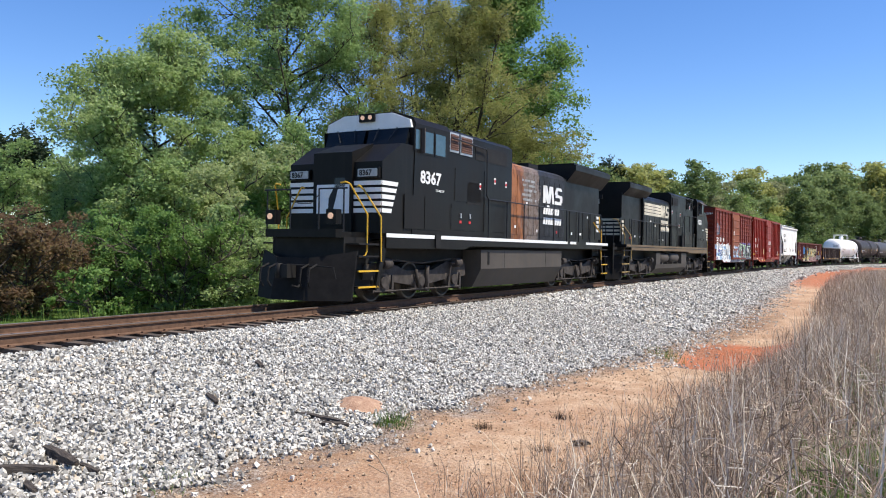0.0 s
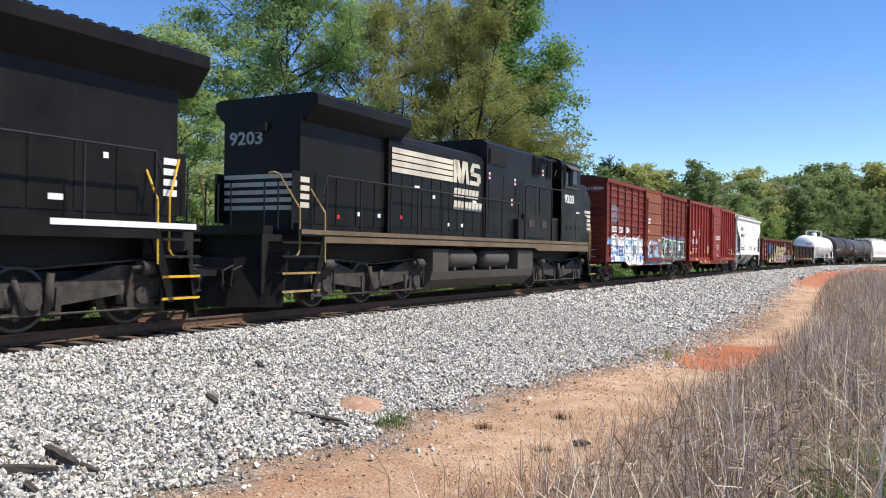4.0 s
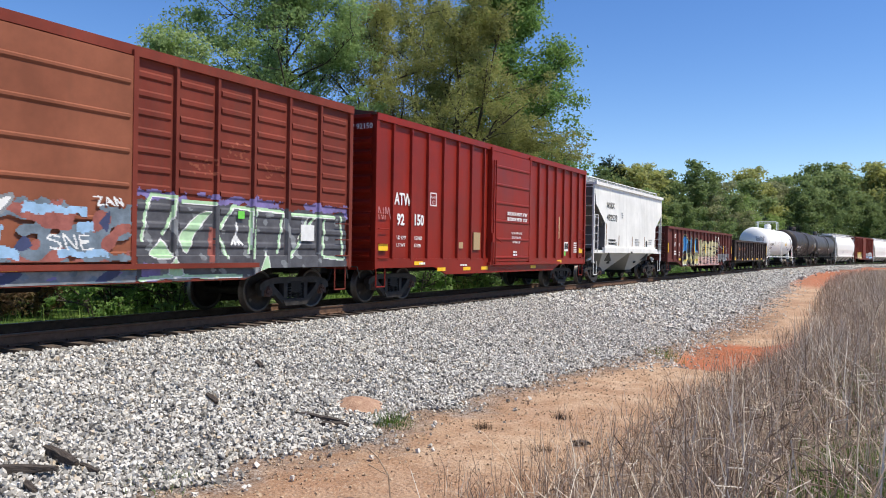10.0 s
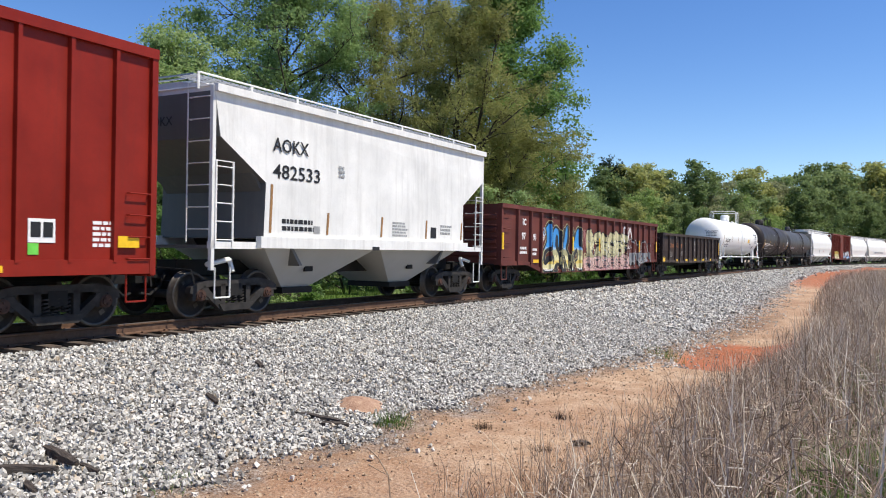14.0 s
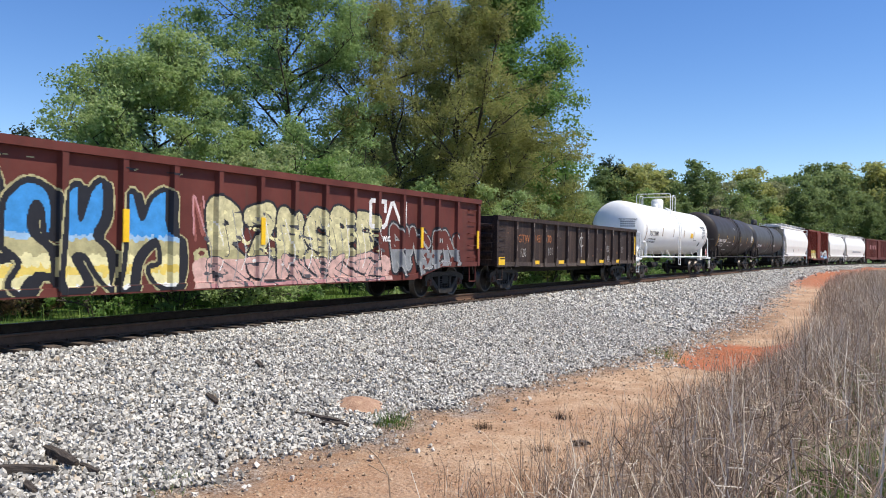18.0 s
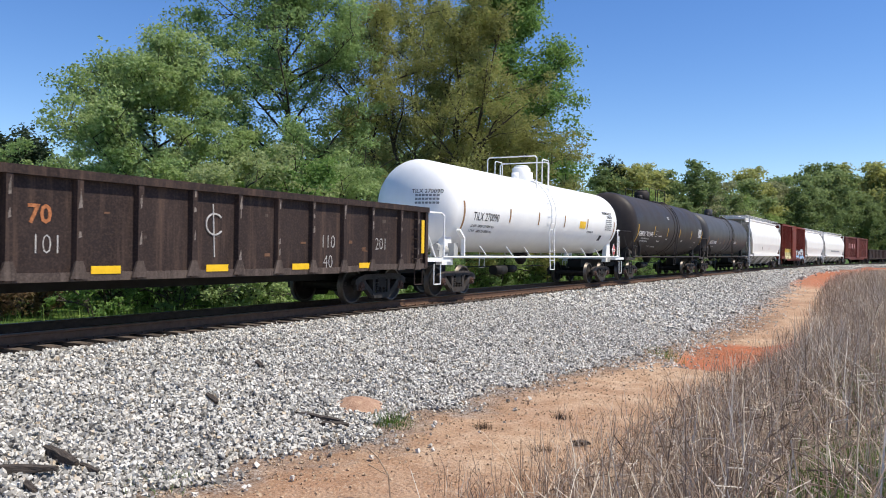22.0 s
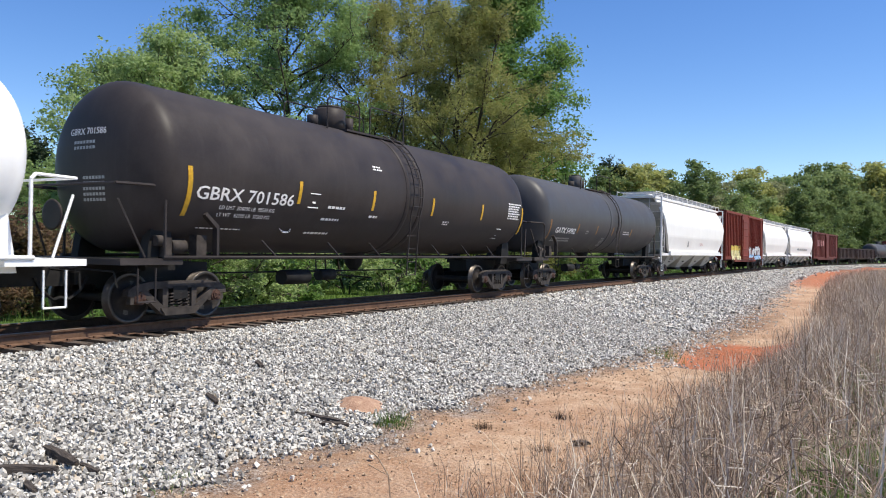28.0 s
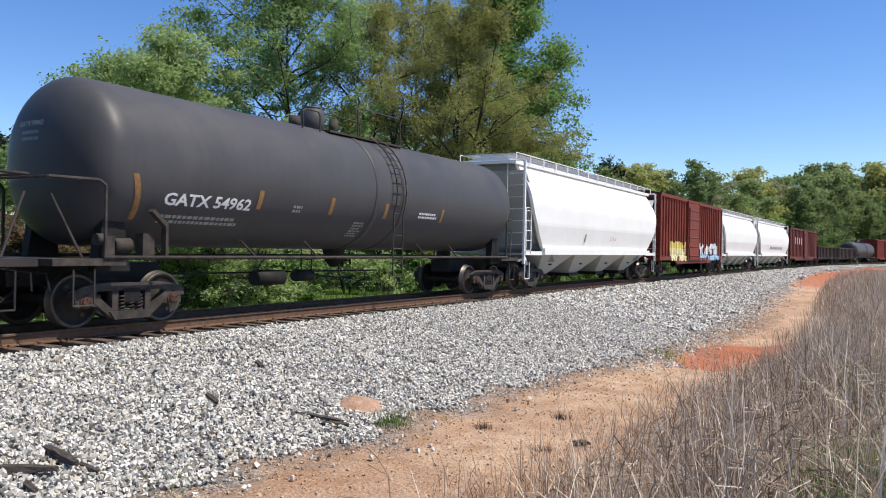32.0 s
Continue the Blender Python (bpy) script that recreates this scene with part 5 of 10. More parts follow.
def hopper(name, label, start, length, c0, c1, z_top, mats, bays, truck_u, rounded, foot, sill_z=1.46, half=0.9, detail=True, tmat=TRUCK_DUST, knee=None):
    """foot: inset of the side sheet's ends at the sill; knee: inset and height where the straight end of the side begins to slope in."""
    skin, slope_skin = mats
    car = Car(name, label, "covered hopper car", start, length, "freight cars of the train")
    if knee:
        k_in, k_z, low_in, low_z = knee
        outline = [(c0, z_top), (c0 + k_in, k_z), (c0 + low_in, low_z), (c0 + foot, sill_z), (c1 - foot, sill_z), (c1 - low_in, low_z), (c1 - k_in, k_z), (c1, z_top)]
    else:
        outline = []
        for k in range(11):
            a = k / 10
            outline.append((c0 + 0.5 + foot * a ** 1.2, z_top + (sill_z - z_top) * a))
        outline += [(c0 + c1 - u, z) for u, z in reversed(outline)]
    # body: side sheets bulge a little and the ends follow the outline
    bm = bmesh.new()
    secs = 13
    n = len(outline)
    rings = []
    for j in range(secs):
        v = -1 + 2 * j / (secs - 1)
        rings.append((v, [bm.verts.new((car.x(u), v * (0.9 if rounded else 1.50 if z < z_top else 1.46), z)) for u, z in outline]))
    rows = [r for v, r in rings]
    for a, b in zip(rows, rows[1:]):
        for k in range(n):
            bm.faces.new((a[k], a[(k + 1) % n], b[(k + 1) % n], b[k]))
    bm.faces.new(rows[0])
    bm.faces.new(list(reversed(rows[-1])))
    body = part("body", bm, skin, car.e, "white-painted steel hopper body")
    # faces turned to the ends take the greyer skin: shade in the colour
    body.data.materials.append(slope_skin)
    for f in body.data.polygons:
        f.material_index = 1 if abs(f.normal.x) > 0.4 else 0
    if rounded:
        # curved side skins made of strips
        for q in (-1, 1):
            bm = bmesh.new()
            strips = 28
            prev = None
            for k in range(strips + 1):
                a = k / strips
                z = z_top + (sill_z - z_top) * a
                ins = 0.35 + (foot - 0.35) * max(0.0, (a - 0.4) / 0.6) ** 1.6
                yy = q * (0.95 + 0.65 * math.sin(math.pi / 2 * min(a / 0.5, 1.0)) - 0.16 * max(0.0, (a - 0.7) / 0.3))
                row = [bm.verts.new((car.x(u), yy, z)) for u in (c0 + ins, (c0 + c1) / 2, c1 - ins)]
                if prev:
                    for i in range(2):
                        bm.faces.new((prev[i], prev[i + 1], row[i + 1], row[i]))
                prev = row
            # give the skin a thickness towards the inside
            geom = bmesh.ops.extrude_face_region(bm, geom=list(bm.faces))
            for v in geom["geom"]:
                if isinstance(v, bmesh.types.BMVert):
                    v.co.y -= q * 0.12
            part("side_sheet", bm, skin, car.e, "smooth bowed white side sheet")
    # roof
    rw = 1.0 if rounded else 1.46
    prism_pts = [(-rw, z_top), (rw, z_top), (rw * 0.82, z_top + 0.16), (0.4, z_top + 0.24), (-0.4, z_top + 0.24), (-rw * 0.82, z_top + 0.16)]
    part("roof", prism(bmesh.new(), prism_pts, 0, car.x(c1), car.x(c0)), skin, car.e, "white roof sheet")
    for k in range(3 if c1 - c0 < 13 else 5):
        u = c0 + (c1 - c0) * (k + 0.5) / (3 if c1 - c0 < 13 else 5)
        part("hatch_cover", lathe(bmesh.new(), [(0, 0.38), (0.1, 0.38), (0.16, 0.25)], (car.x(u), 0, z_top + 0.22), 2, 16), skin, car.e)
    for q in (-1, 1):
        wide = 0.97 if rounded else 1.47
        ys = sorted((q * wide, q * (wide + 0.09)))
        car.box("top_chord", c0 - 0.02, c1 + 0.02, ys[0], ys[1], z_top - 0.02, z_top + 0.12, skin, "", 0.01)
        car.box("side_sill", c0 + foot - 0.15, c1 - foot + 0.15, min(q * 1.44, q * 1.58), max(q * 1.44, q * 1.58), sill_z - 0.2, sill_z + 0.04, skin, "", 0.01)
        # platform sills out to the ends
        for a, b in ((c0 - 0.05, c0 + foot), (c1 - foot, c1 + 0.05)):
            car.box("platform_sill", a, b, min(q * 1.36, q * 1.46), max(q * 1.36, q * 1.46), sill_z - 0.22, sill_z - 0.08, skin)
    roof_walk(car, c0 - 0.1, c1 + 0.1, z_top + 0.1, skin, 8 if c1 - c0 < 13 else 14)
    # end structure
    for q, cc in ((1, c0), (-1, c1)):
        x = car.x(cc)
        for y in (-1.42, 1.42):
            box_bm = box(bmesh.new(), x - 0.04, x + 0.04, y - 0.04, y + 0.04, 0.95, z_top + 0.1)
            part("corner_stanchion", box_bm, skin, car.e)
        part("end_brace", pipe(bmesh.new(), [(x, -1.4, z_top + 0.1), (x, 1.4, z_top + 0.1)], 0.03, 6), skin, car.e)
        part("end_brace", pipe(bmesh.new(), [(x, 0.75, sill_z - 0.1), (x, 0.75, z_top + 0.2)], 0.016, 6), skin, car.e)
        bmp = box(bmesh.new(), min(x, x - q * 0.7), max(x, x - q * 0.7), -1.42, 1.42, sill_z - 0.22, sill_z - 0.16)
        part("end_platform", bmp, slope_skin, car.e)
        # inward slope sheets
        u_in = foot + 1.3
        zb = 1.0
        part("slope_sheet", prism(bmesh.new(), [(x - q * 0.12, z_top - 0.25), (x - q * 0.2, z_top - 0.25), (x - q * (u_in + 0.1), zb), (x - q * u_in, zb)], 1, -1.38, 1.38), slope_skin, car.e, "sloping end sheet, greyed as if in shade")
        a0, a1 = (cc + 0.05, cc + 0.5) if q > 0 else (cc - 0.5, cc - 0.05)
        ladder(car, a0, a1, 1.4, sill_z - 0.05, min(sill_z + 1.35, z_top), 5, skin)
        end_ladder(car, cc, 0.85, 1.38, sill_z + 0.15, sill_z + 2.67, 7, skin, q * 0.06)
        sill_step(car, cc + 0.3 * q, 1.42, skin, 0.42)
        part("brake_rigging", pipe(bmesh.new(), [(x - q * 0.2, 1.1, 1.05), (x - q * 0.8, 1.1, 1.15), (x - q * 0.8, 1.2, 0.9)], 0.05, 6), skin, car.e)
    # discharge bays
    for top0, top1, b0, b1 in bays:
        bm = bmesh.new()
        lo = [(b0, 0.62), (b1, 0.62)]
        v = [bm.verts.new(p) for p in ((car.x(top0), -1.4, sill_z - 0.15), (car.x(top1), -1.4, sill_z - 0.15), (car.x(top1), 1.4, sill_z - 0.15), (car.x(top0), 1.4, sill_z - 0.15),
                                       (car.x(b0), -0.62, 0.48), (car.x(b1), -0.62, 0.48), (car.x(b1), 0.62, 0.48), (car.x(b0), 0.62, 0.48))]
        for f in ((0, 1, 5, 4), (1, 2, 6, 5), (2, 3, 7, 6), (3, 0, 4, 7), (0, 3, 2, 1), (4, 5, 6, 7)):
            bm.faces.new([v[i] for i in f])
        # bay colour greyed too, for the shade below the body
        bay = part("hopper_bay", bm, HOPPER_SHADE_GREY, car.e, "pale sloping discharge bay, greyed as if in shade")
        part("outlet_gate", box(bmesh.new(), car.x(b1) - 0.08, car.x(b0) + 0.08, -0.7, 0.7, 0.36, 0.5), UNDER, bay, "dark outlet gate", 0.02)
        part("hatch_plate", box(bmesh.new(), car.x((b0 + b1) / 2) - 0.14, car.x((b0 + b1) / 2) + 0.14, 0.98, 1.03, 0.86, 1.0), UNDER, bay)
    car.box("centre_sill", c0 + 0.2, c1 - 0.2, -0.28, 0.28, 0.80, 1.12, UNDER)
    for u in truck_u:
        truck(car, u, half, tmat, detail)
    coupler(car, True), coupler(car, False)
    return car


def cement_hopper():
    car = hopper("covered_hopper", "short white two-bay covered hopper car with brown reflector strips", 77.2, 12.4, 0.45, 11.85, 4.36, (CEMENT_WHITE, CEMENT_SHADE_GREY),
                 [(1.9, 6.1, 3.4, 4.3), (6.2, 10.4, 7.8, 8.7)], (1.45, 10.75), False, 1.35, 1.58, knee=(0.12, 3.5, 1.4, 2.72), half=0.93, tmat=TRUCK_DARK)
    y = 1.505
    car.text("AOKX", 2.05, y, 3.40, 0.40, BLACK_INK, 1.0, 0.004)
    car.text("482533", 2.05, y, 2.84, 0.42, BLACK_INK, 1.26, 0.004)
    for u, z in ((1.95, 1.95), (3.85, 1.95), (6.05, 1.95), (8.25, 1.95), (10.3, 1.95)):
        car.side("reflector", [(u, z - 0.25), (u + 0.07, z - 0.25), (u + 0.11, z + (0.75 if u < 2 else 0.25)), (u + 0.04, z + (0.75 if u < 2 else 0.25))], y, y + 0.006, RUST_TAPE, "faded brown reflector strip")
    car.bars(2.35, y, 2.0, 1.2, 0.3, 2, BLACK_INK)
    car.bars(4.3, y, 3.3, 0.26, 0.3, 3, SPRAY_SILVER)
    car.box("repack_label", 8.55, 8.85, y, y + 0.006, 1.72, 2.02, BLACK_INK, "black repack stencil")
    car.box("repack_label", 3.4, 3.62, y, y + 0.006, 1.72, 1.88, SPRAY_SILVER)
    car.bars(6.6, y, 2.1, 0.8, 0.4, 5, SPRAY_SILVER)
    car.bars(9.1, y, 2.1, 0.7, 0.3, 3, SPRAY_SILVER)
    lettering("AOKX", car.x(0.45) + 0.06, -0.35, 3.75, 0.26, BLACK_INK, car.e, 1.0, 0.0, FRONT)
    car.side("sill_plate", [(5.6, 1.45), (5.9, 1.45), (5.9, 1.36), (5.6, 1.36)], 1.582, 1.588, BLACK_INK)
    return car


def long_hopper(start, length, label, seed):
    n = 4
    c0, c1 = 0.3, length - 0.25
    span = (c1 - c0 - 3.6) / n
    bays = [(c0 + 1.8 + k * span, c0 + 1.8 + (k + 1) * span - 0.1, c0 + 1.8 + (k + 0.35) * span, c0 + 1.8 + (k + 0.62) * span) for k in range(n)]
    car = hopper("covered_hopper", label, start, length, c0, c1, 4.52, (HOPPER_WHITE, HOPPER_SHADE_GREY), bays, (1.75, length - 1.75), True, 1.75, 1.48, detail=seed == 1)
    y = 1.565
    if seed == 1:
        car.text("AEX", 3.0, y + 0.01, 3.0, 0.24, SPRAY_GREY)
        car.bars(3.0, y + 0.01, 2.9, 0.5, 0.26, 2, SPRAY_GREY)
        car.side("stain_mark", [(6.2, 1.8), (6.35, 1.8), (6.6, 2.3), (6.45, 2.3)], y - 0.02, y - 0.005, SPRAY_GREY, "dark scuff")
        spray(car, "SO", 9.6, 10.6, 1.9, 2.3, lambda x: y - 0.02, [SPRAY_PINK, SPRAY_PINK], lambda v, r: 1, 5, 0.03, 0.2, 0.005)
    if seed == 3:
        bm = bmesh.new()
        for k in range(5):
            u = 6.5 + k * 1.6
            box(bm, car.x(u + 1.2), car.x(u), y - 0.03, y + 0.004, 2.0, 2.6)
        part("side_letter", bm, SPRAY_GREY, car.e, "grey block lettering")
    return car


# -- gondolas --
def gondola(name, label, start, length, c0, c1, z_top, z_bot, skin, posts, truck_u, sag=0.0, tmat=TRUCK_DARK, detail=True):
    car = Car(name, label, "gondola car", start, length, "freight cars of the train")
    y = 1.45
    for q in (-1, 1):
        outer, inner = q * y, q * (y - 0.06)
        poly = [(c0, z_bot), (truck_u[0] + 0.9, z_bot), (truck_u[0] + 2.4, z_bot - sag), (truck_u[1] - 2.4, z_bot - sag), (truck_u[1] - 0.9, z_bot), (c1, z_bot), (c1, z_top - 0.1), (c0, z_top - 0.1)]
        car.side("side_wall", poly, min(outer, inner), max(outer, inner), skin, "dented steel gondola side")
        ys = sorted((q * (y - 0.08), q * (y + 0.11)))
        car.box("top_chord", c0 - 0.03, c1 + 0.03, ys[0], ys[1], z_top - 0.14, z_top, skin, "", 0.015)
        poly = [(c0 + 0.02, z_bot - 0.02), (truck_u[0] + 0.9, z_bot - 0.02), (truck_u[0] + 2.4, z_bot - sag - 0.02), (truck_u[1] - 2.4, z_bot - sag - 0.02), (truck_u[1] - 0.9, z_bot - 0.02), (c1 - 0.02, z_bot - 0.02),
                (c1 - 0.02, z_bot + 0.12), (truck_u[1] - 0.9, z_bot + 0.12), (truck_u[1] - 2.4, z_bot - sag + 0.12), (truck_u[0] + 2.4, z_bot - sag + 0.12), (truck_u[0] + 0.9, z_bot + 0.12), (c0 + 0.02, z_bot + 0.12)]
        car.side("side_sill", poly, min(q * y, q * (y + 0.06)), max(q * y, q * (y + 0.06)), GON_SILL if skin is GON_BLACK else skin, "scuffed sill, paler as if catching light" if skin is GON_BLACK else "")
        for u in posts:
            bm = prism(bmesh.new(), [(car.x(u) - 0.085, q * y), (car.x(u) - 0.055, q * (y + 0.1)), (car.x(u) + 0.055, q * (y + 0.1)), (car.x(u) + 0.085, q * y)], 2, z_bot - (sag if truck_u[0] + 2 < u < truck_u[1] - 2 else 0), z_top - 0.13)
            part("side_post", bm, skin, car.e)
        for u in (c0 + 0.05, c1 - 0.05):
            car.box("corner_post", u - 0.07, u + 0.07, min(q * y, q * (y + 0.08)), max(q * y, q * (y + 0.08)), z_bot, z_top - 0.1, skin)
    for q, cc in ((1, c0), (-1, c1)):
        x = car.x(cc)
        bm = box(bmesh.new(), min(x, x - q * 0.08), max(x, x - q * 0.08), -y + 0.06, y - 0.06, z_bot, z_top - 0.02)
        end = part("end_wall", bm, skin, car.e, "ribbed steel gondola end")
        for k in range(4):
            z = z_bot + 0.25 + k * (z_top - z_bot - 0.4) / 4
            part("end_rib", prism(bmesh.new(), [(x - q * 0.01, z), (x + q * 0.09, z + 0.06), (x + q * 0.09, z + 0.16), (x - q * 0.01, z + 0.22)], 1, -y + 0.1, y - 0.1), skin, end)
        end_ladder(car, cc, 0.9, 1.35, z_bot + 0.2, z_top - 0.35, 5, skin, 0.16 * q)
    car.box("floor", c0 + 0.05, c1 - 0.05, -y + 0.06, y - 0.06, z_bot, z_bot + 0.06, UNDER)
    car.box("centre_sill", c0 + 0.2, c1 - 0.2, -0.3, 0.3, z_bot - 0.3, z_bot, UNDER)
    ladder(car, c0 + 0.25, c0 + 0.7, y + 0.01, z_bot + 0.25, z_top - 0.35, 4, skin, rails=False)
    ladder(car, c1 - 0.7, c1 - 0.25, y + 0.01, z_bot + 0.25, z_top - 0.35, 5, skin, rails=False)
    sill_step(car, c0 + 0.35, y, skin)
    sill_step(car, c1 - 0.35, y, skin)
    for u in truck_u:
        truck(car, u, 0.9, tmat, detail)
    coupler(car, True), coupler(car, False)
    return car, y


def brown_gondola():
    posts = [1.51, 2.65, 3.62, 4.58, 5.68, 6.79, 7.87, 8.95, 10.1, 11.16, 12.22, 13.3, 14.35, 15.5, 16.38, 17.36, 18.5]
    car, y = gondola("gondola", "oxide-brown steel gondola covered in large blue and yellow graffiti", 90.2, 20.1, 0.17, 19.95, 2.97, 0.93, GON_BROWN, posts, (1.47, 18.5), 0.32)
    side = ribbed(y, posts, 0.075, 0.105, 0.1)
    m = Mural(car, 3.5, 19.6, 0.58, 2.7)
    m.cloud(SPRAY_SKY, 0.45, 30, 0.12, (3.78, 4.1), (1.95, 2.3), 0.06)
    blue = [(SPRAY_WHITE, 0), (SPRAY_CREAM, 0.74), (SPRAY_YELLOW, 0.92), (SPRAY_CREAM, 1.06), (SPRAY_OCHRE, 1.24), (SPRAY_SKY, 1.48), (SPRAY_BLUE, 1.56)]
    for path in ([(4.15, 2.3), (4.5, 2.48), (4.62, 2.1), (4.58, 1.6), (4.2, 1.45), (4.0, 1.3), (4.0, 1.0), (4.2, 0.92), (4.55, 1.08), (4.9, 1.15), (5.0, 1.0), (4.8, 0.72), (4.4, 0.64), (3.9, 0.68), (3.68, 0.95), (3.75, 1.25), (4.0, 1.5), (4.25, 1.8), (4.22, 2.1)],
                 [(4.75, 1.35), (4.75, 1.85), (4.82, 2.1), (5.1, 2.33), (5.38, 2.28), (5.52, 2.05), (5.52, 1.6), (5.42, 1.55), (5.36, 1.95), (5.24, 2.02), (5.16, 1.82), (5.2, 1.55), (5.5, 1.3), (5.54, 0.9), (5.3, 0.95), (5.05, 0.66), (4.85, 0.8), (5.02, 1.12)],
                 [(5.76, 2.2), (5.98, 2.34), (6.02, 1.8), (6.2, 2.28), (6.42, 2.42), (6.44, 1.9), (6.28, 1.55), (6.52, 1.3), (6.6, 0.68), (6.32, 0.92), (6.1, 1.22), (5.9, 1.2), (6.12, 0.8), (5.9, 0.68), (5.68, 0.78), (5.7, 1.4)],
                 [(6.86, 2.24), (7.02, 2.3), (7.2, 1.85), (7.4, 2.22), (7.72, 2.36), (7.74, 1.85), (7.84, 1.6), (8.02, 1.52), (8.06, 1.0), (7.9, 0.66), (7.55, 0.7), (7.35, 1.0), (7.6, 1.1), (7.5, 1.5), (7.1, 1.2), (6.98, 0.7), (6.72, 0.66), (6.78, 1.0), (6.84, 1.65)]):
        m.shape(path, blue, SPRAY_BLACK, 0.06, SPRAY_BLACK, (0.14, -0.04), SPRAY_OCHRE)
    m.shape([(4.1, 0.98), (4.25, 1.2), (4.85, 1.25), (4.9, 1.16), (4.5, 1.08), (4.25, 0.92)], [(SPRAY_BLACK, 0)])
    m.line([(5.05, 0.66), (5.2, 0.86), (5.5, 0.9), (5.7, 0.66)], 0.12, SPRAY_BLACK)
    # cream over pink letters, rubbed and crossed by thin lines
    m.word("NEM", 8.3, 9.2, 1.45, 2.35, 0.06, 0.0, SPRAY_ROSE, (), 36, 0.2, 0.1)
    m.word("NA", 8.3, 9.1, 1.5, 2.4, 0.04, 0.0, SPRAY_PINK, (), 37, 0.2, 0.1)
    m.cloud(SPRAY_BLUSH, 0.10, 33, 0.5, (8.35, 15.0), (0.55, 1.2), 0.06)
    m.cloud(SPRAY_OCHRE, 0.42, 34, 0.4, (8.4, 14.2), (1.16, 1.36), 0.05)
    m.word("RZMSRE", 8.8, 14.4, 0.85, 2.2, 0.38, 0.055, SPRAY_BLACK, ((SPRAY_BLUSH, 0), (SPRAY_OCHRE, 1.16), (SPRAY_DUN, 1.34)), 38, 0.16, 0.07)
    m.word("AZNKZ", 8.5, 14.6, 0.55, 1.25, 0.12, 0.022, SPRAY_DUSK, ((SPRAY_PINK, 0), (SPRAY_BLUSH, 0.7)), 39, 0.4, 0.1)
    m.cloud(SPRAY_CREAM, 0.70, 41, 0.2, (8.6, 14.4), (1.2, 2.1), 0.05)
    m.cloud(SPRAY_WHITE, 0.86, 43, 0.2, (8.6, 14.4), (0.6, 2.1), 0.05)
    m.cloud(SPRAY_DUSK, 0.78, 42, 0.22, (8.6, 14.8), (0.6, 2.1), 0.05)
    for k in range(26):
        a = 8.7 + 0.23 * k
        m.line([(a, 0.7 + 0.25 * (k % 3)), (a + 0.12, 1.3), (a + 0.02 * (k % 5) - 0.1, 1.75 + 0.12 * (k % 4))], 0.02, (SPRAY_GREY, SPRAY_WHITE, SPRAY_DUSK)[k % 3])
    # hollow outlines towards the end, fading out
    m.word("RMSEN", 14.95, 18.6, 0.8, 1.95, 0.30, 0.06, SPRAY_BLACK, ((SPRAY_SILVER, 0),), 35, 0.3, 0.15)
    m.word("RMSEN", 14.95, 18.6, 0.8, 1.95, 0.22, 0.0, GON_BROWN, ((SPRAY_GREY, 0), (GON_BROWN, 1.4)), 35, 0.3, 0.15)
    m.cloud(SPRAY_SILVER, 0.84, 46, 0.2, (14.9, 18.4), (0.9, 1.5), 0.05)
    m.cloud(None, 0.72, 47, 0.3, (16.6, 19.4), (0.6, 2.2), 0.05)
    low = np.where(m.u < 16.1, 0.61, 0.61 + 0.32 * np.clip((m.u - 16.1) / 1.5, 0, 1))
    m.fill(m.z < low + 0.01, None)
    m.done(lambda u, z: np.maximum(side(u, z), np.where(z < np.interp(u, (16.1, 17.6), (0.61, 0.93)) + 0.13, y + 0.061, 0)), "blue and yellow, cream and pink spray-painted letters")
    # the owner's mark as plain strokes
    bm = bmesh.new()
    line = [(14.72, 2.36), (14.72, 2.60), (14.12, 2.60), (14.06, 2.54), (14.06, 2.02), (14.12, 1.96), (14.66, 1.96), (14.76, 2.04), (15.0, 2.56), (15.1, 2.58), (15.48, 2.04), (15.6, 2.04), (15.68, 2.12), (15.68, 2.62)]
    for (a, b), (c, d) in zip(line, line[1:]):
        n = math.hypot(c - a, d - b)
        ox, oz = (d - b) / n * 0.055, -(c - a) / n * 0.055
        ex, ez = (c - a) / n * 0.04, (d - b) / n * 0.04
        prism(bm, [(car.x(a - ex + ox), b - ez + oz), (car.x(c + ex + ox), d + ez + oz), (car.x(c + ex - ox), d + ez - oz), (car.x(a - ex - ox), b - ez - oz)], 1, y, y + 0.008)
    part("painted_mark", bm, WHITE_INK, car.e, "white painted bent-line mark")
    car.text("IC", 2.0, y + 0.01, 2.32, 0.30, WHITE_INK, 1.1, 0.01)
    car.text("97", 1.95, y + 0.01, 1.82, 0.32, WHITE_INK, 1.0, 0.01)
    car.text("91", 2.95, y + 0.01, 1.80, 0.32, WHITE_INK, 1.0, 0.01)
    car.text("9", 3.85, y + 0.012, 1.80, 0.32, WHITE_INK, 1.0, 0.01)
    car.text("W.C.", 14.6, y + 0.01, 1.60, 0.18, WHITE_INK, 1.0, 0.01)
    car.bars(1.8, y + 0.01, 1.55, 0.6, 0.3, 2, WHITE_INK)
    car.bars(2.9, y + 0.01, 1.5, 0.45, 0.3, 2, WHITE_INK)
    car.box("reflector", 2.85, 3.35, y + 0.062, y + 0.068, 0.98, 1.10, REFLECTOR)
    for u in (0.17, 6.73, 10.04, 16.32, 19.72):
        deep = 0.02 if 1 < u < 19 else 0.0
        car.box("reflector", u, u + 0.12, y + 0.08 + deep, y + 0.105 + deep, 1.45, 2.0, REFLECTOR)
    return car


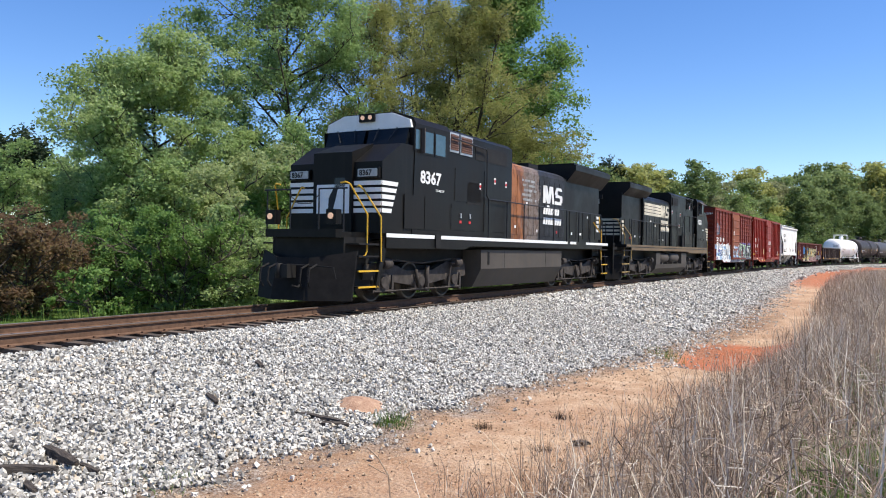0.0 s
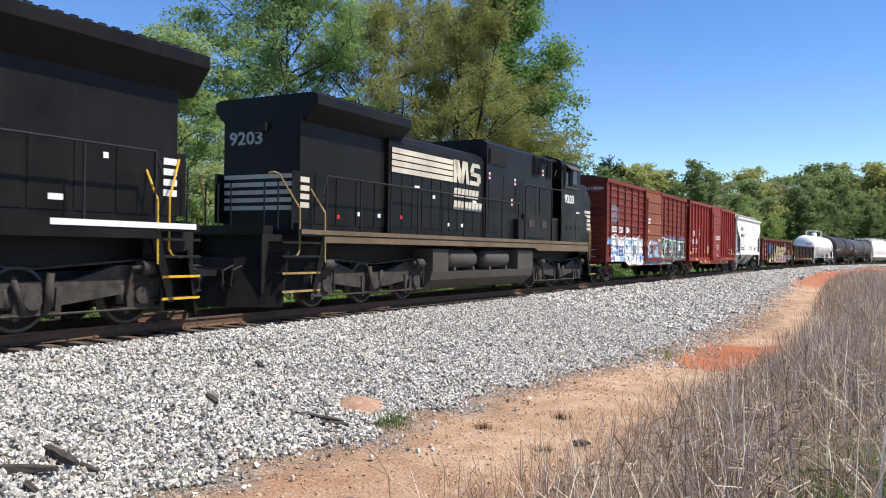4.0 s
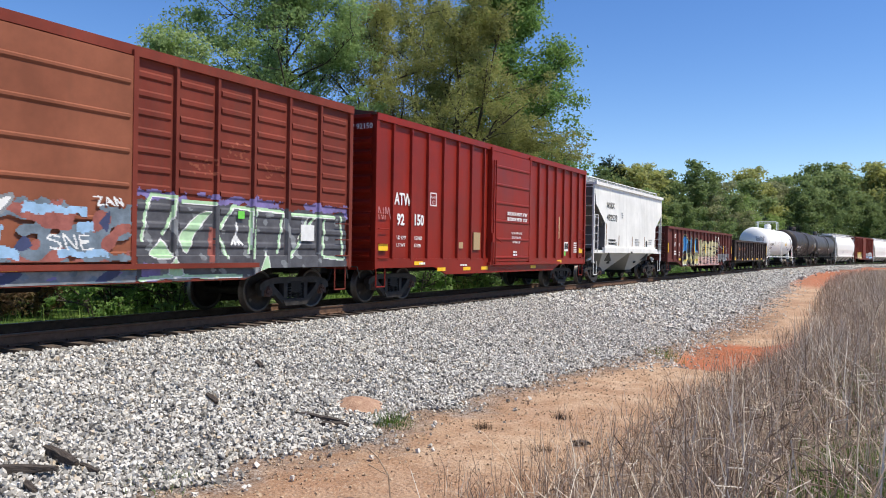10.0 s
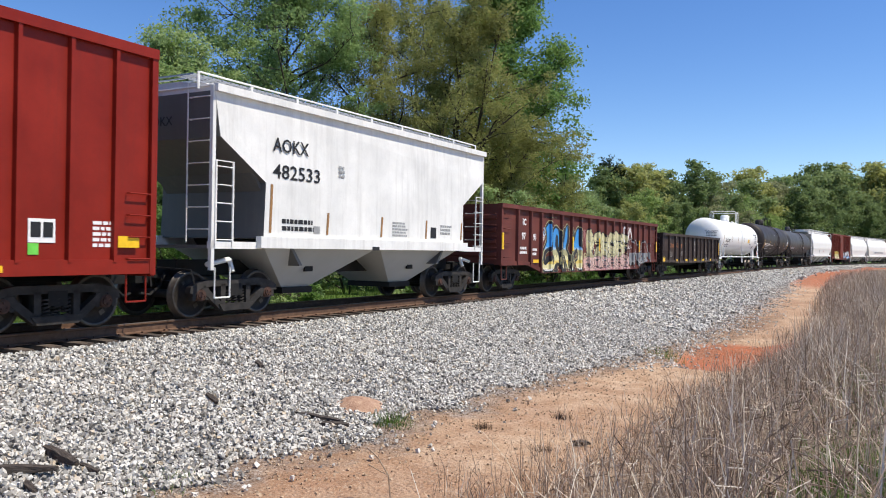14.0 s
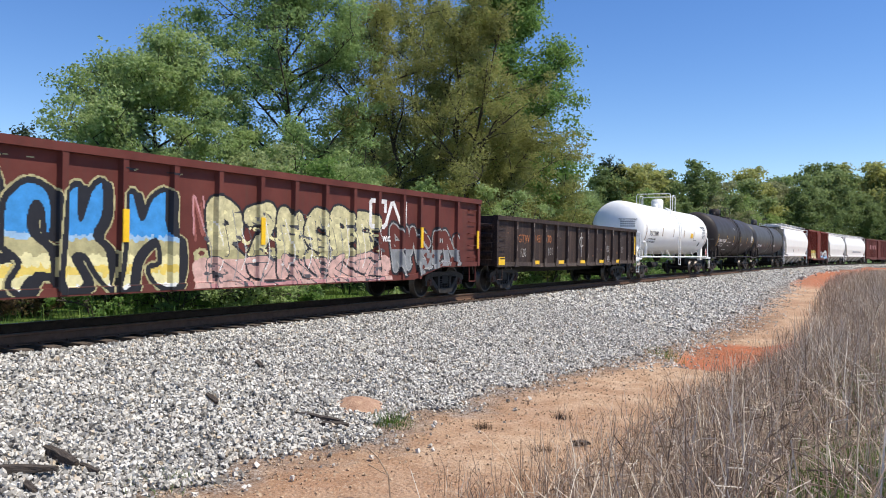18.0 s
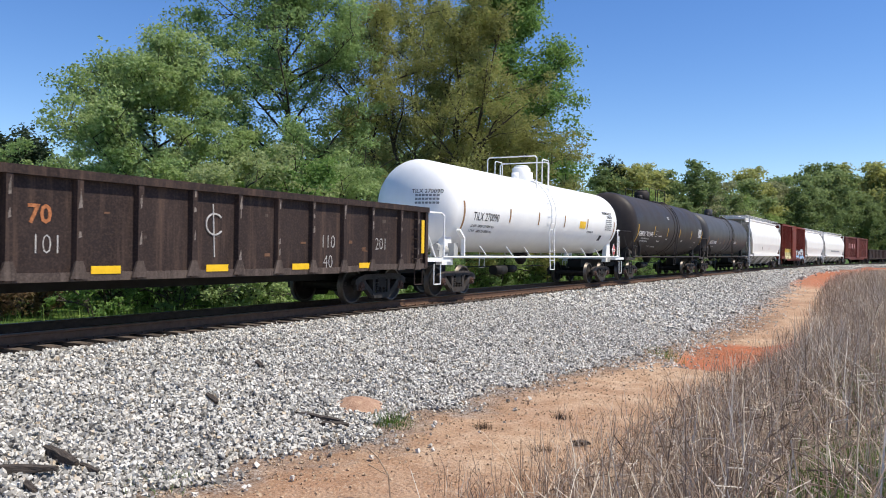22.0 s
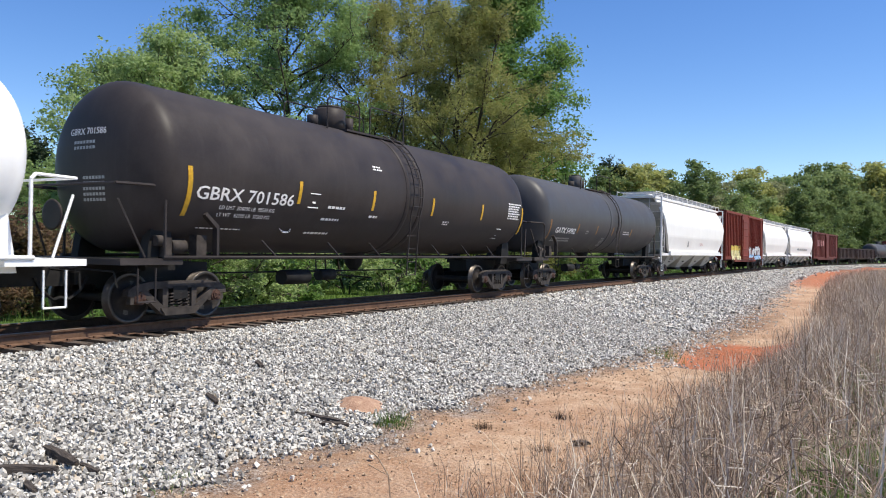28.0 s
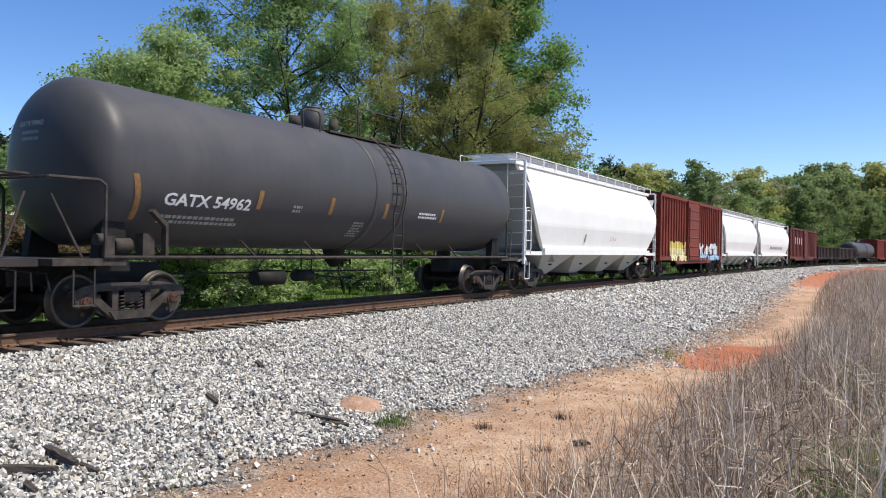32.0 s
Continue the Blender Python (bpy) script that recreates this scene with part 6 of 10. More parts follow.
CHALK = plain("chalk_white", (0.46, 0.44, 0.42), 0.8, 0.0, 0.35, 18)
ORANGE_CHALK = plain("orange_chalk", (0.40, 0.15, 0.06), 0.8, 0.0, 0.5, 14)
PALE_SCUFF = plain("bare_scuffed_steel", (0.22, 0.185, 0.16), 0.7, 0.0, 0.4, 16)


def black_gondola():
    posts = [1.87, 3.33, 4.47, 5.62, 6.78, 7.98, 9.15, 10.3, 11.43, 12.58, 13.74, 15.05, 15.9]
    car, y = gondola("gondola", "rusty black steel gondola with yellow reflectors and chalk numbers", 111.1, 16.75, 0.32, 16.42, 2.56, 0.90, GON_BLACK, posts, (1.8, 14.8), 0.06)
    for u in (0.42, 3.35, 5.85, 8.3, 10.75, 13.2):
        w = 0.52 if u < 1 else 0.56
        car.box("reflector", u, u + w, y + 0.064, y + 0.07, 0.93, 1.19 if u < 1 else 1.06, REFLECTOR)
    car.box("reflector", 16.05, 16.2, y + 0.085, y + 0.1, 1.3, 2.2, REFLECTOR)
    car.text("GTW", 2.12, y + 0.006, 1.70, 0.40, ORANGE_CHALK, 1.05, -0.004)
    car.text("1451", 3.62, y + 0.006, 1.72, 0.40, ORANGE_CHALK, 0.78, -0.002)
    car.text("70", 4.8, y + 0.006, 1.72, 0.40, ORANGE_CHALK, 1.0, 0.008)
    for body, u, z in (("120", 2.3, 1.2), ("101", 4.85, 1.25), ("110", 11.78, 1.4), ("201", 13.95, 1.38), ("40", 11.8, 0.95)):
        car.text(body, u, y + 0.006 + (0.06 if z < 1.2 else 0), z, 0.44, CHALK, 0.82, -0.009)
    bm = bmesh.new()
    pts = [(8.55 + 0.22 * math.cos(a), 0, 1.82 + 0.2 * math.sin(a)) for a in np.linspace(0.7, 5.6, 14)]
    pipe(bm, [(car.x(p[0]), y + 0.008, p[2]) for p in pts], 0.02, 4)
    pipe(bm, [(car.x(8.55), y + 0.008, 1.2), (car.x(8.5), y + 0.008, 2.2)], 0.016, 4)
    part("chalk_mark", bm, CHALK, car.e, "white chalk sign")
    for u in posts:
        part("post_gusset", prism(bmesh.new(), [(car.x(u) - 0.16, 0.86), (car.x(u) + 0.16, 0.86), (car.x(u) + 0.06, 1.14), (car.x(u) - 0.06, 1.14)], 1, y + 0.06, y + 0.105), GON_SILL, car.e)
    rng = random.Random(12)
    for u in posts:
        for k in range(3):
            z = rng.choice((rng.uniform(1.95, 2.3), rng.uniform(1.1, 2.2)))
            w = rng.uniform(0.01, 0.035)
            car.side("scuff", [(u - w, z), (u + w, z + 0.02), (u + w * 0.6, z + rng.uniform(0.08, 0.3)), (u - w * 0.7, z + 0.1)], y + 0.1, y + 0.104, PALE_SCUFF, "pale scuff on a post")
    for k in range(18):
        u, z = rng.uniform(0.6, 16.0), rng.uniform(1.1, 2.2)
        car.box("scuff", u, u + rng.uniform(0.05, 0.22), y + 0.002, y + 0.005, z, z + rng.uniform(0.02, 0.1), rng.choice((GON_SILL, TRUCK_RUST, GON_SILL)), "pale scuff on the side")
    return car


# -- tank cars --
def tank_profile(a, b, r, head, knuckle):
    """A shell with elliptical heads."""
    curve = [(math.sin(t) ** knuckle, math.cos(t) ** knuckle if t < 1.57 else 0.0) for t in np.linspace(0, math.pi / 2, 15)]
    prof = [(a + head * (1 - p), max(r * q, 0.02)) for p, q in reversed(curve)]
    prof += [(a + head + (b - a - 2 * head) * k / 8, r) for k in range(1, 8)]
    return prof + [(b - head * (1 - p), max(r * q, 0.02)) for p, q in curve]


def tank_car(label, start, length, t0, t1, r, zc, skin, trim, dome_u, ladder_u, truck_u, seams, tmat, bright, struts, big_dome, rails=((-1.4, 0.7, 0.6), (1.2, 2.6, 0.75)), detail=True):
    car = Car("tank_car", label, "tank car", start, length, "freight cars of the train")
    a, b = car.x(t1), car.x(t0)
    shell = part("tank", lathe(bmesh.new(), tank_profile(a, b, r, 0.68, 1.0 if bright else 0.8), (0, 0, zc), 0, 56), skin, car.e, "smooth welded steel tank with domed heads")
    for u in seams:
        part("weld_band", lathe(bmesh.new(), [(-0.10, r + 0.003), (-0.085, r + 0.02), (0.085, r + 0.02), (0.10, r + 0.003)], (car.x(u), 0, zc), 0, 56), skin, shell, "raised band round the tank")
    z_sill = 1.19
    e0, e1 = 0.12, length - 0.12
    for q in (-1, 1):
        car.pipe("side_rail", [(e0 + 0.9, q * 1.42, z_sill), (e1 - 0.9, q * 1.42, z_sill)], 0.035, trim, "", 8)
        for u in struts:
            car.pipe("rail_strut", [(u, q * 1.40, z_sill + 0.02), (u - 0.33, q * (1.40 - 0.1), z_sill + 0.34)], 0.022, trim)
        for u in (t0 + 0.7, t1 - 0.7):
            car.side("tank_saddle", [(u - 0.35, 0.95), (u + 0.35, 0.95), (u + 0.18, zc - r * 0.55), (u - 0.18, zc - r * 0.55)], min(q * 0.85, q * 1.05), max(q * 0.85, q * 1.05), trim if bright else UNDER, "saddle plate")
    # end platforms and railings
    for sgn, ue in ((1, e0), (-1, e1)):
        u_in = ue + sgn * 1.35
        ua, ub = sorted((ue, u_in))
        car.box("end_platform", ua, ub, -1.42, 1.42, z_sill - 0.13, z_sill - 0.02, trim, "grated end platform")
        for q in (-1, 1):
            pts = [(ue + sgn * 0.95, q * 1.40, z_sill), (ue + sgn * 0.95, q * 1.40, z_sill + 1.18), (ue + sgn * 0.85, q * 1.36, z_sill + 1.27), (ue + sgn * 0.05, q * 1.2, z_sill + 1.27)]
            car.pipe("end_railing", pts, 0.03, trim)
            car.pipe("railing_brace", [(ue + sgn * 0.1, q * 1.2, z_sill + 1.0), (ue + sgn * 0.55, q * 1.36, z_sill)], 0.022, trim)
            sill_step(car, ue + sgn * 0.55, q * 1.42, trim, 0.42, 0.38)
        car.pipe("end_railing", [(ue + sgn * 0.05, -1.2, z_sill + 1.27), (ue + sgn * 0.05, 1.2, z_sill + 1.27)], 0.024, trim)
        car.box("stub_sill", *sorted((ue - sgn * 0.05, ue + sgn * 3.0)), -0.32, 0.32, 0.70, 1.08, UNDER, "heavy centre stub sill", 0.02)
    # brake valve by the leading platform
    bm = cyl(bmesh.new(), (car.x(1.5), 1.0, z_sill + 0.2), (car.x(1.85), 1.0, z_sill + 0.2), 0.14, 12)
    box(bm, car.x(1.45), car.x(1.25), 0.85, 1.15, z_sill, z_sill + 0.36)
    cyl(bm, (car.x(1.1), 1.1, z_sill + 0.3), (car.x(1.25), 1.1, z_sill + 0.3), 0.1, 10)
    part("brake_valve", bm, HOPPER_SHADE_GREY if bright else TRUCK_DUST, car.e, "cluster of air-brake valves", 0.01)
    part("valve_body", box(bmesh.new(), car.x(2.2), car.x(1.95), 1.05, 1.25, z_sill, z_sill + 0.42), HOPPER_SHADE_GREY if bright else TRUCK_DUST, car.e, "", 0.03)
    part("bracket", prism(bmesh.new(), [(car.x(2.3), z_sill), (car.x(2.36), z_sill), (car.x(2.36), z_sill + 0.6), (car.x(2.05), z_sill + 0.85), (car.x(2.0), z_sill + 0.8), (car.x(2.3), z_sill + 0.55)], 1, 1.3, 1.42), trim, car.e)
    # hand brake wheel
    part("brake_wheel", lathe(bmesh.new(), [(-0.02, 0.27), (0.02, 0.29), (0.03, 0.25)], (car.x(e0 + 0.25), -0.75, z_sill + 0.75), 0, 20), trim, car.e)
    # top fittings
    zt = zc + r
    dm = part("dome", lathe(bmesh.new(), [(-0.25, big_dome), (0.40, big_dome), (0.45, big_dome * 0.8), (0.48, 0.1)], (car.x(dome_u), 0, zt + 0.05), 2, 24), skin, car.e, "round manway dome")
    part("dome_cover", cyl(bmesh.new(), (car.x(dome_u), 0, zt + 0.5), (car.x(dome_u), 0, zt + 0.56), big_dome * 0.75, 20), skin, dm)
    part("safety_valve", cyl(bmesh.new(), (car.x(dome_u + 0.85), 0, zt - 0.05), (car.x(dome_u + 0.85), 0, zt + 0.38), 0.12, 12), trim, car.e)
    part("safety_valve", cyl(bmesh.new(), (car.x(dome_u - 0.8), 0.1, zt - 0.05), (car.x(dome_u - 0.8), 0.1, zt + 0.22), 0.14, 12), trim, car.e)
    pu1 = dome_u + rails[-1][1]
    if bright:
        for u, top in ((dome_u - 0.9, 0.82), (dome_u + 0.25, 0.70)):
            car.pipe("dome_railing", [(u, -1.03, zt - 0.44), (u, -1.03, zt + top - 0.08), (u, -0.95, zt + top), (u, 0.95, zt + top), (u, 1.03, zt + top - 0.08), (u, 1.03, zt - 0.44)], 0.024, trim)
    for q in (-1, 1):
        car.box("dome_platform", dome_u - 0.2, pu1, min(q * 0.35, q * 0.72), max(q * 0.35, q * 0.72), zt - 0.12, zt - 0.07, trim, "grated platform at the dome")
        for a, b, h in rails:
            a, b, lat = dome_u + a, dome_u + b, 1.0 if bright else 0.68
            low = zt - 0.42 if bright else zt - 0.2
            car.pipe("dome_railing", [(a, q * lat, low), (a, q * lat, zt + h - 0.08), (a + 0.08, q * lat, zt + h), (b - 0.08, q * lat, zt + h), (b, q * lat, zt + h - 0.08), (b, q * lat, low)], 0.021, trim)
        # ladder that follows the tank's curve
        bm = bmesh.new()
        for du in (-0.22, 0.22):
            pts = [(car.x(ladder_u + du), q * 1.5, 0.72)] + [(car.x(ladder_u + du), q * (r + 0.12) * math.cos(t), zc + (r + 0.12) * math.sin(t)) for t in np.linspace(-0.35, 1.15, 9)]
            pipe(bm, pts, 0.02, 5)
        lad = part("ladder", bm, trim, car.e, "curved side ladder")
        for k in range(15):
            t = -0.35 + 1.5 * (k - 4) / 10
            yy, zz = (q * (r + 0.12) * math.cos(t), zc + (r + 0.12) * math.sin(t)) if k > 3 else (q * 1.5, 0.72 + 0.345 * k)
            part("rung", pipe(bmesh.new(), [(car.x(ladder_u - 0.22), yy, zz), (car.x(ladder_u + 0.22), yy, zz)], 0.014, 5), trim, lad)
    part("bottom_outlet", lathe(bmesh.new(), [(-0.45, 0.1), (-0.3, 0.22), (0, 0.3), (0.3, 0.5)], (car.x((t0 + t1) / 2), 0, zc - r), 2, 18), UNDER, car.e, "dark bottom outlet skid")
    brake_gear(car, (t0 + t1) / 2 - 3.5)
    for u in truck_u:
        truck(car, u, 0.9, tmat, detail)
    coupler(car, True), coupler(car, False)

    def at(z):
        """The y of the shell at the height z, a little proud."""
        return math.sqrt(max(r * r - (z - zc) ** 2, 0.01)) + 0.006
    return car, at


def on_shell(car, body, u, z, size, r, zc, mat, width=0.0, bold=0.0):
    """Lettering bent round a tank."""
    me = text_mesh(body, size, mat, 1.0, 0.001, bold)
    if width:
        wide = width / max(v.co.x for v in me.vertices)
        for v in me.vertices:
            v.co.x *= wide
    for v in me.vertices:
        a = (z + v.co.y - zc) / r
        v.co = (car.x(u) - v.co.x, (r + 0.006 + v.co.z) * math.cos(a), zc + (r + 0.006 + v.co.z) * math.sin(a))
    ob = new("lettering", me)
    ob.parent = car.e
    return ob


def shell_strip(car, u0, u1, z0, z1, r, zc, mat, name="reflector", label="", lean=0.0):
    bm = bmesh.new()
    rows = []
    for k in range(9):
        z = z0 + (z1 - z0) * k / 8
        a = (z - zc) / r
        sh = lean * (k / 8) ** 2
        rows.append([bm.verts.new((car.x(u + sh), (r + o) * math.cos(a), zc + (r + o) * math.sin(a))) for u, o in ((u0, 0.008), (u1, 0.008))])
    for p, q in zip(rows, rows[1:]):
        bm.faces.new((p[0], p[1], q[1], q[0]))
    return part(name, bm, mat, car.e, label)


def shell_bars(car, u, z, w, h, rows, r, zc, mat, seed=0):
    rng = random.Random(seed + int(u * 31))
    bm = bmesh.new()
    pitch = h / rows
    for k in range(rows):
        p, end = 0.0, w * rng.uniform(0.7, 1.0)
        while p < end:
            st = min(rng.uniform(0.05, 0.14), end - p)
            za, zb = z - k * pitch - pitch * 0.6, z - k * pitch
            va = [(za - zc) / r, (zb - zc) / r]
            q = [bm.verts.new((car.x(u + uu), (r + 0.007) * math.cos(a), zc + (r + 0.007) * math.sin(a))) for uu, a in ((p, va[0]), (p + st, va[0]), (p + st, va[1]), (p, va[1]))]
            bm.faces.new(q)
            p += st + 0.03
    return part("small_print", bm, mat, car.e)


def white_tank():
    r, zc = 1.42, 2.75
    car, at = tank_car("glossy white tank car with a railed dome and white ladders", 127.6, 18.9, 1.22, 18.2, r, zc, TANK_WHITE, TANK_WHITE, 9.65, 9.3, (2.5, 16.4), [], TRUCK_DUST, True,
                       (3.9, 5.9, 7.4, 11.3, 13.4, 15.2), 0.36, ((-0.3, 0.38, 0.76),))
    on_shell(car, "TILX 270090", 2.95, 2.34, 0.37, r, zc, BLACK_INK, 1.82, 0.002)
    on_shell(car, "LD LMT  200200  LB  90800  KG", 2.93, 2.11, 0.13, r, zc, BLACK_INK, 1.6)
    on_shell(car, "LT WT    62800  LB  28500  KG", 2.93, 1.93, 0.13, r, zc, BLACK_INK, 1.6)
    shell_strip(car, 2.3, 2.40, 1.93, 2.9, r, zc, RUST_TAPE, label="faded brown reflector strip", lean=-0.1)
    for u in (5.58, 8.1, 10.75, 13.45):
        shell_strip(car, u, u + 0.10, 2.36, 2.82, r, zc, RUST_TAPE, label="faded brown reflector strip")
    shell_strip(car, 12.55, 13.28, 2.38, 2.68, r, zc, REFLECTOR, "caution_sign", "yellow warning sign")
    shell_bars(car, 12.62, 2.62, 0.6, 0.2, 2, r, zc, BLACK_INK)
    on_shell(car, "METHYLMETHACRYLATE", 15.5, 3.1, 0.17, r, zc, BLACK_INK, 1.38, 0.003)
    on_shell(car, "STABILIZED", 16.1, 2.94, 0.17, r, zc, BLACK_INK, 0.78, 0.003)
    shell_bars(car, 15.92, 2.88, 0.97, 0.52, 6, r, zc, SPRAY_GREY)
    shell_strip(car, 17.18, 17.3, 1.94, 2.84, r, zc, RUST_TAPE, label="faded brown reflector strip", lean=-0.08)
    shell_strip(car, 15.42, 15.74, 1.87, 2.13, r, zc, BLACK_INK, "repack_label", "black repack stencil")
    shell_bars(car, 13.6, 2.3, 0.9, 0.14, 1, r, zc, SPRAY_GREY)
    on_head(car, "TILX 270090", 0.28 - 0.1, 3.14 - 0.06, 0.2 * 0.88, 1.22, r, zc, BLACK_INK)
    bars_on_head(car, 0.3, 3.05, 0.75, 0.34, 3, 1.22, r, zc, SPRAY_GREY)
    # placard holder on the rear railing
    c = car.x(17.1)
    ob = part("placard", prism(bmesh.new(), [(c, 1.2), (c - 0.25, 1.5), (c, 1.8), (c + 0.25, 1.5)], 1, 1.43, 1.45), WHITE_INK, car.e, "red and white diamond placard")
    part("placard_face", prism(bmesh.new(), [(c, 1.24), (c - 0.215, 1.5), (c, 1.76), (c + 0.215, 1.5)], 1, 1.45, 1.454), RED_MARK, ob)
    part("placard_band", box(bmesh.new(), c - 0.13, c + 0.13, 1.454, 1.458, 1.44, 1.56), WHITE_INK, ob)
    for k in range(4):
        part("placard_mark", box(bmesh.new(), c + 0.085 - k * 0.055, c + 0.12 - k * 0.055, 1.458, 1.461, 1.465, 1.535), BLACK_INK, ob)
    return car


def head_x(car, y, z, t0, r, zc, knuckle, lift=0.008):
    """The x of the leading domed head at (y, z), a little proud."""
    q = min(math.hypot(y, z - zc) / r, 0.999)
    c = q ** (1 / knuckle)
    return car.x(t0) - 0.68 * (1 - math.sqrt(1 - c * c) ** knuckle) + lift


def on_head(car, body, y, z, size, t0, r, zc, mat, knuckle=1.0):
    """Lettering bent over the leading head."""
    me = text_mesh(body, size, mat, 1.0, 0.001, 0.0)
    for v in me.vertices:
        yy, zz = y + v.co.x, z + v.co.y
        v.co = (head_x(car, yy, zz, t0, r, zc, knuckle) + v.co.z, yy, zz)
    ob = new("lettering", me)
    ob.parent = car.e
    return ob


def bars_on_head(car, y, z, w, h, rows, t0, r, zc, mat, knuckle=1.0):
    bm = bmesh.new()
    for k in range(rows):
        for j in range(7):
            a, b = y + j * w / 7, y + (j + 0.75) * w / 7
            lo, hi = z - k * h / rows - h / rows * 0.55, z - k * h / rows
            bm.faces.new([bm.verts.new((head_x(car, p, q, t0, r, zc, knuckle), p, q)) for p, q in ((a, lo), (b, lo), (b, hi), (a, hi))])
    return part("small_print", bm, mat, car.e)


def black_tank():
    r, zc = 1.60, 2.87
    car, at = tank_car("long matte black tank car with yellow reflector strips", 146.9, 17.8, 0.58, 16.85, r, zc, TANK_BLACK, TANK_BLACK, 7.55, 9.23, (1.70, 15.45), [8.9, 9.6], TRUCK_DUST, False,
                       (4.0, 6.2, 7.9, 11.0, 12.8, 14.5), 0.42, ((-0.95, 0.38, 0.62), (0.85, 2.5, 0.66)))
    on_shell(car, "GBRX 701586", 1.65, 2.27, 0.36, r, zc, WHITE_INK, 2.75, 0.004)
    on_shell(car, "LD LMT  204000 LB  92530 KG", 2.33, 2.09, 0.12, r, zc, WHITE_INK)
    on_shell(car, "LT WT   82000 LB  37200 KG", 2.33, 1.93, 0.12, r, zc, WHITE_INK)
    shell_strip(car, 1.46, 1.57, 1.9, 2.85, r, zc, YELLOW_PAINT, label="yellow reflector strip", lean=-0.08)
    for u in (4.5, 7.3, 10.2, 13.25):
        shell_strip(car, u, u + 0.10, 2.33, 2.82, r, zc, YELLOW_PAINT, label="yellow reflector strip")
    shell_strip(car, 16.36, 16.47, 1.93, 2.87, r, zc, YELLOW_PAINT, label="yellow reflector strip", lean=-0.1)
    shell_bars(car, 15.2, 2.98, 1.0, 0.56, 7, r, zc, WHITE_INK)
    for u, z, w, h, n in ((5.6, 2.35, 0.8, 0.1, 1), (5.5, 2.05, 0.7, 0.1, 1), (7.3, 2.2, 0.4, 0.1, 1), (7.35, 3.45, 0.4, 0.14, 2), (11.0, 2.2, 0.4, 0.14, 2), (2.0, 1.65, 1.2, 0.05, 1), (5.2, 1.65, 1.0, 0.1, 1)):
        shell_bars(car, u, z, w, h, n, r, zc, WHITE_INK)
    spray(car, "O", 4.3, 4.75, 1.7, 1.95, lambda x: at(1.8), [WHITE_INK, TANK_BLACK], lambda v, q: 1, 4, 0.015, 0.1, 0.01)
    for u, z in ((4.9, 2.28), (14.68, 1.8)):
        bm = bmesh.new()
        for a, b, c, d in ((u, u + 0.35, z, z + 0.02), (u, u + 0.35, z + 0.3, z + 0.32), (u, u + 0.02, z, z + 0.32), (u + 0.33, u + 0.35, z, z + 0.32), (u + 0.12, u + 0.22, z + 0.1, z + 0.22)):
            box(bm, car.x(b), car.x(a), at(c) - 0.02, at(c) + 0.004, c, d)
        part("repack_label", bm, WHITE_INK, car.e, "white framed stencil")
    on_head(car, "GBRX 701586", -0.64, 3.40, 0.175, 0.58, r, zc, WHITE_INK, 0.8)
    bars_on_head(car, -0.48, 3.29, 0.62, 0.2, 2, 0.58, r, zc, SPRAY_SILVER, 0.8)
    bars_on_head(car, -0.2, 2.64, 0.6, 0.5, 5, 0.58, r, zc, SPRAY_SILVER, 0.8)
    return car


def slate_tank():
    r, zc = 1.49, 2.86
    car, at = tank_car("weathered slate-grey tank car with rust streaks and a black ladder", 164.7, 17.8, 0.80, 17.3, r, zc, TANK_SLATE, TRUCK_DUST, 8.1, 9.8, (1.85, 16.05), [8.9, 10.15], TRUCK_DUST, False,
                       (4.6, 6.6, 11.4, 13.2), 0.30, ((-1.2, -0.55, 0.3), (1.0, 3.0, 0.66)))
    on_shell(car, "GATX 54962", 2.3, 2.11, 0.33, r, zc, WHITE_INK, 2.2, 0.008)
    shell_bars(car, 2.35, 1.9, 2.6, 0.24, 2, r, zc, SPRAY_SILVER)
    shell_strip(car, 1.72, 1.84, 1.75, 2.62, r, zc, RUST_TAPE, label="faded orange reflector strip", lean=-0.18)
    for u in (4.66, 7.05, 9.3, 12.2):
        shell_strip(car, u, u + 0.13, 2.15, 2.55, r, zc, RUST_TAPE, label="faded orange reflector strip")
    shell_bars(car, 11.0, 2.4, 1.0, 0.2, 2, r, zc, WHITE_INK)
    shell_bars(car, 8.2, 2.0, 0.5, 0.5, 6, r, zc, SPRAY_SILVER)
    shell_bars(car, 5.8, 2.3, 0.3, 0.2, 2, r, zc, SPRAY_SILVER)
    on_head(car, "GATX 54962", -0.62, 3.42, 0.13, 0.80, r, zc, SPRAY_SILVER, 0.8)
    bars_on_head(car, -0.5, 3.34, 0.5, 0.22, 2, 0.80, r, zc, SPRAY_GREY, 0.8)
    return car


def far_tank(start):
    r, zc = 1.4, 2.5
    return tank_car("dark grey tank car far back in the train", start, 18.5, 0.6, 17.8, r, zc, TANK_SLATE, TANK_SLATE, 8.5, 9.6, (2.0, 16.4), [9.1], TRUCK_DARK, False, (5.0, 12.0), 0.45, detail=False)[0]


